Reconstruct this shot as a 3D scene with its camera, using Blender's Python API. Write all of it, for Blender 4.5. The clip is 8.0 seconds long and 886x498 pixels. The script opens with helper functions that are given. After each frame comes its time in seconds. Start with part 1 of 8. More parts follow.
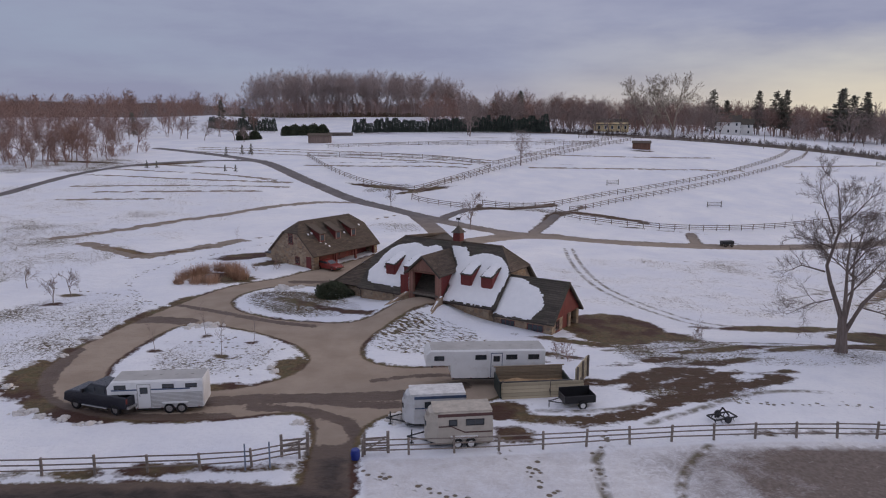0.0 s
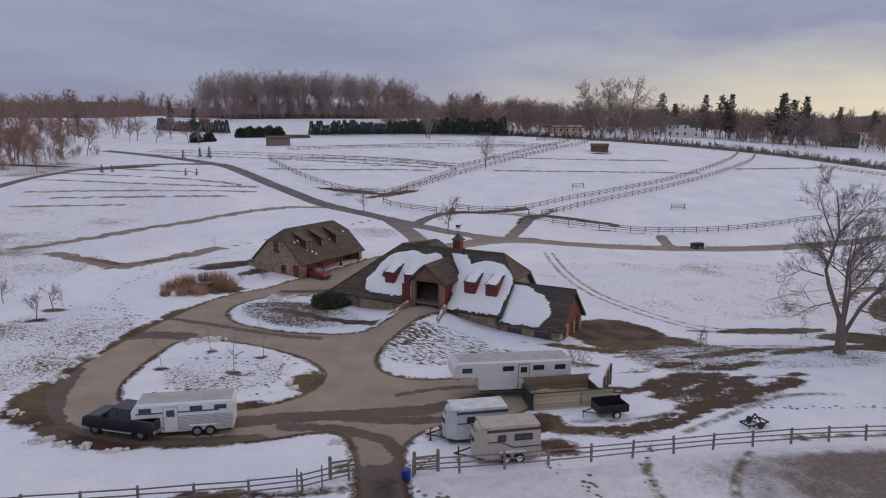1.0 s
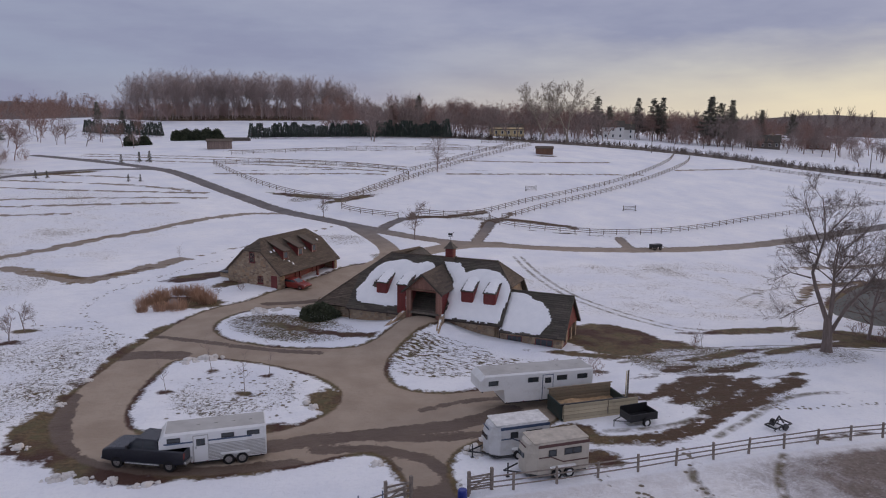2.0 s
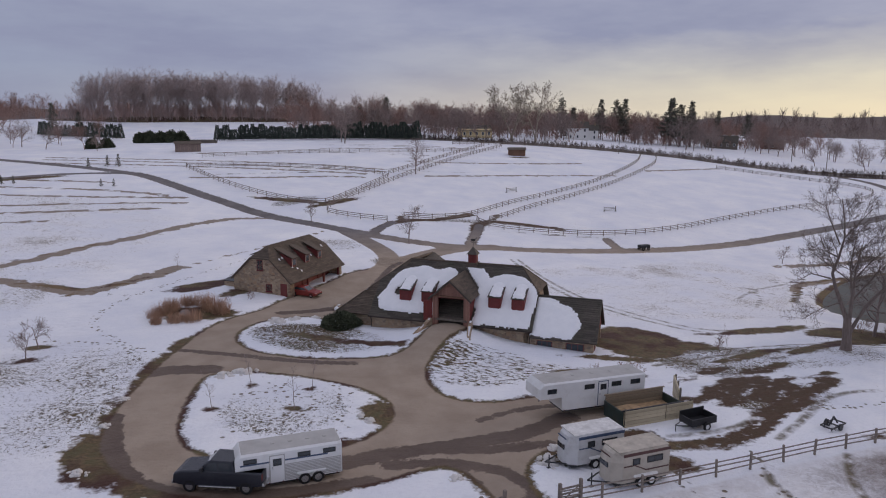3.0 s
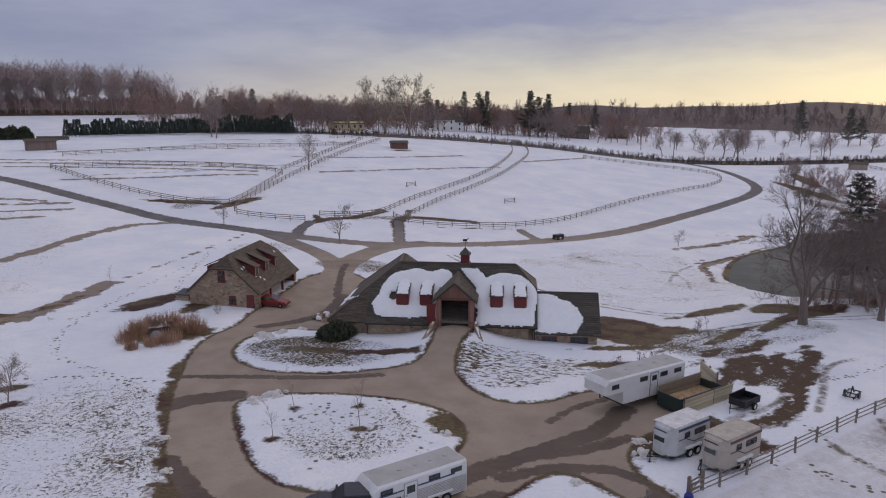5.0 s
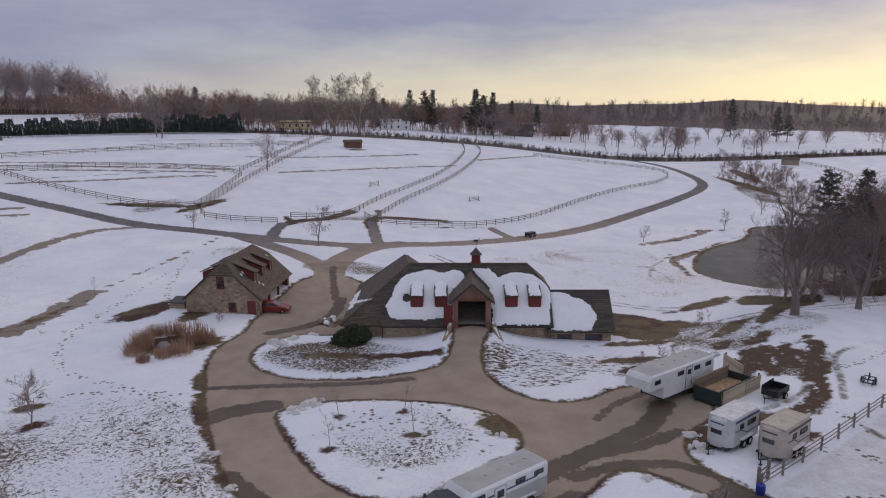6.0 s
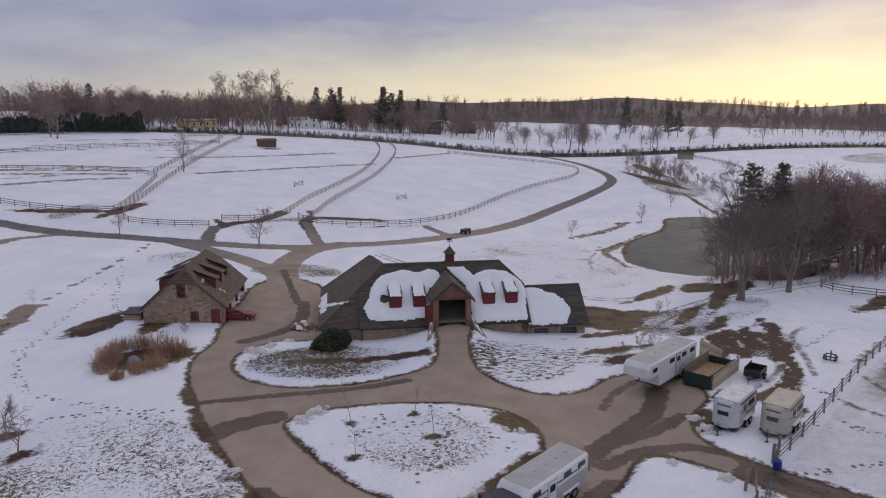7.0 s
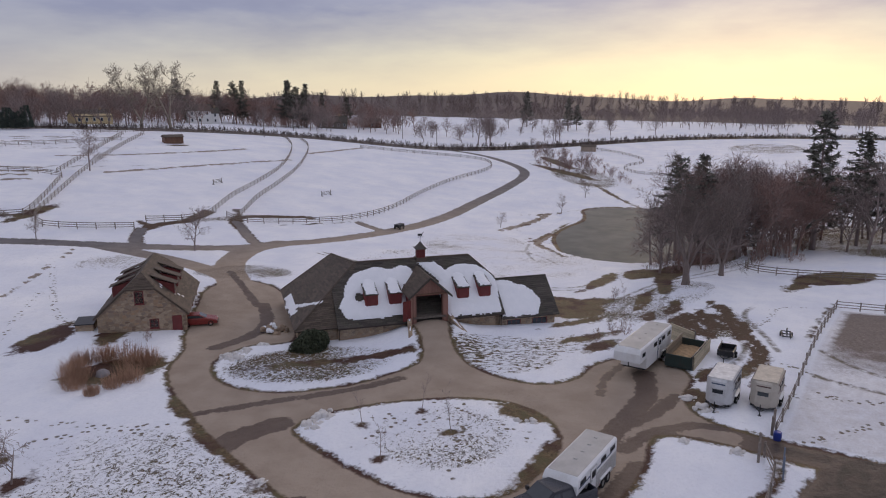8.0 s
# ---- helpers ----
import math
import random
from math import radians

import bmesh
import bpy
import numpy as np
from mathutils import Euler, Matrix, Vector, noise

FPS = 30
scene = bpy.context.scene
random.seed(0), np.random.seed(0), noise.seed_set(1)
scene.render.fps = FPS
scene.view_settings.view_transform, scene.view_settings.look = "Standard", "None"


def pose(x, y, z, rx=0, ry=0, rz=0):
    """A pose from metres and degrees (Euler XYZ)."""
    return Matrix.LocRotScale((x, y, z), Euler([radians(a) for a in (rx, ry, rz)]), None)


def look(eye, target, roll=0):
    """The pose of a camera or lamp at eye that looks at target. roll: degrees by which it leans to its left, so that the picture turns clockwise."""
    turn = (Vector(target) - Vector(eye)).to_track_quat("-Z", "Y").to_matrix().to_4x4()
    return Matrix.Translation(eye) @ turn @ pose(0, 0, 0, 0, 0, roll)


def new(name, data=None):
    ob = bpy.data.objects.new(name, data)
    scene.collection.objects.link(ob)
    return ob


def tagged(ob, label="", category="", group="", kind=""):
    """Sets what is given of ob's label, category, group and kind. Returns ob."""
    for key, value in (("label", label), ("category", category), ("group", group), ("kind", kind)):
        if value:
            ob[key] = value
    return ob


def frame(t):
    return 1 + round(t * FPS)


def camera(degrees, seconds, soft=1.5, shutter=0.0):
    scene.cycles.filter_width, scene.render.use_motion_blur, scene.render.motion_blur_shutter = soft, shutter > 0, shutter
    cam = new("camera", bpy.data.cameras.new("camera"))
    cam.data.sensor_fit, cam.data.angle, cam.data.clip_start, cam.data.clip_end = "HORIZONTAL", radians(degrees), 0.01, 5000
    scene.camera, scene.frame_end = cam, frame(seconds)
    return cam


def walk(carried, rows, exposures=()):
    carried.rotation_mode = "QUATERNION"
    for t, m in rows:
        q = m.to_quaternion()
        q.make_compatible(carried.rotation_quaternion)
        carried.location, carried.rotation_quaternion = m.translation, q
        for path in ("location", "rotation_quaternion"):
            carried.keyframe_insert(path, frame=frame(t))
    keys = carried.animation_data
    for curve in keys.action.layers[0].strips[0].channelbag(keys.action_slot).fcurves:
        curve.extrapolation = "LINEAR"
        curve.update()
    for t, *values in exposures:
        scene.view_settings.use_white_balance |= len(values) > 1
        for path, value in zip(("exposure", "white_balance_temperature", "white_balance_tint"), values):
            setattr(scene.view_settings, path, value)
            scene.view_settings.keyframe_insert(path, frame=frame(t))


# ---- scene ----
cam = camera(64.4, 8.0, 1.1)
METRES, EYE, TILT, LEAN, TURN = 66.07, 22.0, -0.5, 0.0, -6.0
ROWS = [
    (0.0, 0.0, 0.0, 0.0, 0.02, -9.98, -0.09),
    (0.5, -0.0474, 0.0061, 0.0051, -2.03, -9.95, -0.16),
    (1.0, -0.0974, 0.0158, 0.0106, -4.53, -9.92, -0.24),
    (1.5, -0.1508, 0.0293, 0.0166, -7.79, -9.89, -0.28),
    (3.0, -0.3243, 0.0806, 0.0295, -14.35, -9.81, -0.17),
    (3.5, -0.3834, 0.1033, 0.0344, -16.72, -9.95, -0.14),
    (4.0, -0.4435, 0.1288, 0.039, -20.28, -10.19, -0.05),
    (4.5, -0.5042, 0.1572, 0.0431, -24.52, -10.43, 0.05),
    (6.0, -0.6781, 0.2627, 0.0506, -33.13, -10.76, 0.24),
    (6.5, -0.7319, 0.3037, 0.0523, -37.64, -10.88, 0.31),
    (7.0, -0.7826, 0.3462, 0.0536, -41.7, -11.01, 0.36),
    (7.5, -0.8297, 0.3919, 0.0554, -45.94, -11.09, 0.4),
    (8.0, -0.8722, 0.4405, 0.0563, -50.34, -11.54, 0.42),
]
walk(cam, [(t, pose(0, 0, EYE, TILT, LEAN, TURN) @ pose(METRES * x, METRES * y, METRES * z, 90 + pitch, roll, yaw)) for t, x, y, z, yaw, pitch, roll in ROWS])

# ---- light: an overcast winter dusk, yellow towards the low sun ----
SUN_AZIMUTH, SUN_HEIGHT = radians(80), radians(9)   # clockwise from +y
SUN_WAY = Vector((math.sin(SUN_AZIMUTH) * math.cos(SUN_HEIGHT), math.cos(SUN_AZIMUTH) * math.cos(SUN_HEIGHT), math.sin(SUN_HEIGHT)))


class Nodes:
    """Short calls to build a node tree."""

    def __init__(self, tree):
        self.tree = tree
        tree.nodes.clear()

    def node(self, kind, **values):
        n = self.tree.nodes.new(kind)
        for key, value in values.items():
            setattr(n, key, value)
        return n

    def put(self, socket, value):
        if isinstance(value, bpy.types.NodeSocket):
            self.tree.links.new(value, socket)
        elif isinstance(value, (tuple, list)) and len(value) == 3 and socket.type == "RGBA":
            socket.default_value = (*value, 1)
        else:
            socket.default_value = value

    def math(self, op, a, b=0.0, c=0.0, clamp=False):
        n = self.node("ShaderNodeMath", operation=op, use_clamp=clamp)
        for s, v in zip(n.inputs, (a, b, c)):
            self.put(s, v)
        return n.outputs[0]

    def vec(self, op, a, b=(0, 0, 0)):
        n = self.node("ShaderNodeVectorMath", operation=op)
        self.put(n.inputs[0], a)
        self.put(n.inputs[1], b)
        return n.outputs["Value"] if op in ("DOT_PRODUCT", "LENGTH") else n.outputs[0]

    def noise(self, where, scale, detail=3.0, rough=0.55, colour=False):
        n = self.node("ShaderNodeTexNoise")
        self.put(n.inputs["Vector"], where)
        n.inputs["Scale"].default_value, n.inputs["Detail"].default_value, n.inputs["Roughness"].default_value = scale, detail, rough
        return n.outputs["Color" if colour else "Fac"]

    def cells(self, where, scale, feature="F1", out="Distance", spread=1.0):
        n = self.node("ShaderNodeTexVoronoi", feature=feature)
        self.put(n.inputs["Vector"], where)
        n.inputs["Scale"].default_value, n.inputs["Randomness"].default_value = scale, spread
        return n.outputs[out]

    def mix(self, fac, a, b, blend="MIX"):
        n = self.node("ShaderNodeMix", data_type="RGBA", blend_type=blend)
        self.put(n.inputs["Factor"], fac)
        self.put(n.inputs["A"] if n.inputs["A"].type == "RGBA" else n.inputs[6], a)
        self.put(n.inputs[7], b)
        return n.outputs[2]

    def ramp(self, fac, stops):
        n = self.node("ShaderNodeValToRGB")
        self.put(n.inputs[0], fac)
        el = n.color_ramp.elements
        while len(el) < len(stops):
            el.new(0.5)
        for e, (p, c) in zip(el, stops):
            e.position, e.color = p, (*c, 1)
        return n.outputs[0]

    def span(self, v, lo, hi, a=0.0, b=1.0):
        n = self.node("ShaderNodeMapRange", clamp=True)
        for s, x in zip(n.inputs, (v, lo, hi, a, b)):
            self.put(s, x)
        return n.outputs[0]

    def bump(self, height, strength, distance):
        n = self.node("ShaderNodeBump")
        n.inputs["Strength"].default_value, n.inputs["Distance"].default_value = strength, distance
        self.put(n.inputs["Height"], height)
        return n.outputs[0]


world = bpy.data.worlds.new("dusk_sky")
scene.world = world
world.use_nodes = True
w = Nodes(world.node_tree)
direction = w.node("ShaderNodeTexCoord").outputs["Generated"]
split = w.node("ShaderNodeSeparateXYZ")
w.put(split.inputs[0], direction)
height = split.outputs[2]
towards = w.vec("DOT_PRODUCT", direction, (math.sin(SUN_AZIMUTH), math.cos(SUN_AZIMUTH), 0.0))
# cloud layer: flat bands, thinner towards the horizon
stretch = w.vec("MULTIPLY", direction, (1.8, 1.8, 8.5))
clouds = w.noise(stretch, 1.7, 5.0, 0.55)
fine = w.noise(w.vec("MULTIPLY", direction, (3.2, 3.2, 13.0)), 2.3, 6.0, 0.6)
lump = w.math("ADD", w.math("MULTIPLY", clouds, 0.7), w.math("MULTIPLY", fine, 0.3))
base = w.ramp(w.span(height, 0.0, 0.9), [(0.0, (0.35, 0.36, 0.46)), (0.08, (0.31, 0.33, 0.46)), (0.2, (0.34, 0.35, 0.47)), (0.5, (0.645, 0.62, 0.72)), (1.0, (0.80, 0.76, 0.84))])
cloudy = w.mix(w.span(lump, 0.40, 0.60), base, w.mix(0.8, base, (0.235, 0.25, 0.385)))
away = w.math("MULTIPLY", w.span(towards, 0.45, -0.5), w.span(lump, 0.62, 0.40))
cloudy = w.mix(w.math("MULTIPLY", away, 0.6), cloudy, (0.24, 0.305, 0.43))
glow_low = w.math("MULTIPLY", w.span(towards, 0.35, 1.0), w.span(w.math("ADD", height, w.math("MULTIPLY", w.math("SUBTRACT", lump, 0.5), 0.12)), 0.125, 0.015), clamp=True)
warm = w.mix(glow_low, cloudy, (0.90, 0.82, 0.56))
rim = w.math("MULTIPLY", w.span(height, 0.07, 0.0), w.span(towards, 0.0, 0.8), clamp=True)
warm = w.mix(w.math("MULTIPLY", rim, 0.45), warm, (0.70, 0.58, 0.46))
sky = w.node("ShaderNodeTexSky", sky_type="NISHITA", sun_disc=False, sun_elevation=SUN_HEIGHT, sun_rotation=SUN_AZIMUTH)
whole = w.mix(0.008, warm, sky.outputs[0])
back = w.node("ShaderNodeBackground")
w.put(back.inputs[0], whole)
back.inputs[1].default_value = 1.0
w.tree.links.new(back.outputs[0], w.node("ShaderNodeOutputWorld").inputs[0])

sun = new("sun", bpy.data.lights.new("sun", "SUN"))
sun.data.energy, sun.data.angle, sun.data.color = 0.85, radians(24), (1.0, 0.77, 0.54)
sun.matrix_world = look(SUN_WAY * 300, (0, 0, 0))

# ---- materials ----


def surface(name, rough=0.7, metal=0.0):
    m = bpy.data.materials.new(name)
    m.use_nodes = True
    g = Nodes(m.node_tree)
    b = g.node("ShaderNodeBsdfPrincipled")
    b.inputs["Roughness"].default_value, b.inputs["Metallic"].default_value = rough, metal
    g.tree.links.new(b.outputs[0], g.node("ShaderNodeOutputMaterial").inputs[0])
    return m, g, b


def plain(name, colour, rough=0.6, metal=0.0, vary=0.18, scale=2.5, relief=0.15, dirt=None):
    """A painted, metal or plastic surface with blotches, grain and a little relief."""
    m, g, b = surface(name, rough, metal)
    at = g.node("ShaderNodeTexCoord").outputs["Object"]
    big, small = g.noise(at, scale, 4.0), g.noise(at, scale * 14, 3.0)
    low = tuple(c * (1 - vary) for c in colour)
    high = tuple(min(1, c * (1 + vary)) for c in colour)
    c = g.mix(g.span(big, 0.3, 0.7), low, high)
    c = g.mix(g.span(small, 0.45, 0.8, 0.0, 0.35), c, low)
    if dirt:
        c = g.mix(g.span(g.noise(at, scale * 0.6, 6.0, 0.7), 0.5, 0.72, 0.0, 0.6), c, dirt)
    g.put(b.inputs["Base Color"], c)
    g.put(b.inputs["Roughness"], g.span(small, 0.2, 0.8, max(0.04, rough - 0.1), min(1, rough + 0.12)))
    if relief:
        g.put(b.inputs["Normal"], g.bump(small, relief, 0.01))
    return m


def rubble_stone(name, mortar, stones):
    m, g, b = surface(name, 0.85)
    at = g.vec("MULTIPLY", g.node("ShaderNodeTexCoord").outputs["Object"], (1.0, 1.0, 1.5))
    at = g.vec("ADD", at, g.vec("MULTIPLY", g.noise(at, 2.0, 2.0, colour=True), (0.18, 0.18, 0.18)))
    edge = g.cells(at, 2.3, "DISTANCE_TO_EDGE")
    tint = g.node("ShaderNodeSeparateColor")
    g.put(tint.inputs[0], g.cells(at, 2.3, "F1", "Color"))
    c = g.ramp(tint.outputs[0], [(i / (len(stones) - 1), s) for i, s in enumerate(stones)])
    c = g.mix(g.span(g.noise(at, 9.0, 4.0), 0.35, 0.75, 0.0, 0.5), c, (0.16, 0.13, 0.10))
    c = g.mix(g.span(edge, 0.015, 0.05, 1.0, 0.0), c, mortar)
    g.put(b.inputs["Base Color"], c)
    g.put(b.inputs["Normal"], g.bump(g.math("ADD", g.span(edge, 0.0, 0.1), g.math("MULTIPLY", g.noise(at, 14, 3.0), 0.4)), 0.8, 0.05))
    return m


def shingled(name, low, high, moss):
    m, g, b = surface(name, 0.8)
    island = g.node("ShaderNodeNewGeometry")
    at = island.outputs["Position"]
    c = g.mix(island.outputs["Random Per Island"], low, high)
    c = g.mix(g.span(g.noise(at, 0.55, 5.0, 0.65), 0.45, 0.7, 0.0, 0.7), c, moss)
    c = g.mix(g.span(g.noise(at, 8.0, 4.0), 0.4, 0.7, 0.0, 0.6), c, tuple(x * 0.55 for x in low))
    g.put(b.inputs["Base Color"], c)
    g.put(b.inputs["Normal"], g.bump(g.noise(at, 12.0, 3.0), 0.5, 0.03))
    return m


def boards(name, colour, worn, axis=0, width=0.16):
    """Upright or lying boards with gaps, told apart along one axis."""
    m, g, b = surface(name, 0.7)
    at = g.node("ShaderNodeTexCoord").outputs["Object"]
    s = g.node("ShaderNodeSeparateXYZ")
    g.put(s.inputs[0], at)
    run = g.math("DIVIDE", g.math("ADD", s.outputs[axis], s.outputs[1 - axis] if axis < 2 else 0.0), width)
    gap = g.math("ABSOLUTE", g.math("SUBTRACT", g.math("FRACT", run), 0.5))
    pick = g.node("ShaderNodeTexWhiteNoise", noise_dimensions="1D")
    g.put(pick.inputs["W"], g.math("FLOOR", run))
    c = g.mix(pick.outputs[0], tuple(x * 0.82 for x in colour), tuple(min(1, x * 1.15) for x in colour))
    c = g.mix(g.span(g.noise(g.vec("MULTIPLY", at, (5, 5, 0.8)), 2.0, 5.0, 0.7), 0.52, 0.75, 0.0, 0.7), c, worn)
    c = g.mix(g.span(gap, 0.44, 0.49, 0.0, 0.75), c, tuple(x * 0.3 for x in colour))
    g.put(b.inputs["Base Color"], c)
    g.put(b.inputs["Normal"], g.bump(g.span(gap, 0.42, 0.5, 1.0, 0.0), 0.5, 0.02))
    return m


def barked(name, low, high):
    m, g, b = surface(name, 0.9)
    at = g.node("ShaderNodeTexCoord").outputs["Object"]
    pick = g.node("ShaderNodeObjectInfo").outputs["Random"]
    c = g.mix(g.span(g.noise(g.vec("MULTIPLY", at, (3, 3, 0.6)), 2.0, 5.0), 0.3, 0.7), low, high)
    c = g.mix(g.math("MULTIPLY", pick, 0.35), c, tuple(x * 0.6 for x in low))
    g.put(b.inputs["Base Color"], c)
    g.put(b.inputs["Normal"], g.bump(g.noise(g.vec("MULTIPLY", at, (4, 4, 0.7)), 5.0, 4.0), 0.6, 0.04))
    return m


def leafy(name, low, high):
    m, g, b = surface(name, 0.75)
    island = g.node("ShaderNodeNewGeometry")
    c = g.mix(island.outputs["Random Per Island"], low, high)
    c = g.mix(g.span(g.noise(island.outputs["Position"], 0.7, 3.0), 0.35, 0.7), c, tuple(x * 0.75 for x in low))
    g.put(b.inputs["Base Color"], c)
    return m


def glassy(name, colour=(0.02, 0.025, 0.03)):
    m, g, b = surface(name, 0.08)
    at = g.node("ShaderNodeTexCoord").outputs["Object"]
    g.put(b.inputs["Base Color"], g.mix(g.noise(at, 2.0, 2.0), colour, tuple(2.2 * x for x in colour)))
    b.inputs["Specular IOR Level"].default_value = 0.8
    return m


def snowy(name):
    m, g, b = surface(name, 0.55)
    at = g.node("ShaderNodeNewGeometry").outputs["Position"]
    c = g.mix(g.span(g.noise(at, 1.3, 4.0), 0.3, 0.7), (0.86, 0.865, 0.88), (0.92, 0.92, 0.93))
    g.put(b.inputs["Base Color"], c)
    g.put(b.inputs["Normal"], g.bump(g.noise(at, 3.0, 4.0), 0.35, 0.06))
    return m


SNOW = snowy("settled_snow")
STONE = rubble_stone("rubble_stone", (0.34, 0.27, 0.20), [(0.22, 0.145, 0.10), (0.42, 0.30, 0.19), (0.52, 0.40, 0.27), (0.28, 0.21, 0.16), (0.45, 0.29, 0.17)])
ROOF_DARK = shingled("weathered_shingles_dark", (0.060, 0.050, 0.042), (0.125, 0.105, 0.085), (0.085, 0.085, 0.055))
ROOF_BROWN = shingled("weathered_shingles_brown", (0.085, 0.062, 0.046), (0.16, 0.12, 0.09), (0.09, 0.075, 0.05))
RED = boards("barn_red_boards", (0.20, 0.035, 0.030), (0.11, 0.03, 0.026), 0, 0.18)
RED_TRIM = plain("barn_red_trim", (0.16, 0.03, 0.027), 0.6)
PORCH_BOARD = boards("reddish_brown_porch_boards", (0.31, 0.16, 0.12), (0.22, 0.11, 0.085), 0, 0.16)
BROWN_BOARD = boards("brown_boards", (0.21, 0.11, 0.07), (0.12, 0.07, 0.05), 0, 0.2)
DARK_WOOD = plain("dark_interior_wood", (0.05, 0.035, 0.028), 0.8)
GREY_WOOD = plain("weathered_grey_wood", (0.17, 0.145, 0.12), 0.85, vary=0.3, scale=4)
WHITE_PAINT = plain("white_trailer_paint", (0.78, 0.78, 0.77), 0.35, vary=0.04, scale=1.2, relief=0.05, dirt=(0.55, 0.52, 0.47))
SILVER = plain("ribbed_aluminium", (0.46, 0.45, 0.43), 0.45, 0.2, vary=0.08, relief=0.08, dirt=(0.40, 0.37, 0.33))
CREAM = plain("champagne_trailer_paint", (0.50, 0.45, 0.38), 0.4, vary=0.06, relief=0.05, dirt=(0.36, 0.31, 0.25))
PALE_GREY = plain("pale_grey_trailer_paint", (0.58, 0.58, 0.58), 0.4, vary=0.06, relief=0.05, dirt=(0.40, 0.38, 0.35))
ROOF_GREY = plain("dusty_trailer_roof", (0.45, 0.44, 0.42), 0.6, vary=0.1, scale=1.0, dirt=(0.30, 0.28, 0.26))
BLUE_STRIPE = plain("slate_blue_stripe", (0.06, 0.09, 0.16), 0.4)
BROWN_STRIPE = plain("maroon_stripe", (0.10, 0.045, 0.04), 0.4)
BLACK = plain("black_paint", (0.018, 0.018, 0.020), 0.4)
TRUCK_PAINT = plain("charcoal_truck_paint", (0.022, 0.024, 0.033), 0.28, 0.0, vary=0.1, relief=0.02)
RUBBER = plain("tyre_rubber", (0.015, 0.015, 0.015), 0.85)
CHROME = plain("dull_chrome", (0.55, 0.55, 0.55), 0.3, 0.8, vary=0.05)
GLASS = glassy("dark_window_glass")
DUMP_GREEN = plain("dark_green_steel", (0.022, 0.040, 0.036), 0.5, dirt=(0.05, 0.04, 0.03))
TAN_BOARD = boards("tan_weathered_planks", (0.48, 0.41, 0.28), (0.34, 0.28, 0.19), 2, 0.28)
SAWDUST = plain("straw_manure", (0.40, 0.27, 0.15), 0.95, vary=0.35, scale=3, relief=0.6)
BLUE_PLASTIC = plain("blue_plastic", (0.02, 0.04, 0.25), 0.35)
VEHICLE_RED = plain("red_vehicle_paint", (0.23, 0.032, 0.026), 0.3)
BARK = barked("grey_brown_bark", (0.225, 0.172, 0.155), (0.39, 0.31, 0.28))
# hilltop wood: distance haze is put into these two paler colours
HILL_BARK = barked("hazed_hill_bark", (0.31, 0.245, 0.23), (0.47, 0.385, 0.36))
HILL_TWIGS = barked("hazed_pinkish_undergrowth", (0.34, 0.24, 0.22), (0.46, 0.34, 0.31))
OAK_BARK = barked("dark_oak_bark", (0.15, 0.118, 0.102), (0.27, 0.212, 0.185))
BARK_RED = barked("reddish_twigs", (0.23, 0.145, 0.12), (0.37, 0.24, 0.20))
BARK_PALE = barked("pale_sycamore_bark", (0.22, 0.18, 0.14), (0.48, 0.42, 0.34))
NEEDLE = leafy("pine_needles", (0.125, 0.122, 0.098), (0.245, 0.240, 0.185))
HEDGE = leafy("hedge_needles", (0.065, 0.085, 0.070), (0.14, 0.165, 0.125))
SHRUB = leafy("evergreen_shrub_leaves", (0.045, 0.058, 0.030), (0.11, 0.12, 0.065))
REED = leafy("dry_ornamental_grass", (0.38, 0.225, 0.145), (0.62, 0.41, 0.28))
HEDGEROW = barked("dark_hedge_twigs", (0.085, 0.062, 0.054), (0.16, 0.12, 0.105))
RAIL = plain("weathered_fence_wood", (0.24, 0.20, 0.17), 0.9, vary=0.3, scale=5)
HOUSE_WHITE = plain("white_clapboard", (0.70, 0.69, 0.66), 0.6, vary=0.06)
HOUSE_YELLOW = plain("yellow_stucco", (0.62, 0.50, 0.28), 0.7, vary=0.08)

# ---- building helpers ----


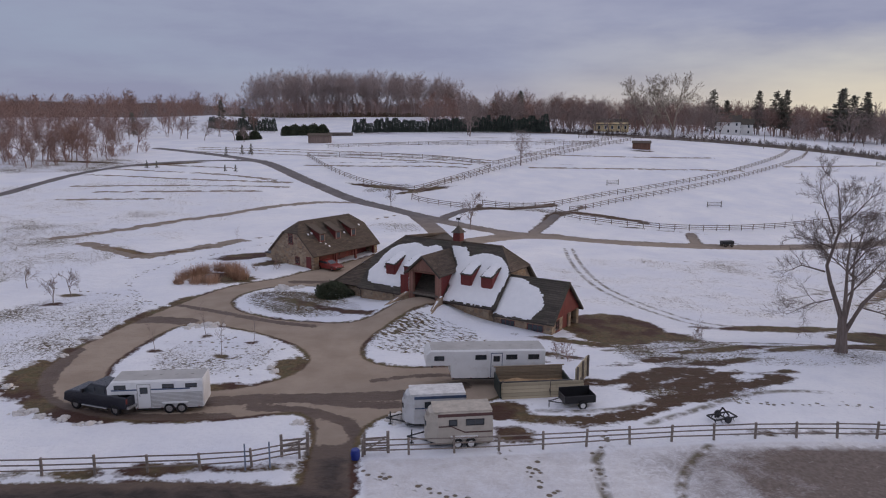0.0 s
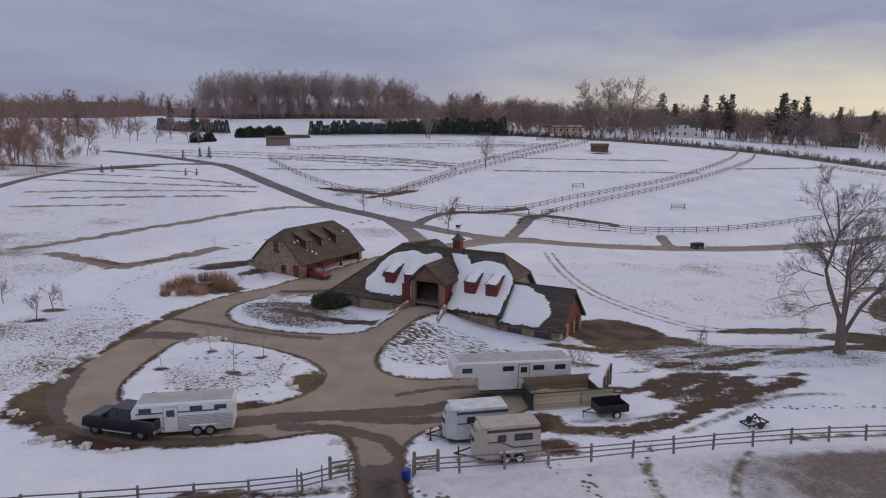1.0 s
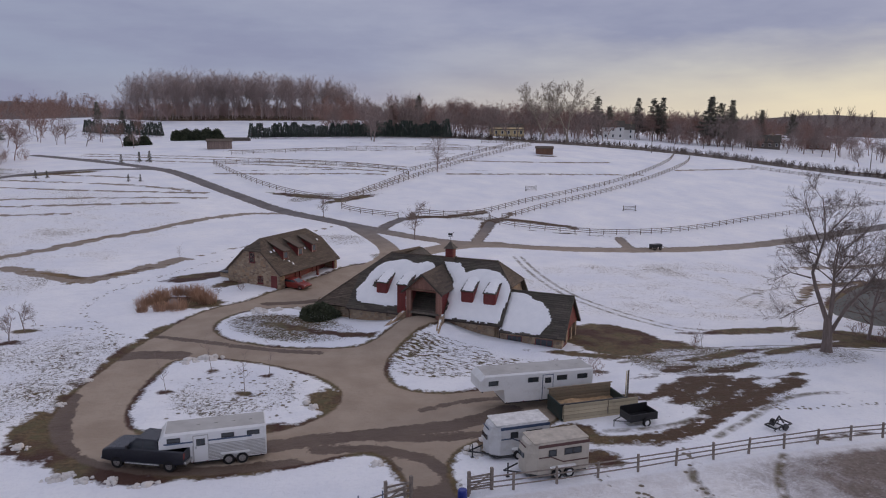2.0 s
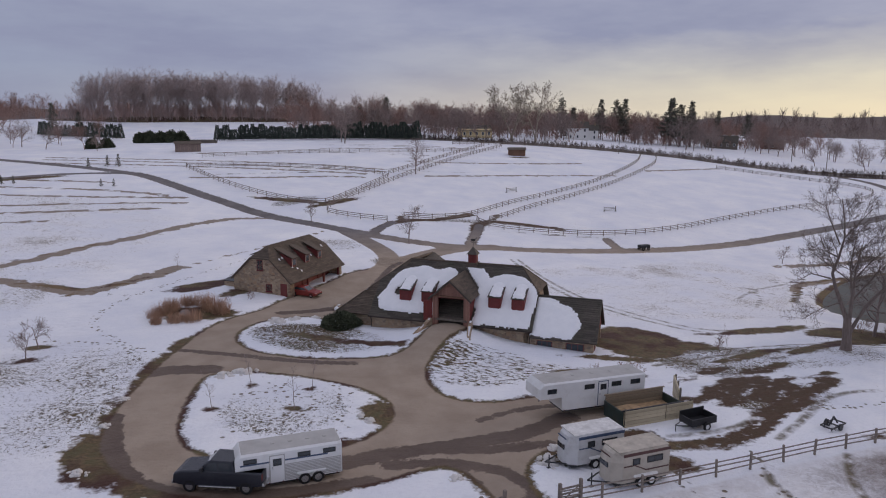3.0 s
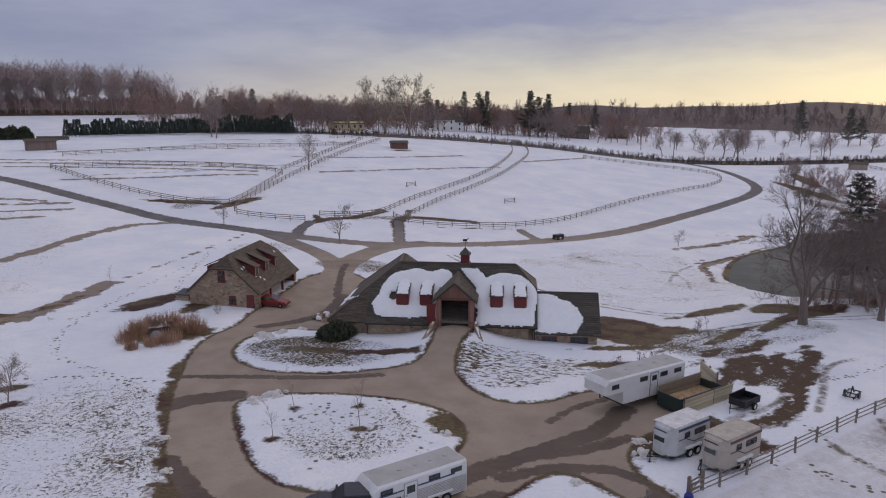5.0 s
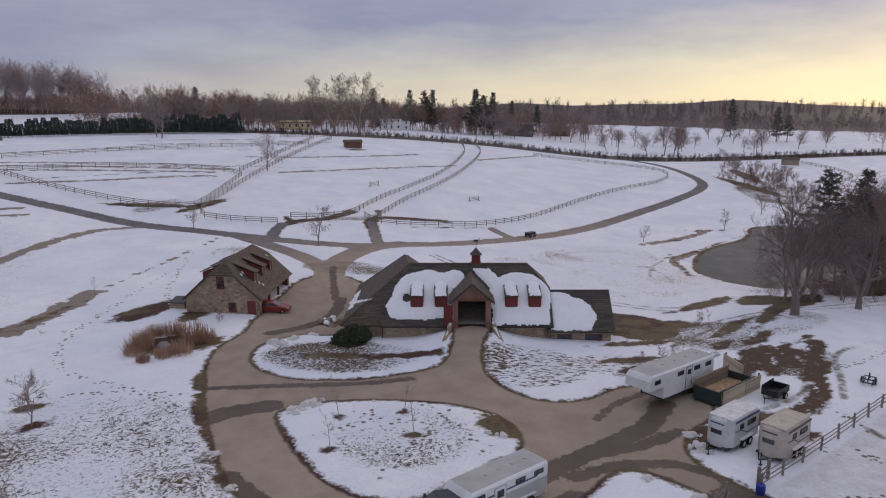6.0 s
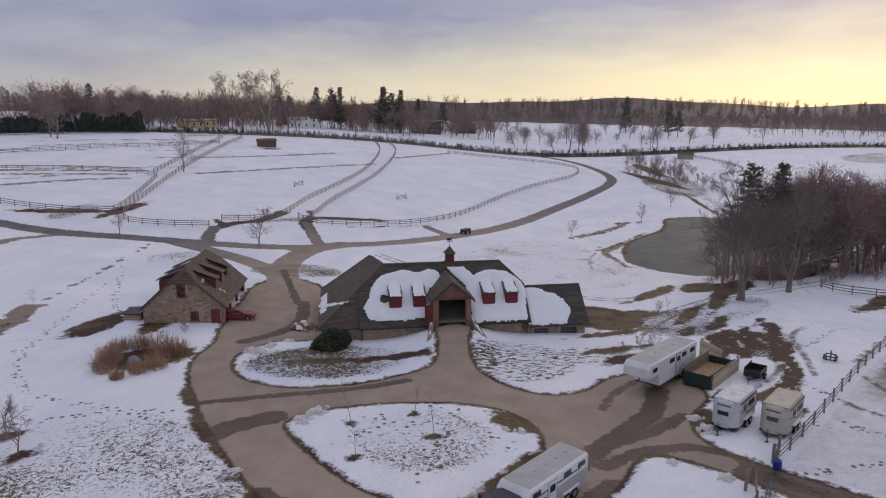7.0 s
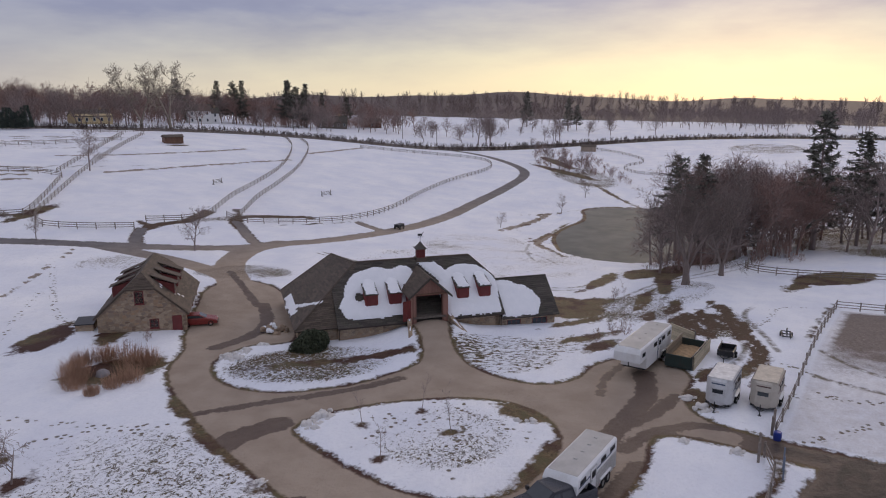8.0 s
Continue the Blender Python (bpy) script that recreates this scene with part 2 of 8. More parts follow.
class Geo:
    """Vertices and faces of one mesh."""

    def __init__(self):
        self.v, self.f = [], []

    def add(self, verts, faces):
        k = len(self.v)
        self.v.extend(tuple(p) for p in verts)
        self.f.extend(tuple(k + i for i in f) for f in faces)
        return self

    def box(self, x0, y0, z0, x1, y1, z1, m=None):
        p = [(x, y, z) for z in (z0, z1) for x, y in ((x0, y0), (x1, y0), (x1, y1), (x0, y1))]
        if m is not None:
            p = [m @ Vector(q) for q in p]
        return self.add(p, [(3, 2, 1, 0), (4, 5, 6, 7), (0, 1, 5, 4), (1, 2, 6, 5), (2, 3, 7, 6), (3, 0, 4, 7)])

    def soft_box(self, x0, y0, z0, x1, y1, z1, r, m=None):
        """A box with its long edges cut at 45 degrees."""
        prof = [(y0 + r, z0), (y1 - r, z0), (y1, z0 + r), (y1, z1 - r), (y1 - r, z1), (y0 + r, z1), (y0, z1 - r), (y0, z0 + r)]
        return self.extrude(prof, x0, x1, m, r * 0.6)

    def extrude(self, prof, x0, x1, m=None, inset=0.0):
        """A profile of (y, z), counted anticlockwise seen from +x, drawn from x0 to x1."""
        n = len(prof)
        cy, cz = sum(p[0] for p in prof) / n, sum(p[1] for p in prof) / n
        rings = []
        if inset:
            k = 1 - inset / max(abs(p[1] - cz) + abs(p[0] - cy) for p in prof)
            rings = [(x0, k), (x0 + inset, 1), (x1 - inset, 1), (x1, k)]
        else:
            rings = [(x0, 1), (x1, 1)]
        p = [(x, cy + (y - cy) * k, cz + (z - cz) * k) for x, k in rings for y, z in prof]
        if m is not None:
            p = [m @ Vector(q) for q in p]
        f = [tuple(range(n))[::-1], tuple(range((len(rings) - 1) * n, len(rings) * n))]
        for r in range(len(rings) - 1):
            for i in range(n):
                j = (i + 1) % n
                f.append((r * n + i, r * n + j, (r + 1) * n + j, (r + 1) * n + i))
        return self.add(p, f)

    def tube(self, pts, radii, sides=6, cap=True):
        pts = [Vector(p) for p in pts]
        k = len(self.v)
        for i, p in enumerate(pts):
            way = pts[min(i + 1, len(pts) - 1)] - pts[max(i - 1, 0)]
            way.normalize()
            a = way.cross(Vector((0.31, 0.17, 0.93)) if abs(way.z) < 0.9 else Vector((1, 0.1, 0))).normalized()
            b = way.cross(a)
            for s in range(sides):
                t = 2 * math.pi * s / sides
                self.v.append(tuple(p + (a * math.cos(t) + b * math.sin(t)) * radii[i]))
        for i in range(len(pts) - 1):
            for s in range(sides):
                j = (s + 1) % sides
                self.f.append((k + i * sides + s, k + i * sides + j, k + (i + 1) * sides + j, k + (i + 1) * sides + s))
        if cap:
            self.f.append(tuple(range(k, k + sides))[::-1])
            self.f.append(tuple(range(k + (len(pts) - 1) * sides, k + len(pts) * sides)))
        return self

    def disc_y(self, x, y0, y1, z, r, sides=18):
        return self.tube([(x, y0, z), (x, y1, z)], [r, r], sides)

    def slab(self, corners, thick):
        """A flat sheet with thickness, hung below its corners."""
        c = [Vector(p) for p in corners]
        nrm = (c[1] - c[0]).cross(c[2] - c[0]).normalized()
        n = len(c)
        p = c + [q - nrm * thick for q in c]
        f = [tuple(range(n)), tuple(range(n, 2 * n))[::-1]] + [(i, i + n, (i + 1) % n + n, (i + 1) % n) for i in range(n)]
        return self.add(p, f)

    def mesh(self, name, material, smooth=False):
        me = bpy.data.meshes.new(name)
        me.from_pydata(self.v, [], self.f)
        me.materials.append(material)
        if smooth:
            me.shade_smooth()
        me.update()
        return me


def part(name, geo, material, parent, label="", smooth=False):
    ob = new(name, geo.mesh(name, material, smooth) if isinstance(geo, Geo) else geo)
    ob.parent = parent
    return tagged(ob, label)


def shared(name, mesh, parent, m):
    ob = new(name, mesh)
    ob.parent = parent
    ob.matrix_basis = m
    return ob


def thing(name, m, label, category, group="", kind=""):
    ob = new(name)
    ob.empty_display_size = 0.3
    ob.matrix_basis = m
    return tagged(ob, label, category, group, kind)


# ---- the lie of the land ----
LAND_X, LAND_Y, LAND_STEP, LAND_N = -175.0, -100.0, 75.0, 9
LAND = [
    [0.3, 1.2, 2.3, 3.9, 5.0, 4.5, 3.6, 3.0, 2.5],
    [2.0, 1.6, 1.8, 2.7, -0.1, 0.3, 1.4, 2.8, 4.2],
    [3.6, 1.8, 1.8, 0.1, -7.5, -3.4, -0.1, 2.8, 5.8],
    [5.7, 3.5, 0.7, -3.6, -9.6, -4.7, -0.8, 3.0, 7.2],
    [7.8, 7.8, 7.6, 7.9, 3.9, 1.1, 0.8, 3.8, 8.5],
    [10.4, 11.8, 14.0, 16.0, 14.6, 9.2, 5.6, 6.3, 9.6],
    [14.0, 14.7, 15.5, 17.7, 18.2, 14.4, 10.6, 9.6, 10.7],
    [18.5, 18.5, 18.6, 19.4, 19.2, 16.9, 14.3, 13.1, 12.9],
    [23.3, 22.9, 22.3, 21.5, 20.3, 18.7, 17.4, 16.5, 15.6],
]
LAND_GRID = np.array(LAND)
# knolls and hollows: x, y, turn, two radii, height
KNOLLS = [(-15, 428, 0, 135, 46, 6.6), (28, 47, 0, 16, 11, 0.8), (8, 112, 0, 14, 10, 1.0), (108, 92, 0.3, 34, 24, -1.9), (-5, 165, 0, 14, 14, -1.1),
          (33, 150, 0, 14, 8, 0.7), (10.5, 76.5, -0.68, 11, 5.5, 0.45), (5.0, 75.6, -0.68, 4.2, 5.5, 1.75), (44, 58, 0, 11, 7, 1.1)]
POND_LEVEL = -6.0


def land(x, y):
    """The height of the ground, for arrays."""
    x, y = np.asarray(x, float), np.asarray(y, float)
    ux = np.clip((x - LAND_X) / LAND_STEP, 0, LAND_N - 1.001)
    uy = np.clip((y - LAND_Y) / LAND_STEP, 0, LAND_N - 1.001)
    i, j = np.floor(ux).astype(int), np.floor(uy).astype(int)
    f, g = ux - i, uy - j

    def weights(f):
        return [(1 - f) ** 3 / 6, (3 * f ** 3 - 6 * f ** 2 + 4) / 6, (-3 * f ** 3 + 3 * f ** 2 + 3 * f + 1) / 6, f ** 3 / 6]

    wx, wy = weights(f), weights(g)
    z = np.zeros_like(x)
    for a in range(4):
        for b in range(4):
            z += wx[a] * wy[b] * LAND_GRID[np.clip(j + b - 1, 0, LAND_N - 1), np.clip(i + a - 1, 0, LAND_N - 1)]
    for cx, cy, turn, ra, rb, h in KNOLLS:
        c, s = math.cos(turn), math.sin(turn)
        z += h * np.exp(-(((x - cx) * c + (y - cy) * s) / ra) ** 2 - ((-(x - cx) * s + (y - cy) * c) / rb) ** 2)
    return z


def lz(x, y):
    return float(land(np.array([x]), np.array([y]))[0])


def smooth_line(pts, closed=False, rounds=2):
    """Chaikin's corner cutting."""
    p = np.array(pts, float)
    for _ in range(rounds):
        q = np.roll(p, -1, 0) if closed else p[1:]
        a = p if closed else p[:-1]
        cut = np.stack([a * 0.75 + q * 0.25, a * 0.25 + q * 0.75], 1).reshape(-1, 2)
        p = cut if closed else np.vstack([p[:1], cut, p[-1:]])
    return p


def line_distance(x, y, pts):
    best = np.full(x.shape, 1e9)
    for (ax, ay), (bx, by) in zip(pts[:-1], pts[1:]):
        dx, dy = bx - ax, by - ay
        t = np.clip(((x - ax) * dx + (y - ay) * dy) / max(dx * dx + dy * dy, 1e-9), 0, 1)
        best = np.minimum(best, np.hypot(x - ax - t * dx, y - ay - t * dy))
    return best


def inside(x, y, poly):
    """Signed distance to a closed outline, positive inside."""
    p = np.vstack([poly, poly[:1]])
    d = line_distance(x, y, p)
    odd = np.zeros(x.shape, bool)
    for (ax, ay), (bx, by) in zip(p[:-1], p[1:]):
        cross = (ay > y) != (by > y)
        with np.errstate(divide="ignore", invalid="ignore"):
            odd ^= cross & (x < (bx - ax) * (y - ay) / (by - ay) + ax)
    return np.where(odd, d, -d)


def blob(x, y, cx, cy, ra, rb, turn=0.0):
    """About the signed distance to an ellipse, positive inside."""
    c, s = math.cos(radians(turn)), math.sin(radians(turn))
    u, v = ((x - cx) * c + (y - cy) * s) / ra, (-(x - cx) * s + (y - cy) * c) / rb
    return (1 - np.hypot(u, v)) * min(ra, rb)


# the drive: its outer edge, anticlockwise from the carriage house, and the islands in it
DRIVE = smooth_line([(-12.3, 94.2), (-16.8, 91), (-19.6, 86.5), (-21.3, 82.2), (-23.6, 76.4), (-25.5, 70), (-27.1, 63), (-27.3, 58), (-25, 53),
                     (-21.9, 50), (-17.9, 48.2), (-12.5, 47.6), (-8.8, 48.3), (-5.4, 49.1), (-4.3, 47.6), (-3.8, 45), (-4.0, 40.5), (-4.3, 33),
                     (-1.2, 33), (-1.6, 40.3), (-1.1, 45.2), (0.4, 47.7), (3.6, 49.3), (7.4, 49.3), (9.6, 50.6), (11, 53), (12.2, 55), (9.5, 57.2),
                     (6.4, 58.4), (3.6, 57.9), (1.2, 58.5), (-0.8, 60.3), (-1.3, 63), (-0.6, 67), (1.2, 70.3), (3.6, 72.9), (7.6, 75.6), (8.2, 77),
                     (5.2, 79.2), (4.2, 77.6), (0.6, 73.6), (-2.2, 72.2), (-5.4, 72.9), (-9.2, 73.7), (-11.9, 75.3), (-14.5, 77.4), (-16.0, 80),
                     (-16.6, 83), (-15.6, 86.6), (-13.2, 89.4), (-10.2, 90.4), (-7.1, 90.6), (-5.6, 88.6), (-3.4, 87.6), (5, 97), (9.5, 103), (10.8, 108), (8.6, 112.5),
                     (3.4, 110.8), (1.1, 109), (-8.2, 99.5), (-10.6, 96.8)], True, 2)
ISLAND = smooth_line([(-22.4, 60), (-21.4, 55.8), (-18.4, 53.3), (-12.6, 53.2), (-9.6, 54), (-6.9, 56), (-5.4, 59.4), (-5.6, 62.6), (-7.6, 66), (-10.4, 68.8),
                      (-13.6, 71.1), (-16.8, 72.6), (-19.6, 72.4), (-20.8, 69.5), (-21.7, 65)], True, 2)
FARM_ROAD = smooth_line([(-75, 262), (-33, 221), (-26.6, 209), (-16.6, 186), (-7.3, 172), (-0.5, 163), (7.9, 149.6), (14.3, 142), (22, 135.3), (28, 132),
                         (37.5, 130), (47.5, 127.6), (70.5, 128.2), (95, 133.4), (123.8, 142), (155, 149), (187, 157), (204, 169), (223, 196), (226, 216), (212, 232)])
LANE_RIGHT = smooth_line([(4, 105), (8.6, 112), (13.5, 119), (19.5, 125.5), (28, 130.8), (36, 131)])
LANE_LEFT = smooth_line([(7, 109), (11, 118), (13, 126), (12.6, 134), (10, 146)])
LEFT_ROAD = smooth_line([(-100, 120), (-84, 150), (-80.4, 164), (-79.9, 178), (-77, 199), (-67, 217), (-47.3, 223.6), (-32, 220)])
PATHS = [smooth_line(p) for p in ([(14.5, 144), (18.5, 149.5), (22, 153)], [(32, 134), (36, 141), (40.5, 149)], [(63.5, 128.8), (64.5, 133), (66.5, 138.5)])]
FRONT_ROAD = smooth_line([(-4.3, 34.6), (-8, 35.4), (-14, 36.0), (-30, 36.6), (-60, 37), (-140, 36)])
HIGHWAY = smooth_line([(60, 318), (114, 292), (151, 284), (187, 268), (206, 244), (224, 222), (262, 208), (300, 194), (350, 165), (382, 124), (400, 80), (410, 0)])
POND = smooth_line([(99, 104.7), (108.7, 106.4), (121, 106.2), (131, 110), (141, 115.4), (152, 108), (150, 90), (132, 76), (108, 69), (84, 71), (73, 75), (70.5, 79),
                    (73, 85.5), (78.5, 93.5), (90.8, 101)], True, 2)
BARN_TURN = radians(-39)
BARN_AT = (43.4 * -0.777 + 63.9 * 0.629, 43.4 * 0.629 + 63.9 * 0.777)   # the middle of the front eave
BARN = Matrix.Translation((*BARN_AT, 0)) @ Matrix.Rotation(BARN_TURN, 4, "Z")
SHED_TURN = radians(48)


def graded(lo, hi, near, far, fine, mid, grow):
    """Coordinates that lie fine from lo to hi, then ever wider out to near and far."""
    a = list(np.arange(lo, hi + 1e-6, fine))
    step, p = fine, a[-1]
    while p < far:
        step = min(step * grow, mid if p < 260 else 220)
        p += step
        a.append(p)
    step, p = fine, a[0]
    while p > near:
        step = min(step * grow, mid if p > -140 else 220)
        p -= step
        a.insert(0, p)
    return np.array(a)


gx = graded(-36, 36, -4200, 4400, 0.46, 1.55, 1.07)
gy = graded(34, 102, -1500, 4600, 0.46, 1.55, 1.07)
X, Y = np.meshgrid(gx, gy)
shape = X.shape
x, y = X.ravel(), Y.ravel()


def far_rise(x, y):
    """The ridges along the horizon, higher towards the left."""
    far_hill = np.clip((np.hypot(x, y - 40) - 700) / 1800, 0, 1)
    bearing = np.arctan2(x, y)
    return far_hill * far_hill * (24 + 44 * np.clip((-bearing - 0.05) / 0.35, 0, 1) * (bearing > -1.6) + 12 * np.sin(bearing * 7.0 + 1.0) + 7 * np.sin(bearing * 19.0) + 3 * np.sin(bearing * 43.0))


ground_z = land(x, y) + far_rise(x, y)

near = (x > -160) & (x < 430) & (y > 0) & (y < 340)
FAR = -30.0


def masked(fn):
    out = np.full(x.shape, FAR)
    out[near] = fn(x[near], y[near])
    return out


def paved_fn(x, y):
    d = np.minimum(inside(x, y, DRIVE), -inside(x, y, ISLAND))
    for line, half in ((FARM_ROAD, 1.8), (FRONT_ROAD, 3.1), *((p, 0.95) for p in PATHS), (LANE_RIGHT, 2.3), (LANE_LEFT, 1.9), (LEFT_ROAD, 1.5), (HIGHWAY, 3.0)):
        d = np.maximum(d, half - line_distance(x, y, line))
    return d


def bare_fn(x, y):
    drive = np.minimum(inside(x, y, DRIVE), -inside(x, y, ISLAND))
    d = drive + 0.5
    d = np.maximum(d, 0.1 + 1.8 - line_distance(x, y, FARM_ROAD))
    for p in PATHS:
        d = np.maximum(d, 1.2 - line_distance(x, y, p))
    d = np.maximum(d, 3.2 - line_distance(x, y, FRONT_ROAD))
    d = np.maximum(d, 7.4 - line_distance(x, y, HIGHWAY))
    return np.maximum(d, 0.9 - np.abs(inside(x, y, POND)))


def patch_fn(x, y):
    """Melted ground with ragged outlines, as a signed distance."""
    d = np.full(x.shape, FAR)
    # worn verges and melted patches
    for b in ((-6.2, 58.5, 2.4, 3.2, 20), (-13, 53.6, 7, 1.2, 2), (-25.6, 60, 1.9, 7, 8), (-23.4, 75, 1.7, 8, -18), (-22, 50.6, 5, 2.0, -35), (-27, 57, 2.2, 5, 5),
              (-21.4, 81, 1.5, 4, -10), (-8, 81.0, 5, 1.1, -38), (-3, 77.2, 3.6, 0.8, -39), (3.3, 48.0, 2.3, 1.9, 30), (9.4, 47.5, 2.2, 1.8, 0),
              (26, 71, 5.5, 6.5, -30), (20.5, 65.2, 5.0, 0.8, -25), (15.0, 62, 4, 1.0, -30), (12.6, 60.0, 2.6, 1.2, -15), (30, 68.5, 4, 2.0, -30),
              (9.4, 43.4, 1.3, 1.5, 0),
              (48, 63.8, 13, 1.3, 18), (60, 66, 10, 2.4, 10), (56, 69.5, 6, 3.0, 0), (46, 72.4, 9, 1.4, 3), (86, 65.5, 15, 4.5, 0), (35, 62.5, 6, 1.0, 8), (31, 57.5, 4.2, 0.8, 5), (26.5, 59.2, 3.5, 0.7, 15),
              (-18.8, 108.5, 4.8, 2.0, 30), (-14, 104.5, 4, 1.4, 40), (-35.6, 80.6, 1.5, 0.8, 0), (-35, 84.4, 1.5, 0.7, 0), (-38.5, 66, 1.3, 0.9, 0),
              (-20, 94.2, 5, 3.0, -15), 
              (-37, 111.0, 7, 0.7, -35), (-30, 111, 5.5, 0.6, 40), (-38, 136, 9, 0.3, 45), (-60, 215, 12, 2.5, 20), (-85, 222, 14, 2, -20),
              
              (57, 141, 9, 0.5, -10), (14, 175.5, 8, 1.8, 30),
              (3, 179, 10, 1.6, -25),  (70, 268, 30, 0.7, -12),
              (62, 245, 14, 0.5, -15), (10, 215, 25, 0.6, 0), (20, 256, 30, 0.5, -8), (97, 244, 5, 1.4, 0), (122, 140, 16, 0.6, 15), (108, 117, 12, 0.5, 8),
              (101, 106.5, 13, 0.5, 8), (78, 97, 14, 0.5, 40), (128, 120, 8, 0.6, -25), (172, 118, 26, 0.9, 40), (205, 150, 22, 3.0, 60), (230, 165, 20, 3.2, 45),
              (68, 43, 9, 4.5, -25), (58, 47, 6, 1.4, -10), (-12.5, 40.3, 2.6, 0.5, 0), (-19, 40.3, 2.4, 0.4, 0), (-26, 40.4, 4, 0.4, 0), (-16, 67.9, 0.6, 0.6, 0), (-19.5, 63.4, 0.6, 0.6, 0), (-13.3, 61.5, 0.6, 0.6, 0), (-11.2, 65.8, 0.6, 0.6, 0), (-8, 40.2, 2, 0.3, 0), (30, 41.9, 3.5, 0.4, 0), (38, 41.7, 3, 0.3, 0)):
        d = np.maximum(d, blob(x, y, *b))
    # the churned turning loop behind the trailers
    for pts, half in (([(8.6, 47.6), (11.8, 45.7), (14.8, 45.0), (17.9, 45.3), (21.5, 46.9), (25.0, 48.8), (28.2, 50.5), (31.3, 51.7), (34.4, 52.8)], 0.85),
                      ([(16.9, 52.7), (19.9, 52.6), (22.6, 54.6), (25.6, 56.0), (28.8, 55.6)], 0.8), ([(20.8, 51.0), (23.5, 54.0), (27.2, 54.9), (29.4, 53.2), (28.0, 50.6), (24.8, 48.6), (22.0, 48.0)], 1.25),
                      ([(24.5, 51.0), (26.5, 52.6)], 1.3), ([(21.8, 152.2), (26, 153.8), (31, 152.8), (36, 155.8), (43, 161)], 1.5), ([(23.5, 153.5), (25.5, 159)], 0.7), ([(37, 144), (41.5, 150.5), (45, 152.8), (50, 152.4), (60, 147)], 1.4), ([(44, 152.6), (50, 160)], 0.8), ([(29.5, 54.6), (33, 54.0), (36, 54.4)], 0.35)):
        d = np.maximum(d, half - line_distance(x, y, smooth_line(pts)))
    return d


def thin_fn(x, y):
    """How far grass shows through the snow, 0 to 1."""
    t = np.full(x.shape, 0.27)
    for cx, cy, ra, rb, turn, v in ((-32, 72, 14, 22, 0, 0.405), (-14, 62, 9, 9, 0, 0.405), (-8, 81, 13, 8, -38, 0.475), (5, 67, 10, 9, 0, 0.425), (12, 63, 7, 5, -30, 0.42),
                                    (30, 62, 12, 9, 0, 0.45), (26, 51, 9, 6, 0, 0.46), (40, 60, 16, 8, 0, 0.42), (32, 92, 26, 16, -20, 0.36), (60, 98, 22, 12, 0, 0.38),
                                    (14, 116, 10, 12, 30, 0.45), (-58, 150, 60, 70, 0, 0.375), (-55, 110, 30, 40, 0, 0.40), (50, 96, 52, 32, 0, 0.372), (70, 110, 26, 16, 0, 0.38), (5, 178, 12, 5, 30, 0.45), (60, 150, 30, 6, 10, 0.32), (38, 152, 14, 4, 0, 0.46),
                                    (330, 96, 40, 30, 0, 0.44), (200, 140, 40, 18, 40, 0.45), (-90, 215, 40, 30, 0, 0.42), (5, 135, 10, 8, 0, 0.4), (-4, 113, 7, 7, 0, 0.42)):
        t = np.maximum(t, v * np.clip(blob(x, y, cx, cy, ra, rb, turn) / min(ra, rb) * 2.2, 0, 1))
    return t


def wet_fn(x, y):
    """Wet streaks on the drive, as a signed distance."""
    d = np.full(x.shape, -5.0)
    for pts, half in (([(-12, 51.2), (-9.5, 51.5), (-5, 51.5), (-1, 51.5), (2.5, 51.7), (7, 53.5)], 0.95), ([(-30, 35), (-2.6, 35), (-2.6, 40.6)], 2.6), ([(-60, 36), (-14, 35), (-4, 34)], 5.4), ([(-9, 49.8), (-5.5, 49.4), (-3, 47.8), (-1.6, 46.6), (-1.0, 44), (-1.4, 41)], 0.6), ([(-4.6, 48.6), (-4.1, 45), (-4.2, 41)], 0.4),
                      ([(-26, 74.0), (-22.5, 74.5), (-19.4, 73.6)], 1.25), ([(-22, 80.5), (-19.5, 79.0), (-15.5, 76.6), (-11, 73.6), (-6, 71.6)], 0.5), ([(-5, 51), (0, 49.6), (3, 49.6)], 0.6),
                      ([(4, 101), (0, 95.5), (-5, 92.5), (-10, 92.6)], 0.8), ([(-27.4, 64), (-26.9, 57), (-25, 51.6), (-21, 49), (-16, 47.7), (-11, 47.6)], 1.35), ([(3.2, 101), (8, 110), (13, 118)], 0.5), ([(0, 55), (4, 56.2), (9, 56)], 0.4)):
        d = np.maximum(d, half - line_distance(x, y, smooth_line(pts)))
    return d


def track_fn(x, y):
    """Footprints, wheel tracks and ploughed ridges: distance to the nearest line of them."""
    d = np.full(x.shape, 20.0)
    for pts in ([(-24, 70), (-27, 84), (-31.5, 91), (-30, 101), (-22, 112), (-10, 127)], [(-22.4, 77.5), (-27, 83.5), (-38, 88)], [(10.9, 33), (10.2, 35.6), (9.1, 38.7), (8.3, 40.7), (7.6, 43)],
                [(12.7, 33), (13.3, 36.5), (13.4, 38.9), (14, 40.3), (15.3, 41.5), (15.4, 46)], [(26, 47.5), (31, 46.5), (37, 47.5), (41, 44)], [(-10, 56), (-15, 63), (-12.5, 70)], [(-8, 60), (-14, 66), (-19, 66)], [(-14.5, 70.5), (-13.5, 64), (-14.6, 57)], [(-9.2, 66), (-9.6, 61), (-11.2, 56)], [(-19, 58), (-14, 60), (-8, 64)], [(-1.9, 40.0), (0.5, 38.4), (3.8, 36.1), (6.5, 34.5), (9, 32)],
                [(10.2, 39.6), (9.2, 37.2), (9.7, 34.6)], [(-12, 103), (-16, 112), (-9, 126), (-2, 139)]):
        d = np.minimum(d, line_distance(x, y, smooth_line(pts)))
    return d


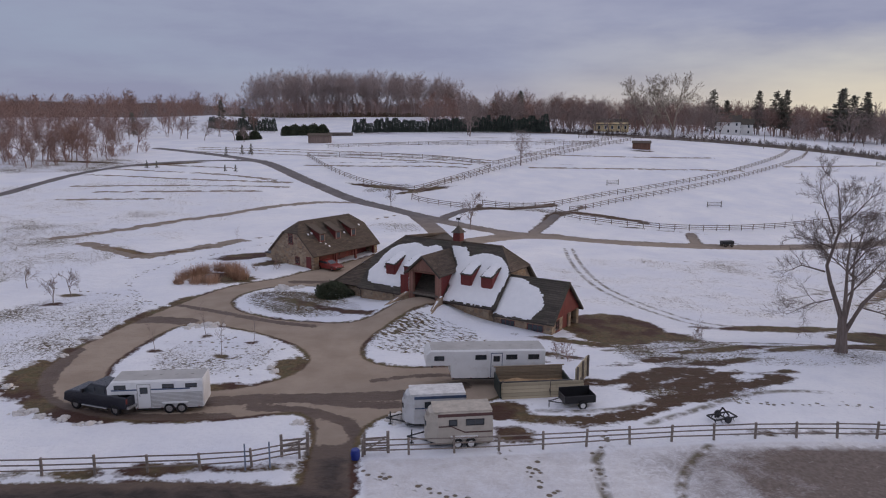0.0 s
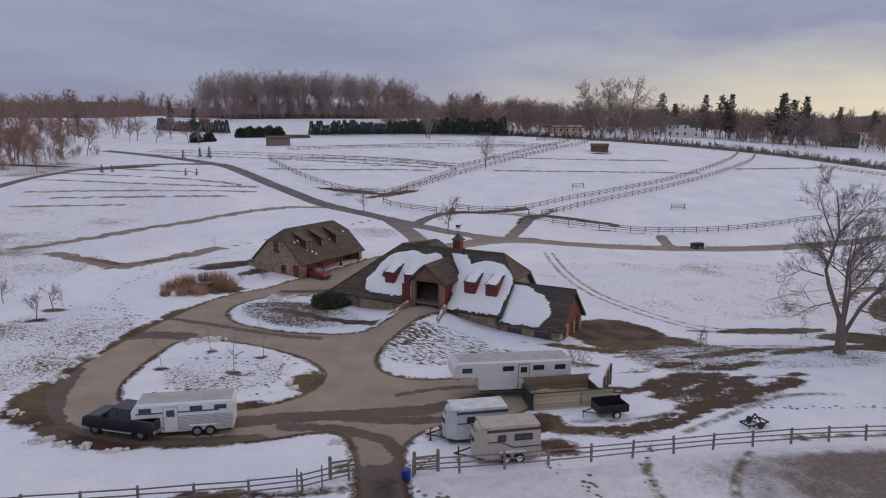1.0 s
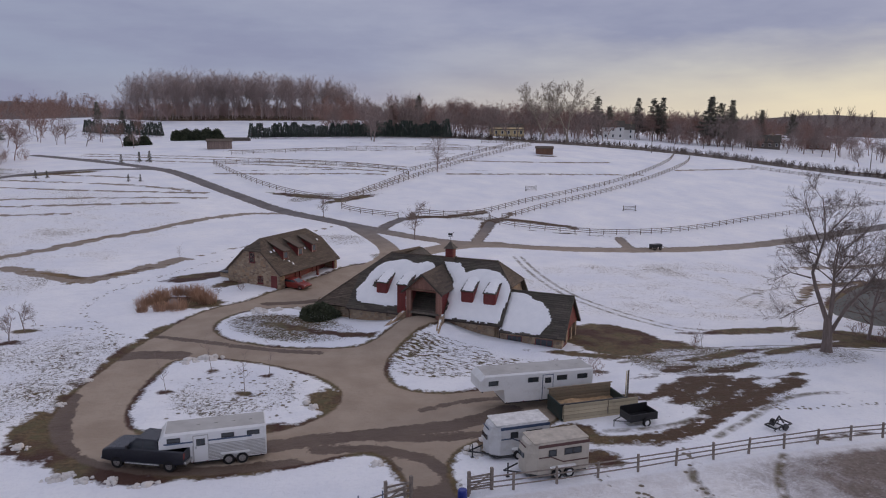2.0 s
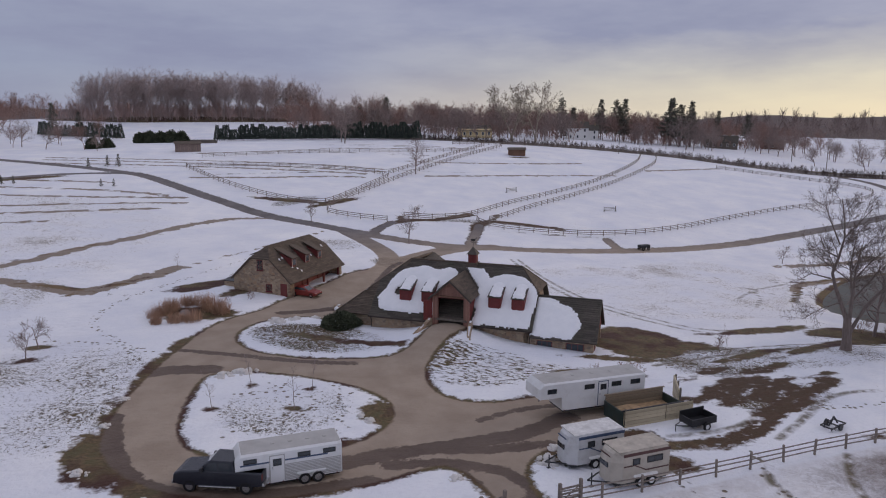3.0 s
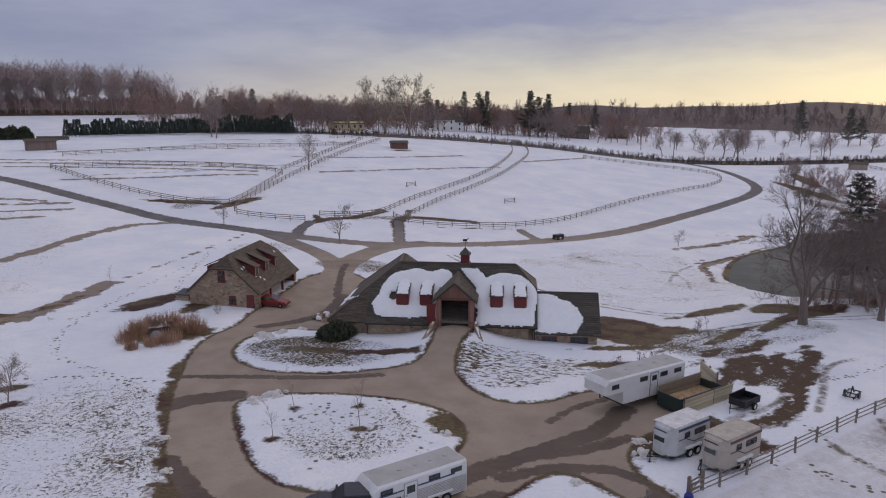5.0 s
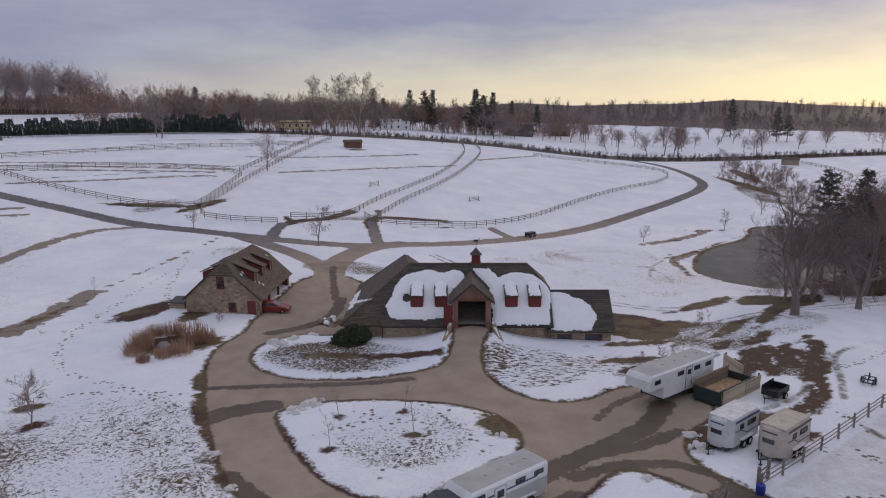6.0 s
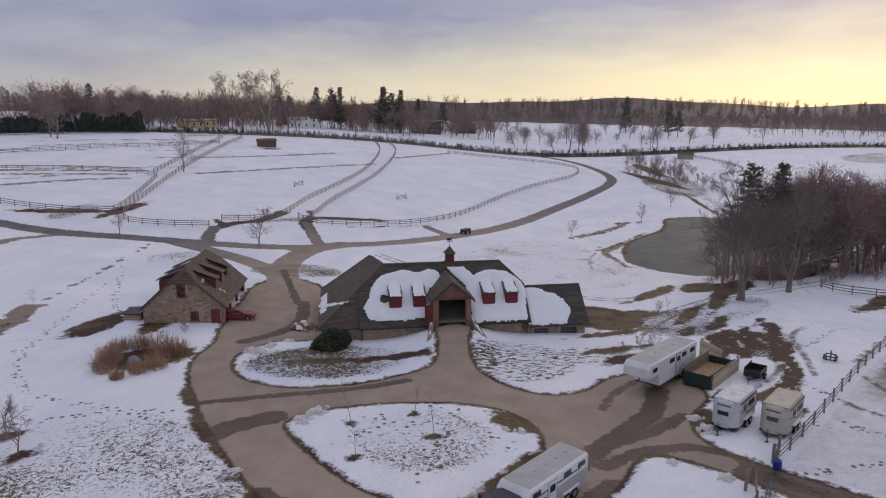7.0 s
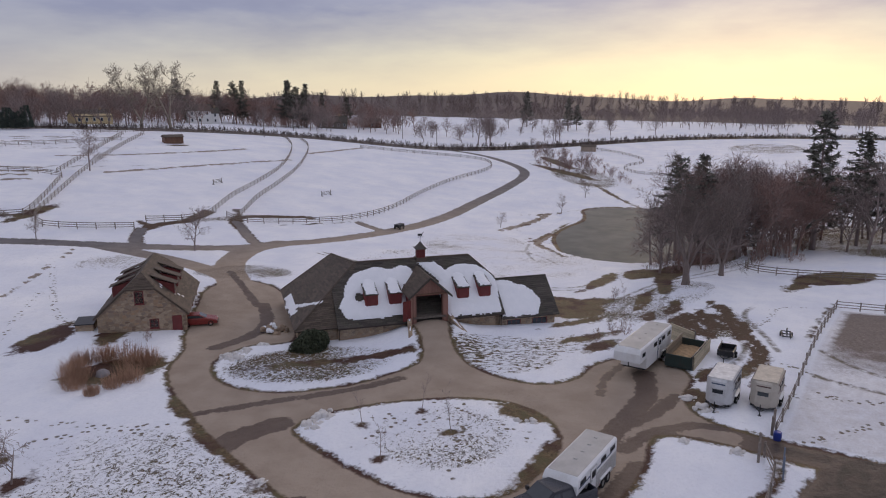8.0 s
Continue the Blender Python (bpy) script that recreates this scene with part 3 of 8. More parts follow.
def ridge_fn(x, y):
    """Old furrows and drains that break the snow in long thin lines."""
    d = np.full(x.shape, 20.0)
    for pts in ([(48, 206.7), (67, 207.8), (88, 209.7), (118, 212.4)], [(138, 222.6), (160, 227.6), (180, 232.4)], [(-18, 210.3), (-1, 207.6), (19, 207.8), (28, 206)], [(-14, 262), (4, 262.9), (24, 261)],
                [(-75, 195), (-47, 187.2), (-33, 184.4), (-20, 182.8)], [(-72, 205.4), (-48, 198), (-38, 194.2), (-24, 186)], [(-60, 213), (-49, 209.6), (-38, 205.6)], [(50, 233), (70, 229), (100, 231), (118, 234)],
                [(28, 268), (48, 266), (70, 262)], [(30, 280), (62, 276), (80, 268)],
                [(92, 116), (110, 117.6), (128, 120)], [(76, 96), (84, 103), (99, 105.4)], [(-62, 168), (-40, 170), (-26, 171)], [(-70, 176), (-44, 178), (-20, 177)], [(-66, 158), (-46, 160)], [(-60, 262), (-2.4, 237.4), (15.6, 229.8), (38.5, 217.8)], [(-60, 256), (-3.6, 231.9), (13.5, 223), (36.7, 213.8)], [(-60, 248), (-5.1, 225.2), (12, 218.2), (30, 211)]):
        d = np.minimum(d, line_distance(x, y, smooth_line(pts)))
    for pts, wide in (([(-52, 119.5), (-47, 124.6), (-41.3, 130.4), (-37.5, 136), (-31, 141.5), (-23, 151), (-14, 161), (-8, 164.4), (-2, 163.6)], 0.25), ([(-21.8, 120.3), (-9.5, 132), (5.3, 146.6)], -0.7),
                      ([(-45.5, 116.3), (-40, 112.5), (-36, 108.7), (-33.5, 106.9), (-30.4, 110.5), (-26.2, 115), (-21.8, 120.5)], 0.55)):
        d = np.minimum(d, line_distance(x, y, smooth_line(pts)) - wide)
    return d


def rut_fn(x, y):
    d = np.full(x.shape, 20.0)
    for pts in ([(16.4, 32), (17.2, 35.2), (19.0, 38.1), (21.7, 40.5)], [(12.6, 32), (12.9, 35.3), (13.3, 37.5), (13.7, 39.7), (15.1, 41.0)], [(24, 46.4), (29, 49), (33, 49.8), (36, 49.4)], [(12, 47.3), (15.5, 46.6), (18.6, 46.9), (21, 48)], [(19, 44), (24, 46.2), (29, 48.9)],
                [(46, 71), (40.3, 71.4), (36.3, 73.1), (33.6, 79), (32, 85), (30.8, 92.4), (32, 107.7), (34.6, 121)], [(46, 72.6), (41, 72.8), (37.4, 74.4), (35, 80), (33.5, 86), (32.3, 92.8), (33.4, 107), (36, 121)], [(20, 64), (30, 66), (44, 64.5), (60, 62), (80, 58)],
                [(22, 62.5), (32, 63.8), (46, 62.4), (62, 59.8), (80, 55)], [(84.9, 110.3), (87.5, 104), (86, 97), (79, 91)], [(58, 90), (68, 97), (82, 103)], [(56, 84), (66, 93), (70, 103), (64, 112), (54, 114)], [(74, 88), (67, 98), (58, 108)], [(6, 226.6), (50, 214), (70, 212)], [(-40, 232), (0, 229), (50, 217)], [(-20, 224), (20, 222), (36, 214)]):
        d = np.minimum(d, line_distance(x, y, smooth_line(pts)))
    return d


ARENA = np.array([(-0.7, 40.7), (8, 40.6), (22, 40.8), (42.0, 40.4), (43.4, 35.8), (44.6, 28), (44.6, -40), (-0.7, -40)])
paved, bare, wet, patch = masked(paved_fn), masked(bare_fn), masked(wet_fn), masked(patch_fn)
thin = np.full(x.shape, 0.2)
thin[near] = np.maximum(thin_fn(x[near], y[near]), 0.47 * np.clip(blob(x[near], y[near], 122, 30, 44, 46) / 20, 0, 1))
track, rut, pond, ridge = masked(track_fn), masked(rut_fn), masked(lambda a, b: inside(a, b, POND)), masked(ridge_fn)
arena = masked(lambda a, b: inside(a, b, ARENA))
for a in (track, rut, ridge):
    a[~near] = 20
# leaf litter under the far woods
bare = np.where(np.hypot(x, y) > 605, 3.0, bare)
bare = np.maximum(bare, np.clip(blob(x, y, -8, 432, 80, 32), -30, 3))
# the snow lies on the grass, the drive is scraped clear, the pond is a bowl
cover = np.clip(-np.maximum(paved, bare) / 0.5, 0, 1)
ground_z += 0.10 * cover
ground_z = np.where(pond > -6, np.minimum(np.maximum(ground_z, POND_LEVEL + 0.12), POND_LEVEL + 0.12 - pond * 0.45 + np.clip(-pond - 1.5, 0, 9) * 0.9), ground_z)
ground_z = np.where((pond > -6) & (pond < 0), np.maximum(ground_z, POND_LEVEL + 0.12), ground_z)

ny, nx = shape
quad = (np.arange(ny - 1)[:, None] * nx + np.arange(nx - 1)[None, :]).ravel()
loops = np.stack([quad, quad + 1, quad + nx + 1, quad + nx], 1)


def sheet(name, faces):
    """A sheet of the land from some of the grid's faces, with its cover as attributes."""
    used, idx = np.unique(faces.ravel(), return_inverse=True)
    me = bpy.data.meshes.new(name)
    me.vertices.add(len(used))
    me.vertices.foreach_set("co", np.stack([x[used], y[used], ground_z[used]], 1).ravel())
    me.loops.add(faces.size)
    me.loops.foreach_set("vertex_index", idx.astype(np.int32).ravel())
    me.polygons.add(len(faces))
    me.polygons.foreach_set("loop_start", np.arange(0, faces.size, 4, dtype=np.int32))
    for key, data in (("paved", paved), ("bare", bare), ("thin", thin), ("wet", wet), ("track", track), ("rut", rut), ("patch", patch), ("ridge", ridge), ("arena", arena)):
        me.attributes.new(key, "FLOAT", "POINT").data.foreach_set("value", data[used].astype(np.float32))
    me.update()
    me.validate()
    me.shade_smooth()
    return me


def land_material():
    m, g, b = surface("snow_grass_and_gravel", 0.7)
    b.inputs["Specular IOR Level"].default_value = 0.22

    def attr(name):
        return g.node("ShaderNodeAttribute", attribute_name=name).outputs["Fac"]

    at = g.node("ShaderNodeNewGeometry").outputs["Position"]
    n_big, n_mid, n_small = g.noise(at, 0.11, 4.0), g.noise(at, 0.9, 4.0, 0.6), g.noise(at, 3.2, 4.0, 0.6)
    along, across = g.vec("DOT_PRODUCT", at, (0.777, -0.629, 0.0)), g.vec("DOT_PRODUCT", at, (0.629, 0.777, 0.0))
    laid = g.node("ShaderNodeCombineXYZ")
    g.put(laid.inputs[0], g.math("MULTIPLY", along, 0.62))
    g.put(laid.inputs[1], g.math("MULTIPLY", across, 1.55))
    bent = g.vec("ADD", g.vec("MULTIPLY", at, (0.95, 1.2, 1.0)), g.vec("MULTIPLY", g.noise(at, 0.5, 3.0, colour=True), (2.6, 2.6, 0.0)))
    streaks = g.noise(g.vec("ADD", laid.outputs[0], g.vec("MULTIPLY", g.noise(at, 0.6, 3.0, colour=True), (0.9, 0.9, 0.0))), 1.9, 6.0, 0.62)
    bank = g.span(g.vec("LENGTH", g.vec("SUBTRACT", at, (7.5, 66.5, 1.0))), 13.0, 8.5)
    tuft = g.noise(bent, 4.0, 6.0, 0.72)
    tuft = g.math("ADD", g.math("MULTIPLY", tuft, g.math("SUBTRACT", 1.0, bank)), g.math("MULTIPLY", streaks, bank))
    fine = g.noise(at, 14.0, 3.0)
    rag = g.math("ADD", g.math("MULTIPLY", g.math("SUBTRACT", n_mid, 0.5), 1.5), g.math("MULTIPLY", g.math("SUBTRACT", n_small, 0.5), 0.9))
    is_paved = g.span(g.math("ADD", attr("paved"), g.math("MULTIPLY", rag, 0.35)), -0.12, 0.12)
    ragged = g.math("ADD", g.math("MULTIPLY", rag, 0.8), g.math("MULTIPLY", g.math("SUBTRACT", g.noise(g.vec("MULTIPLY", at, (0.8, 1.3, 1.0)), 0.42, 3.0), 0.5), 2.3))
    is_bare = g.math("MAXIMUM", g.span(g.math("ADD", attr("bare"), rag), -0.18, 0.18), g.span(g.math("ADD", attr("patch"), ragged), -0.2, 0.2))
    # footprints and wheel tracks press through the snow
    steps = g.math("MULTIPLY", g.span(attr("track"), 0.55, 0.3), g.span(g.cells(at, 1.7), 0.34, 0.26))
    ruts = g.math("MULTIPLY", g.span(attr("rut"), 0.45, 0.15), g.span(n_mid, 0.36, 0.56))
    lines = g.span(g.math("SUBTRACT", attr("ridge"), g.math("MULTIPLY", g.math("SUBTRACT", g.noise(at, 0.45, 4.0, 0.6), 0.45), 3.4)), 0.85, 0.6)
    ruts = g.math("MAXIMUM", ruts, lines)
    level = g.math("SUBTRACT", 1.0, attr("thin"))
    level = g.math("SUBTRACT", level, g.math("MULTIPLY", g.math("SUBTRACT", n_big, 0.5), 0.30))
    show = g.span(g.math("ADD", g.math("MULTIPLY", tuft, 0.66), g.math("ADD", g.math("MULTIPLY", n_small, 0.2), g.math("MULTIPLY", fine, 0.14))), g.math("SUBTRACT", level, 0.065), g.math("SUBTRACT", level, 0.02))
    show = g.math("MAXIMUM", show, g.math("MAXIMUM", g.math("MULTIPLY", steps, 0.9), g.math("MULTIPLY", ruts, 0.85)))
    drift_shade = g.noise(g.vec("MULTIPLY", at, (1.0, 1.7, 1.0)), 0.33, 4.0, 0.6)
    # soft bluish shading of the snow's swells is put into its colour
    snow = g.mix(g.span(n_big, 0.32, 0.68), (0.80, 0.822, 0.885), (0.95, 0.952, 0.96))
    snow = g.mix(g.span(drift_shade, 0.5, 0.72, 0.0, 0.42), snow, (0.76, 0.775, 0.83))
    snow = g.mix(g.span(n_small, 0.48, 0.75, 0.0, 0.34), snow, (0.70, 0.71, 0.77))
    grass = g.mix(g.span(n_small, 0.35, 0.65), (0.085, 0.060, 0.033), (0.19, 0.132, 0.070))
    grass = g.mix(g.span(n_mid, 0.45, 0.65), grass, (0.115, 0.098, 0.048))
    grass = g.mix(g.math("MULTIPLY", lines, g.span(n_mid, 0.3, 0.6, 0.3, 0.9)), grass, (0.20, 0.128, 0.064))
    mud = g.mix(g.span(fine, 0.3, 0.7), (0.046, 0.022, 0.016), (0.100, 0.050, 0.036))
    earth = g.mix(g.span(g.noise(at, 0.22, 3.0), 0.40, 0.53), mud, grass)
    yard = g.span(g.vec("LENGTH", g.vec("SUBTRACT", at, (24.0, 50.5, 1.5))), 14.0, 10.5)
    earth = g.mix(g.math("MAXIMUM", yard, g.span(g.vec("LENGTH", g.vec("SUBTRACT", at, (36.0, 152.0, 4.0))), 30.0, 20.0)), earth, g.mix(0.35, mud, grass))
    churn = g.noise(bent, 0.8, 5.0, 0.6)
    litter = g.span(g.vec("LENGTH", at), 540.0, 610.0)
    earth = g.mix(litter, earth, g.mix(g.span(n_big, 0.35, 0.65), (0.085, 0.062, 0.056), (0.135, 0.100, 0.090)))
    smear = g.noise(at, 0.35, 5.0, 0.55)
    gravel = g.mix(g.span(smear, 0.35, 0.65), (0.335, 0.266, 0.204), (0.410, 0.332, 0.258))
    gravel = g.mix(g.span(fine, 0.5, 0.8, 0.0, 0.25), gravel, (0.25, 0.205, 0.165))
    gravel = g.mix(g.span(n_mid, 0.6, 0.8, 0.0, 0.3), gravel, (0.275, 0.225, 0.18))
    place = g.node("ShaderNodeSeparateXYZ")
    g.put(place.inputs[0], at)
    tar = g.mix(g.span(smear, 0.35, 0.65), (0.150, 0.136, 0.134), (0.205, 0.188, 0.184))
    gravel = g.mix(g.span(place.outputs[1], 122.0, 148.0), gravel, tar)
    is_wet = g.span(g.math("ADD", attr("wet"), g.math("MULTIPLY", rag, 0.7)), -0.08, 0.08)
    gravel = g.mix(g.math("MULTIPLY", is_wet, g.span(smear, 0.3, 0.7, 0.78, 0.98)), gravel, (0.105, 0.072, 0.056))
    soaked = g.span(g.math("ADD", attr("wet"), g.math("MULTIPLY", rag, 1.2)), 1.4, 2.4)
    gravel = g.mix(soaked, gravel, g.mix(g.span(churn, 0.4, 0.62), (0.040, 0.031, 0.027), (0.085, 0.064, 0.054)))
    # the riding paddock: trodden snow over sand, worn through at its far end
    sand = g.mix(g.span(n_small, 0.35, 0.65), (0.155, 0.125, 0.108), (0.235, 0.192, 0.168))
    worn = g.span(g.math("ADD", place.outputs[0], g.math("ADD", g.math("MULTIPLY", g.math("SUBTRACT", smear, 0.5), 16.0), g.math("MULTIPLY", g.math("SUBTRACT", tuft, 0.5), 10.0))), 17.0, 25.0)
    worn = g.math("MULTIPLY", worn, g.span(g.math("ADD", attr("arena"), g.math("MULTIPLY", rag, 0.8)), 0.5, 1.3))
    trodden = g.mix(g.span(g.math("ADD", g.math("MULTIPLY", n_mid, 0.5), g.math("MULTIPLY", tuft, 0.5)), 0.35, 0.68, 0.12, 0.62), snow, (0.43, 0.385, 0.355))
    trodden = g.mix(worn, trodden, g.mix(g.span(tuft, 0.60, 0.70, 0.0, 0.5), sand, (0.60, 0.57, 0.55)))
    snow = g.mix(g.span(attr("arena"), -0.1, 0.25), snow, trodden)
    c = g.mix(show, snow, grass)
    leftover = g.math("MULTIPLY", g.span(g.noise(bent, 0.9, 5.0, 0.62), 0.60, 0.66), g.math("MULTIPLY", g.span(attr("patch"), 1.5, 0.4), g.span(attr("patch"), -0.5, -0.1)), clamp=True)
    c = g.mix(g.math("MULTIPLY", is_bare, g.math("SUBTRACT", 1.0, g.math("MULTIPLY", g.math("MULTIPLY", leftover, yard), 0.85))), c, earth)
    c = g.mix(is_paved, c, gravel)
    g.put(b.inputs["Base Color"], c)
    rough = g.mix(is_paved, (0.75, 0.75, 0.75), g.mix(is_wet, (0.85, 0.85, 0.85), (0.6, 0.6, 0.6)))
    g.put(b.inputs["Roughness"], rough)
    rise = g.math("ADD", g.math("MULTIPLY", n_small, 0.5), g.math("MULTIPLY", fine, 0.25))
    rise = g.math("ADD", rise, g.math("MULTIPLY", drift_shade, 1.6))
    rise = g.math("SUBTRACT", rise, g.math("MULTIPLY", g.math("MAXIMUM", show, is_bare), 0.7))
    g.put(b.inputs["Normal"], g.bump(rise, 0.85, 0.18))
    return m


LAND_COVER = land_material()
on_drive = (paved[loops].min(1) > -0.3) & (np.abs(x[loops[:, 0]]) < 40) & (y[loops[:, 0]] < 118) & (y[loops[:, 0]] > 30)
on_road = (paved[loops].min(1) > -0.3) & ~on_drive
for name, pick, label, cat in (("ground", ~(on_drive | on_road), "snow-covered pasture with bare grass and mud patches", "ground"),
                               ("driveway", on_drive, "tan gravel driveway with wet dark streaks round a snowy island", "driveway"),
                               ("farm_road", on_road, "narrow grey farm road winding between snowy paddocks", "road")):
    ob = new(name, sheet(name, loops[pick]))
    ob.data.materials.append(LAND_COVER)
    tagged(ob, label, cat, kind="structure")


def ground_at(px, py):
    """The land's height with its cover of snow, for one place."""
    px, py = np.array([px], float), np.array([py], float)
    c = float(np.clip(-max(paved_fn(px, py)[0], bare_fn(px, py)[0]) / 0.5, 0, 1))
    return float(land(px, py)[0]) + 0.10 * c


# the pond: dull, half-thawed ice
m, g, b = surface("thawing_pond_ice", 0.25)
at = g.node("ShaderNodeNewGeometry").outputs["Position"]
c = g.mix(g.span(g.noise(at, 0.12, 4.0), 0.35, 0.65), (0.118, 0.124, 0.114), (0.160, 0.164, 0.150))
g.put(b.inputs["Base Color"], c)
g.put(b.inputs["Roughness"], g.span(g.noise(at, 0.3, 3.0), 0.3, 0.7, 0.6, 0.8))
b.inputs["Specular IOR Level"].default_value = 0.16
pond_ob = new("pond", Geo().add([(px, py, POND_LEVEL) for px, py in POND], [tuple(range(len(POND)))]).mesh("pond", m))
tagged(pond_ob, "grey half-thawed farm pond beside bare woods", "pond", kind="structure")

# ---- roofs, walls and snow ----


def courses(corners, step=0.26, thick=0.05, seed=1):
    """A roof slope laid in overlapping courses. corners: eave left, eave right, top right, top left."""
    rnd = random.Random(seed)
    a, b, c, d = (Vector(p) for p in corners)
    nrm = (b - a).cross(d - a).normalized()
    rows = max(2, int(((d - a).length + (c - b).length) / 2 / step))
    geo = Geo()
    geo.slab([p - nrm * 0.02 for p in (a, b, c, d)], 0.16)
    for r in range(rows):
        t0, t1 = r / rows, min(1.0, (r + 1.25) / rows)
        l0, r0, l1, r1 = a.lerp(d, t0), b.lerp(c, t0), a.lerp(d, t1), b.lerp(c, t1)
        width = (r0 - l0).length
        cuts = [0.0]
        while cuts[-1] < 1.0:
            cuts.append(min(1.0, cuts[-1] + rnd.uniform(0.5, 1.3) / max(width, 0.6)))
        for u, v in zip(cuts[:-1], cuts[1:]):
            lift = thick * rnd.uniform(0.75, 1.25)
            p0, p1, p2, p3 = l0.lerp(r0, u), l0.lerp(r0, v), l1.lerp(r1, v), l1.lerp(r1, u)
            geo.add([p0, p1, p0 + nrm * lift, p1 + nrm * lift, p2 + nrm * 0.008, p3 + nrm * 0.008], [(0, 1, 3, 2), (2, 3, 4, 5)])
    return geo


def snow_sheet(corners, shape_fn, depth=0.16, step=0.095, seed=3):
    """Snow that lies on a roof slope where shape_fn(u, v) is above 0; u runs along the eave and v up the slope, in metres."""
    a, b, c, d = (Vector(p) for p in corners)
    nrm = (b - a).cross(d - a).normalized()
    along, up = (b - a).normalized(), (d - a)
    up = (up - along * up.dot(along)).normalized()
    umin, umax = min(0, (d - a).dot(along)), max((b - a).length, (c - a).dot(along))
    vmax = max((d - a).dot(up), (c - a).dot(up))
    us, vs = np.arange(umin, umax, step), np.arange(-0.1, vmax, step)
    U, V = np.meshgrid(us, vs)
    N = np.array([[noise.noise(Vector((u * 0.9, v * 0.9, seed))) * 0.16 + noise.noise(Vector((u * 2.6, v * 5.5, seed))) * 0.10 for u in us] for v in vs])
    S = shape_fn(U, V) + N
    H = depth * np.sqrt(np.clip(S / 0.5, 0, 1)) + 0.05
    geo, ids = Geo(), {}
    for i in range(len(vs) - 1):
        for j in range(len(us) - 1):
            if min(S[i, j], S[i + 1, j], S[i, j + 1], S[i + 1, j + 1]) <= 0:
                continue
            f = []
            for p, q in ((i, j), (i, j + 1), (i + 1, j + 1), (i + 1, j)):
                if (p, q) not in ids:
                    ids[p, q] = len(geo.v)
                    geo.v.append(tuple(a + along * U[p, q] + up * V[p, q] + nrm * H[p, q]))
                f.append(ids[p, q])
            geo.f.append(tuple(f))
    return geo


def wall(geo, x0, y0, x1, y1, z0, z1, thick, holes=()):
    """An upright wall from (x0, y0) to (x1, y1), its outer face on that line and its body to the left of it. holes: (from, to, low, high) along it."""
    m = Matrix.Translation((x0, y0, 0)) @ Matrix.Rotation(math.atan2(y1 - y0, x1 - x0), 4, "Z")
    length = math.hypot(x1 - x0, y1 - y0)
    xs = sorted({0.0, length, *(h[0] for h in holes), *(h[1] for h in holes)})
    zs = sorted({z0, z1, *(min(max(h[2], z0), z1) for h in holes), *(min(max(h[3], z0), z1) for h in holes)})
    full = {(i, j) for i in range(len(xs) - 1) for j in range(len(zs) - 1)
            if not any(h[0] < (xs[i] + xs[i + 1]) / 2 < h[1] and h[2] < (zs[j] + zs[j + 1]) / 2 < h[3] for h in holes)}
    ids = {}

    def vert(i, j, k):
        if (i, j, k) not in ids:
            ids[i, j, k] = len(geo.v)
            geo.v.append(tuple(m @ Vector((xs[i], k * thick, zs[j]))))
        return ids[i, j, k]

    for i, j in full:
        geo.f.append((vert(i, j, 0), vert(i + 1, j, 0), vert(i + 1, j + 1, 0), vert(i, j + 1, 0)))
        geo.f.append((vert(i, j + 1, 1), vert(i + 1, j + 1, 1), vert(i + 1, j, 1), vert(i, j, 1)))
        for di, dj, p, q in ((-1, 0, (0, 0), (0, 1)), (1, 0, (1, 1), (1, 0)), (0, -1, (1, 0), (0, 0)), (0, 1, (0, 1), (1, 1))):
            if (i + di, j + dj) not in full:
                a, b = (i + p[0], j + p[1]), (i + q[0], j + q[1])
                geo.f.append((vert(*a, 0), vert(*b, 0), vert(*b, 1), vert(*a, 1)))
    return geo


def wall_part(parent, material, *args, label=""):
    return part("wall", wall(Geo(), *args), material, parent, label)


def window_part(parent, m, w, h, frame_mat, bars=(1, 1), proud=0.03):
    """A window in the wall's plane: x along the wall, y out of it. m: the place of its middle."""
    fr = Geo()
    t = 0.09
    for q in ((-w / 2, -0.05, -h / 2, -w / 2 + t, proud, h / 2), (w / 2 - t, -0.05, -h / 2, w / 2, proud, h / 2),
              (-w / 2 + t, -0.05, -h / 2, w / 2 - t, proud, -h / 2 + t), (-w / 2 + t, -0.05, h / 2 - t, w / 2 - t, proud, h / 2)):
        fr.box(*q, m)
    for i in range(bars[0]):
        p = -w / 2 + w * (i + 1) / (bars[0] + 1)
        fr.box(p - 0.025, -0.03, -h / 2 + t, p + 0.025, proud - 0.012, h / 2 - t, m)
    for i in range(bars[1]):
        p = -h / 2 + h * (i + 1) / (bars[1] + 1)
        fr.box(-w / 2 + t, -0.03, p - 0.025, w / 2 - t, proud - 0.016, p + 0.025, m)
    win = part("window", fr, frame_mat, parent, "small-paned window in a painted frame")
    part("pane", Geo().box(-w / 2 + t, -0.02, -h / 2 + t, w / 2 - t, 0.0, h / 2 - t, m), GLASS, win)
    part("sill", Geo().box(-w / 2 - 0.06, -0.04, -h / 2 - 0.08, w / 2 + 0.06, proud + 0.07, -h / 2, m), frame_mat, win)
    return win


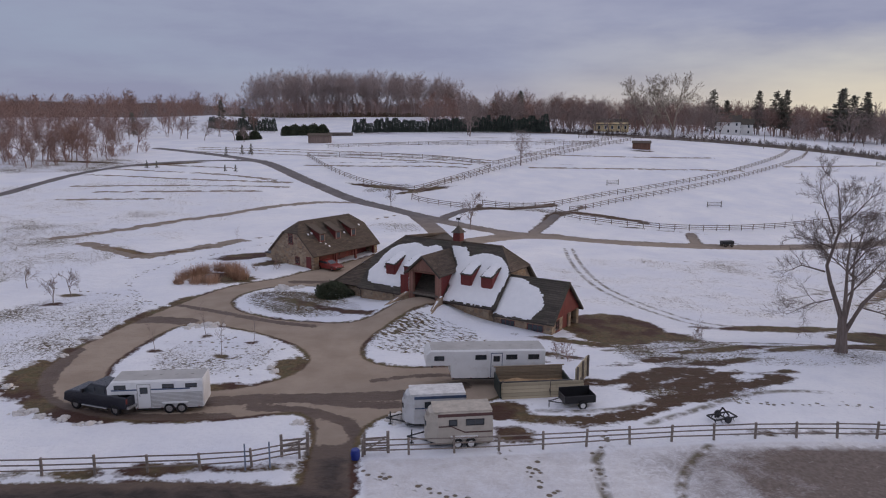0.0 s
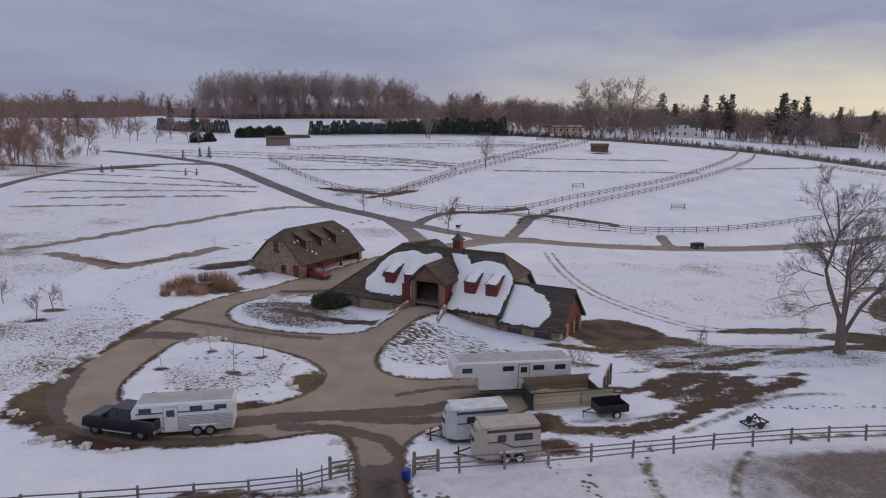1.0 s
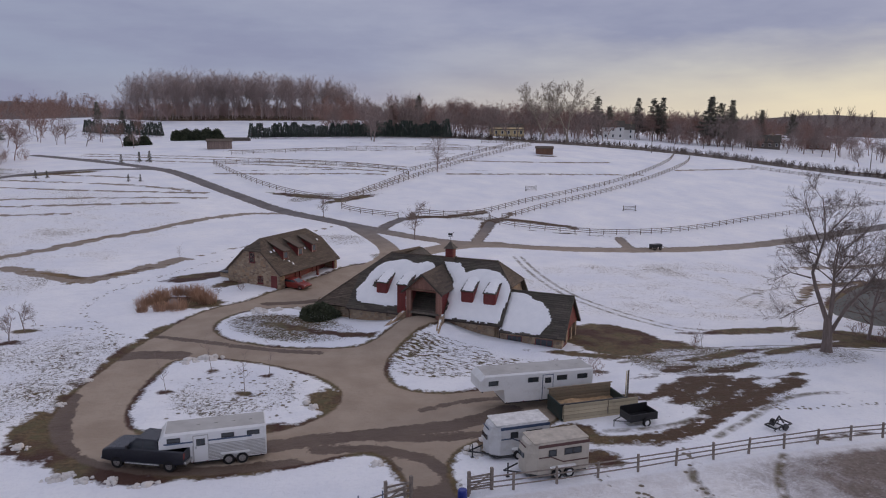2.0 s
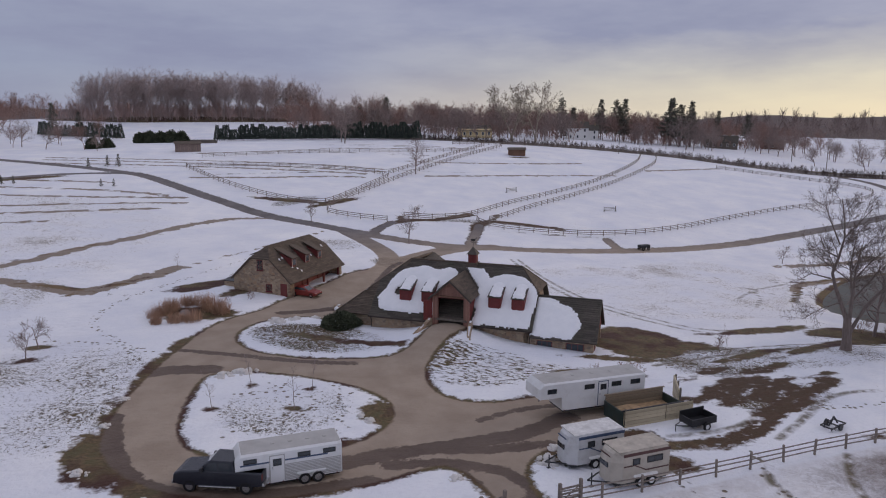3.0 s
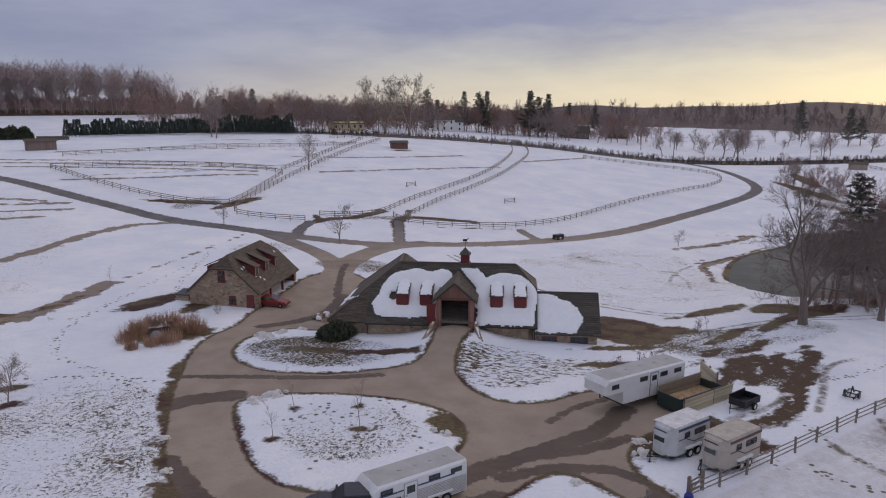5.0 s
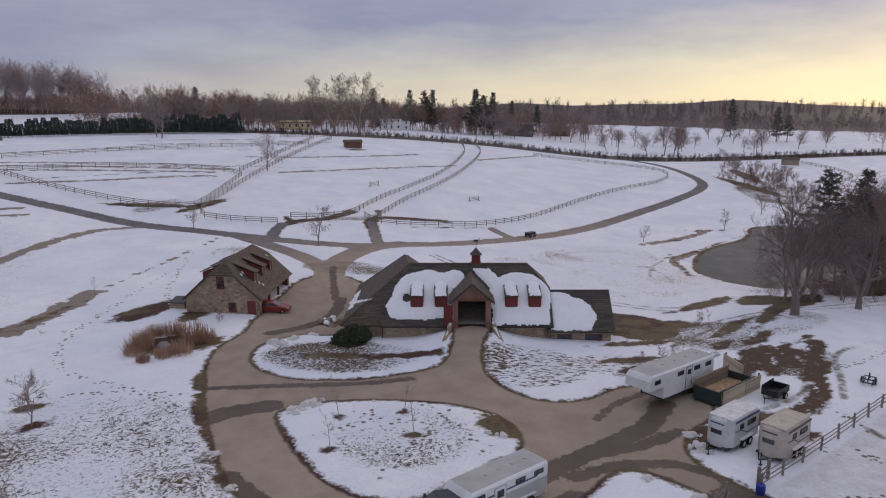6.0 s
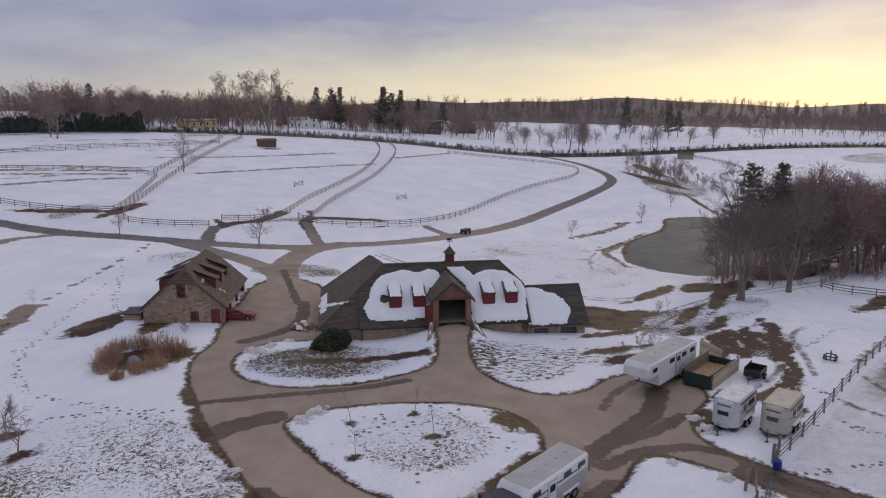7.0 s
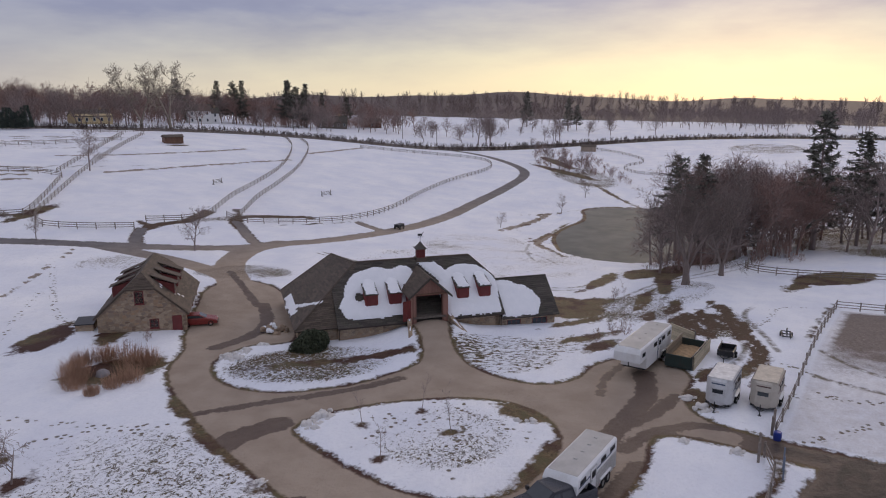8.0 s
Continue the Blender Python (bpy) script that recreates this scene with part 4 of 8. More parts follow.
# ---- the barn: a stone bank barn with shingled roofs, in its own frame (x along the front, y to the back) ----
barn = thing("barn", BARN, "long stone bank barn with snowy shingle roof and red dormers", "barn")
EAVE, RIDGE, RIDGE_Y, DEPTH = 2.05, 7.75, 5.75, 11.5
GROUND_B = -1.0
for k, q in enumerate(((-10.2, 0.35, -2.3, 0.35, GROUND_B, EAVE + 0.25, 0.45), (1.6, 0.35, 8.1, 0.35, GROUND_B, EAVE + 0.25, 0.45), (8.1, 0.35, 8.1, 11.1, GROUND_B, EAVE + 0.2, 0.45), (8.1, 11.1, -3, 11.1, GROUND_B, EAVE + 0.2, 0.45),
                       (-14.3, 0.75, -10.2, 0.75, GROUND_B, 1.95, 0.45), (-2.2, 17.4, -14.3, 17.4, GROUND_B, 1.95, 0.45), (-2.2, 11.1, -2.2, 17.4, GROUND_B, 1.95, 0.45))):
    wall_part(barn, STONE, *q, label="tan rubble stone wall")
wall_part(barn, STONE, -14.3, 17.4, -14.3, 0.75, GROUND_B, 1.95, 0.45, ((11, 13.2, -2, 1.7),))
# the gable under the clipped hip
part("gable_wall", Geo().extrude([(0.9, EAVE), (10.6, EAVE), (8.15, 5.2), (3.35, 5.2)], 7.65, 8.1), STONE, barn)
# main slopes
SL = (RIDGE - EAVE) / (RIDGE_Y + 0.15)
HIPZ = EAVE + 3.5 * SL


def z_front(yy):
    return EAVE + (yy + 0.15) * SL


front_low = [(-10.3, -0.15, EAVE), (8.6, -0.15, EAVE), (8.6, 3.35, HIPZ), (-10.3, 3.35, HIPZ)]
front_top = [(-10.3, 3.35, HIPZ), (8.6, 3.35, HIPZ), (6.2, RIDGE_Y, RIDGE), (-7.25, RIDGE_Y, RIDGE)]
back_low = [(8.6, 11.65, EAVE), (-3.0, 11.65, EAVE), (-3.0, 8.15, HIPZ), (8.6, 8.15, HIPZ)]
back_top = [(8.6, 8.15, HIPZ), (-5.0, 8.15, HIPZ), (-7.25, RIDGE_Y, RIDGE), (6.2, RIDGE_Y, RIDGE)]
hip_end = [(8.6, 3.35, HIPZ), (8.6, 8.15, HIPZ), (6.2, RIDGE_Y + 0.02, RIDGE), (6.2, RIDGE_Y - 0.02, RIDGE)]
roof = part("roof", courses(front_low, seed=4), ROOF_DARK, barn, "dark weathered shingle roof slope")
for k, c in enumerate((front_top, back_low, back_top, hip_end)):
    part("roof_slope", courses(c, seed=11 + k), ROOF_DARK if k != 3 else ROOF_BROWN, roof)
# the wing that runs back at the left end, hipped towards the front and the back
WE, WX, WR = 1.95, -8.4, 6.6
left_slope = [(-14.75, 17.9, WE), (-14.75, 0.55, WE), (-7.3, RIDGE_Y, RIDGE - 0.05), (WX, 16.4, WR)]
front_hip = [(-14.75, 0.5, WE), (-10.3, 0.3, WE + 0.05), (-7.15, RIDGE_Y - 0.1, RIDGE), (-7.3, RIDGE_Y - 0.1, RIDGE - 0.03)]
right_slope = [(-2.0, 8.5, WE + 1.5), (-2.0, 17.9, WE), (WX + 0.3, 16.4, WR), (WX + 0.3, 8.0, WR)]
back_hip = [(-2.0, 17.9, WE), (-14.75, 17.9, WE), (WX, 16.4, WR), (WX + 0.2, 16.4, WR)]
for k, c in enumerate((left_slope, front_hip, right_slope, back_hip)):
    part("roof_slope", courses(c, seed=31 + k), ROOF_BROWN if k < 2 else ROOF_DARK, roof)
ridge_cap = Geo()
ridge_cap.tube([(-7.3, RIDGE_Y, RIDGE + 0.03), (6.2, RIDGE_Y, RIDGE + 0.03)], [0.11, 0.11], 6)
ridge_cap.tube([(6.2, RIDGE_Y, RIDGE + 0.03), (8.6, 3.35, HIPZ + 0.03)], [0.09, 0.09], 6)
ridge_cap.tube([(6.2, RIDGE_Y, RIDGE + 0.03), (8.6, 8.15, HIPZ + 0.03)], [0.09, 0.09], 6)
ridge_cap.tube([(-7.3, RIDGE_Y, RIDGE), (-14.75, 0.5, WE + 0.05)], [0.1, 0.1], 6)
ridge_cap.tube([(WX, 16.4, WR + 0.02), (-14.75, 17.9, WE + 0.03)], [0.09, 0.09], 6)
ridge_cap.tube([(WX, 16.4, WR + 0.02), (-7.3, RIDGE_Y, RIDGE)], [0.1, 0.1], 6)
part("ridge_cap", ridge_cap, ROOF_BROWN, roof)
for p, q in ((-10.3, -2.7), (2.0, 8.6)):
    part("gutter", Geo().tube([(p, -0.25, EAVE - 0.05), (q, -0.25, EAVE - 0.05)], [0.08, 0.08], 6), DARK_WOOD, barn)
for px in (-10.1, 8.3):
    part("downpipe", Geo().tube([(px, -0.22, EAVE - 0.08), (px, 0.22, EAVE - 0.5), (px, 0.25, GROUND_B + 0.4)], [0.05] * 3, 6), DARK_WOOD, barn)

# the lower wing at the right end
LE, LR, LRY, LX0, LX1 = 1.4, 5.05, 3.85, 8.35, 15.4
wall_part(barn, STONE, 8.15, 0.3, 15.0, 0.3, GROUND_B - 0.6, LE + 0.15, 0.45, ((0.9, 2.6, 0.25, 1.05), (4.0, 5.9, 0.25, 1.05)))
wall_part(barn, STONE, 15.0, 0.75, 15.0, 7.0, GROUND_B - 0.6, 1.9, 0.45, ((0.5, 1.5, 0.25, 1.5), (2.25, 3.85, -3, 1.75), (4.5, 6.0, -3, 1.75)))
wall_part(barn, STONE, 15.0, 7.4, 8.2, 7.4, GROUND_B - 0.6, LE + 0.1, 0.45)
gable = Geo().extrude([(0.15, 1.65), (7.55, 1.65), (7.35, 1.85), (LRY, LR - 0.1), (0.35, 1.85)], 14.9, 15.08)
part("gable_boarding", gable, boards("red_gable_boards", (0.20, 0.035, 0.030), (0.12, 0.03, 0.026), 1, 0.2), barn, "red vertical gable boarding")
lwf = [(LX0, -0.15, LE), (LX1, -0.15, LE), (LX1, LRY, LR), (LX0, LRY, LR)]
lwb = [(LX1, 7.85, LE), (LX0, 7.85, LE), (LX0, LRY, LR), (LX1, LRY, LR)]
for k, c in enumerate((lwf, lwb)):
    part("roof_slope", courses(c, seed=51 + k), ROOF_DARK, roof)
part("ridge_cap", Geo().tube([(LX0, LRY, LR + 0.03), (LX1, LRY, LR + 0.03)], [0.1, 0.1], 6), ROOF_DARK, roof)
for px, ww in ((9.9, 1.7), (13.1, 1.9)):
    window_part(barn, Matrix.Translation((px, 0.36, 0.65)) @ Matrix.Rotation(math.pi, 4, "Z"), ww, 0.85, RED_TRIM, (2, 0))
window_part(barn, Matrix.Translation((14.95, 1.75, 0.87)) @ Matrix.Rotation(-math.pi / 2, 4, "Z"), 1.1, 1.2, RED_TRIM, (1, 1))
part("door", Geo().box(14.72, 3.0, GROUND_B, 14.82, 4.6, 1.7), RED, barn, "red plank stable door")
part("door", Geo().box(14.5, 5.3, GROUND_B, 14.6, 6.0, 1.7), DARK_WOOD, barn)

# the entrance: a gabled porch over the ramp
PC, PF, PHALF, PE, PR = -0.35, -0.45, 2.15, 5.15, 6.95
FLOOR_B = 2.65
for s in (-1, 1):
    part("porch_pier", Geo().soft_box(PC + s * 1.78 - 0.3, PF, FLOOR_B - 1.4, PC + s * 1.78 + 0.3, PF + 0.4, PE, 0.03), PORCH_BOARD, barn, "reddish-brown boarded porch pier")
    part("porch_wall", Geo().box(PC + s * 2.0 - 0.07, PF + 0.4, FLOOR_B - 1.4, PC + s * 2.0 + 0.07, 4.5, PE), RED, barn)
part("porch_lintel", Geo().box(PC - 1.48, PF + 0.02, PE - 0.2, PC + 1.48, PF + 0.38, PE), RED_TRIM, barn)
part("porch_gable", Geo().add([(PC - 2.1, PF + 0.1, PE), (PC + 2.1, PF + 0.1, PE), (PC, PF + 0.1, PR), (PC - 2.1, PF + 0.3, PE), (PC + 2.1, PF + 0.3, PE), (PC, PF + 0.3, PR)],
                              [(0, 1, 2), (5, 4, 3), (0, 3, 4, 1), (1, 4, 5, 2), (2, 5, 3, 0)]), PORCH_BOARD, barn, "reddish-brown boarded porch gable")
part("porch_beam", Geo().box(PC - 2.2, PF - 0.06, PE - 0.12, PC + 2.2, PF + 0.02, PE + 0.06), BROWN_BOARD, barn)
pl = [(PC - PHALF - 0.3, 4.6, PE - 0.25), (PC - PHALF - 0.3, PF - 0.4, PE - 0.25), (PC, PF - 0.4, PR + 0.1), (PC, 5.0, PR + 0.1)]
pr_ = [(PC + PHALF + 0.3, PF - 0.4, PE - 0.25), (PC + PHALF + 0.3, 4.6, PE - 0.25), (PC, 5.0, PR + 0.1), (PC, PF - 0.4, PR + 0.1)]
for k, c in enumerate((pl, pr_)):
    part("roof_slope", courses(c, step=0.22, seed=61 + k), ROOF_BROWN, roof)
for s in (-1, 1):
    part("bargeboard", Geo().slab([(PC, PF - 0.43, PR + 0.1), (PC, PF - 0.43, PR - 0.12), (PC + s * (PHALF + 0.3), PF - 0.43, PE - 0.47), (PC + s * (PHALF + 0.3), PF - 0.43, PE - 0.25)][::(-1 if s > 0 else 1)], 0.06), ROOF_DARK, roof)
part("threshing_floor", Geo().box(PC - 1.9, PF, FLOOR_B - 0.25, PC + 1.9, 10.5, FLOOR_B), GREY_WOOD, barn)
inner = Geo()
wall(inner, PC - 2.0, 10.6, PC - 2.0, 4.5, FLOOR_B, 5.2, 0.1)
part("aisle_wall", inner, DARK_WOOD, barn, "dark timber aisle inside the entrance")
part("aisle_wall", wall(Geo(), PC + 2.0, 4.5, PC + 2.0, 10.6, FLOOR_B, 5.2, 0.1), DARK_WOOD, barn)
part("aisle_wall", wall(Geo(), PC + 2.0, 10.6, PC - 2.0, 10.6, FLOOR_B, 5.2, 0.1), DARK_WOOD, barn)
part("aisle_ceiling", Geo().box(PC - 2.1, 2, 5.2, PC + 2.1, 10.7, 5.3), DARK_WOOD, barn)
part("inner_door", Geo().box(PC + 0.7, 2.6, FLOOR_B, PC + 1.9, 2.68, FLOOR_B + 2.1), plain("pale_door", (0.35, 0.33, 0.30), 0.6), barn, "pale sliding door half open")
for s, turn in ((-1, 196),):
    m2 = Matrix.Translation((PC + s * 2.12, PF - 0.02, FLOOR_B - 0.3)) @ Matrix.Rotation(radians(turn), 4, "Z")
    leaf = part("porch_door", Geo().box(0, -0.04, 0, 0.95, 0.04, 2.2, m2), RED, barn, "open red barn door leaf with X brace")
    for a, c in (((0.1, 0.12), (0.85, 1.05)), ((0.1, 1.05), (0.85, 0.12))):
        for k in (-0.06, 0.06):
            part("brace", Geo().tube([m2 @ Vector((a[0], k, a[1])), m2 @ Vector((c[0], k, c[1]))], [0.04, 0.04], 4), RED_TRIM, leaf)
# low stone walls run down beside the ramp, with snow on them
for s in (-1, 1):
    x0, x1 = PC + s * 2.3, PC + s * 3.0
    rw_ = Geo()
    for yy, cx, top in ((-0.4, x0, FLOOR_B + 0.0), (-1.6, x0 + s * 0.2, FLOOR_B - 0.4), (-3.6, x1, FLOOR_B - 1.1)):
        rw_.v += [(cx - 0.22, yy, 0.0), (cx + 0.22, yy, 0.0), (cx + 0.22, yy, top), (cx - 0.22, yy, top)]
    rw_.f += [(0, 1, 2, 3), (11, 10, 9, 8)]
    for k in (0, 4):
        rw_.f += [(k + i, k + 4 + i, k + 4 + (i + 1) % 4, k + (i + 1) % 4) for i in range(4)]
    wl = part("ramp_wall", rw_, STONE, barn, "low stone ramp wall capped with snow")
    rn = random.Random(40 + s)
    pts = [(x0 + (x1 - x0) * t ** 1.2, -0.4 - 3.2 * t, FLOOR_B + 0.02 - (1.2 * t if t < 0.375 else 0.45 + (t - 0.375) * 1.12)) for t in (0.0, 0.12, 0.25, 0.375, 0.5, 0.62, 0.75, 0.88, 1.0)]
    high, wide = [0.10 * rn.uniform(-0.4, 1.0) for _ in pts], [0.2 * rn.uniform(0.3, 1.0) for _ in pts]
    for i, (p, q) in enumerate(zip(pts[:-1], pts[1:])):
        hp, hq, wp, wq = high[i], high[i + 1], wide[i], wide[i + 1]
        cap = Geo().add([(p[0] - wp, p[1], p[2] - 0.03), (p[0] - wp * 0.6, p[1], p[2] + hp), (p[0] + wp * 0.6, p[1], p[2] + hp), (p[0] + wp, p[1], p[2] - 0.03),
                 (q[0] - wq, q[1], q[2] - 0.03), (q[0] - wq * 0.6, q[1], q[2] + hq), (q[0] + wq * 0.6, q[1], q[2] + hq), (q[0] + wq, q[1], q[2] - 0.03)],
                [(0, 4, 5, 1), (1, 5, 6, 2), (2, 6, 7, 3), (0, 1, 2, 3), (7, 6, 5, 4)])
        part("wall_snow", cap, SNOW, wl)

# dormers: red fronts, shed roofs under snow
for px in (-6.35, -3.7, 4.1, 6.7):
    fy, fz = 1.35, z_front(1.35)
    d = Geo()
    d.box(px - 0.70, fy, fz - 0.2, px + 0.70, fy + 0.1, fz + 1.60)
    dm = part("dormer", d, RED, barn, "small red dormer")
    for q in (-0.7, 0.62):
        part("cheek", Geo().extrude([(fy + 0.1, fz - 0.1), (fy + 2.6, fz + 2.45), (fy + 2.3, fz + 2.42), (fy + 0.1, fz + 1.58)], px + q, px + q + 0.08), RED, dm, "red boarded dormer cheek")
    part("dormer_shutter", Geo().box(px - 0.50, fy - 0.05, fz + 0.2, px + 0.50, fy - 0.004, fz + 1.42), RED_TRIM, dm)
    for q in (-0.56, 0.50):
        part("trim_board", Geo().box(px + q, fy - 0.07, fz + 0.14, px + q + 0.06, fy - 0.004, fz + 1.48), RED, dm)
    part("dormer_roof", Geo().slab([(px - 0.78, fy - 0.14, fz + 1.56), (px + 0.78, fy - 0.14, fz + 1.56), (px + 0.74, fy + 2.65, fz + 2.57), (px - 0.74, fy + 2.65, fz + 2.57)], 0.07), ROOF_DARK, dm)
    sn = snow_sheet([(px - 0.76, fy - 0.1, fz + 1.575), (px + 0.76, fy - 0.1, fz + 1.575), (px + 0.76, fy + 3.1, fz + 2.73), (px - 0.76, fy + 3.1, fz + 2.73)],
                    lambda u, v: np.minimum(np.minimum(u - 0.14, 1.38 - u), v + 0.05) * 0.9 + 0.05, 0.17, 0.07, int(px * 10))
    part("dormer_snow", sn, SNOW, dm, "", True)

# roof snow: thick where it has not yet slid
def main_snow(side):
    def fn(u, v):
        s = u - 10.3
        if side < 0:
            lobe = 3.55 - np.hypot((s + 5.2) / 1.12, (v - 4.0) / 0.93)
            skirt = np.minimum(np.minimum(v - 0.75, 4.6 - v), np.minimum(s + 10.0 - np.abs(v - 2.4) * 0.55, -2.3 - s))
            peak = np.minimum(1.75 - np.hypot((s + 2.2) / 0.95, (v - 5.6) / 1.0), 7.55 - v)
            hole = 0.42 - np.hypot(s + 7.5, v - 3.5)
            body = np.minimum(np.maximum(np.maximum(lobe, skirt), peak), np.where(v < 4.6, -2.3 - s, -0.9 - s))
            return np.minimum(body, -hole * 1.5) * 0.9
        lobe = 3.7 - np.hypot((s - 5.1) / 0.98, (v - 3.6) / 0.93)
        skirt = np.minimum(np.minimum(v - 0.05, 4.2 - v), np.minimum(s - 1.9, 8.35 - s))
        band = np.minimum(1.15 - np.abs((s - 0.9) - (7.4 - v) * 0.75), np.minimum(7.6 - v, v - 3.2))
        return np.maximum(np.maximum(lobe, skirt), band) * 0.9
    return fn


whole = [front_low[0], front_low[1], (8.6, RIDGE_Y, RIDGE), (-10.3, RIDGE_Y, RIDGE)]
for side in (-1, 1):
    part("roof_snow", snow_sheet(whole, main_snow(side), 0.22, 0.13, 5 + side), SNOW, barn, "thick settled snow on the roof slope", True)
part("roof_snow", snow_sheet(lwf, lambda u, v: np.minimum(np.minimum(u - 0.02, v - 0.15), 2.6 * (1 - np.hypot(u / 5.2, np.where(v > 1.75, (v - 1.75) / 3.3, (v - 1.75) / 2.6)))) * 0.9 + 0.06, 0.2, 0.09, 9), SNOW, barn, "", True)
part("roof_snow", snow_sheet(left_slope, lambda u, v: np.maximum(np.minimum(np.minimum(v - 0.05, 1.3 - v), np.minimum(u - 4.5, 12.6 - u)), 0.45 - np.abs((v - 0.4) - (u - 9.0) * 0.55) + np.minimum(0, np.minimum(u - 7.5, 15.5 - u))) * 0.8, 0.12, 0.16, 13), SNOW, barn, "", True)
# cupola with a weathervane
cup = thing("cupola", BARN @ Matrix.Translation((0.35, RIDGE_Y, RIDGE)), "red louvred roof cupola with dark pyramid roof and weathervane", "cupola")
part("base", Geo().box(-0.62, -0.62, -0.7, 0.62, 0.62, 0.12), ROOF_BROWN, cup)
part("body", Geo().box(-0.46, -0.46, 0.12, 0.46, 0.46, 1.15), RED_TRIM, cup, "red louvred body")
for k in range(4):
    lou = Geo()
    mk = Matrix.Rotation(k * math.pi / 2, 4, "Z")
    for i in range(6):
        lou.box(-0.32, -0.50, 0.24 + 0.14 * i, 0.32, -0.455, 0.31 + 0.14 * i, mk)
    part("louvre", lou, RED, cup)
pyr = Geo().add([(-0.66, -0.66, 1.12), (0.66, -0.66, 1.12), (0.66, 0.66, 1.12), (-0.66, 0.66, 1.12), (-0.36, -0.36, 1.45), (0.36, -0.36, 1.45), (0.36, 0.36, 1.45), (-0.36, 0.36, 1.45), (0, 0, 1.98)],
                [(3, 2, 1, 0), (0, 1, 5, 4), (1, 2, 6, 5), (2, 3, 7, 6), (3, 0, 4, 7), (4, 5, 8), (5, 6, 8), (6, 7, 8), (7, 4, 8)])
part("cap", pyr, ROOF_DARK, cup)
vane = Geo().tube([(0, 0, 1.9), (0, 0, 2.75)], [0.025, 0.02], 5).tube([(-0.35, 0, 2.45), (0.35, 0, 2.45)], [0.02, 0.02], 4)
vane.soft_box(-0.3, -0.02, 2.6, 0.22, 0.02, 2.85, 0.01).tube([(0.2, 0, 2.78), (0.4, 0, 3.02)], [0.05, 0.03], 5)
for q in (-0.24, -0.12, 0.1, 0.2):
    vane.tube([(q, 0, 2.62), (q, 0, 2.46)], [0.02, 0.015], 4)
part("weathervane", vane, BLACK, cup, "black iron weathervane")

PINK_TRIM = plain("dusty_pink_trim", (0.34, 0.22, 0.19), 0.7)
# ---- the carriage house: gable towards the drive, open bays towards the court ----
SHED = Matrix.Translation((-11.6, 102.6, 0)) @ Matrix.Rotation(SHED_TURN, 4, "Z")   # x runs back from the gable, y to the left of it
SL_, SW, SE_, SR, SHZ = 14.2, 4.75, 2.75, 7.2, 5.7
shed = thing("carriage_house", SHED, "stone carriage house with brown shingle roof, dormers and open red bays", "carriage house")
g0 = 0.2
k_ = (SR - SE_) / SW
ytop = (SR - SHZ) / k_
part("gable_wall", Geo().extrude([(-SW + 0.25, g0 - 0.8), (SW - 0.25, g0 - 0.8), (SW - 0.25, SE_ + 0.05), (ytop, SHZ - 0.1), (-ytop, SHZ - 0.1), (-SW + 0.25, SE_ + 0.05)], 0.25, 0.7), STONE, shed, "tan rubble stone gable wall")
wall_part(shed, STONE, SL_ - 0.3, -SW + 0.3, SL_ - 0.3, SW - 0.25, g0 - 0.8, SE_, 0.4)
wall_part(shed, STONE, SL_ - 0.3, SW - 0.25, 0.7, SW - 0.25, g0 - 0.8, SE_, 0.4)
for px in (0.7, SL_ - 0.9):
    part("stone_pier", Geo().box(px, -SW + 0.25, g0 - 0.8, px + 0.6, -SW + 0.75, SE_), STONE, shed)
for i in range(4):
    px = 0.9 + (SL_ - 1.8) * i / 3
    part("post", Geo().soft_box(px - 0.13, -SW + 0.35, g0 - 0.3, px + 0.13, -SW + 0.6, SE_, 0.03), RED_TRIM, shed)
part("bay_wall", Geo().box(0.7, -SW + 2.2, g0 - 0.4, SL_ - 0.7, -SW + 2.3, SE_ + 1.0), RED, shed, "red boarded wall behind the open bays")
part("bay_floor", Geo().box(0.5, -SW + 0.2, g0 - 0.8, SL_ - 0.5, SW - 0.6, g0 + 0.42), plain("bay_gravel", (0.25, 0.21, 0.16), 0.9), shed)
for i in range(3):
    px = 2.0 + i * 4.1
    dr = part("garage_door", Geo().box(px, -SW + 2.08, g0 + 0.43, px + 2.6, -SW + 2.19, g0 + 2.6), RED_TRIM, shed, "dark red double garage door")
    part("handle", Geo().box(px + 1.2, -SW + 2.02, g0 + 1.4, px + 1.28, -SW + 2.08, g0 + 1.7), BLACK, dr)
part("header_beam", Geo().box(0.6, -SW + 0.3, SE_ - 0.35, SL_ - 0.6, -SW + 0.62, SE_), RED_TRIM, shed)
so = 0.1
r_low = [(0.0, -SW - 0.15, SE_ - 0.1), (SL_, -SW - 0.15, SE_ - 0.1), (SL_, -ytop, SHZ), (0.0, -ytop, SHZ)]
r_top = [(0.0, -ytop, SHZ), (SL_, -ytop, SHZ), (SL_ - 1.9, 0, SR), (1.9, 0, SR)]
l_low = [(SL_, SW + 0.15, SE_ - 0.1), (0.0, SW + 0.15, SE_ - 0.1), (0.0, ytop, SHZ), (SL_, ytop, SHZ)]
l_top = [(SL_, ytop, SHZ), (0.0, ytop, SHZ), (1.9, 0, SR), (SL_ - 1.9, 0, SR)]
h_near = [(0.0, ytop, SHZ), (0.0, -ytop, SHZ), (1.9, -0.02, SR), (1.9, 0.02, SR)]
h_far = [(SL_, -ytop, SHZ), (SL_, ytop, SHZ), (SL_ - 1.9, 0.02, SR), (SL_ - 1.9, -0.02, SR)]
sroof = part("roof", courses(r_low, seed=71), ROOF_BROWN, shed, "brown weathered shingle roof with bits of snow")
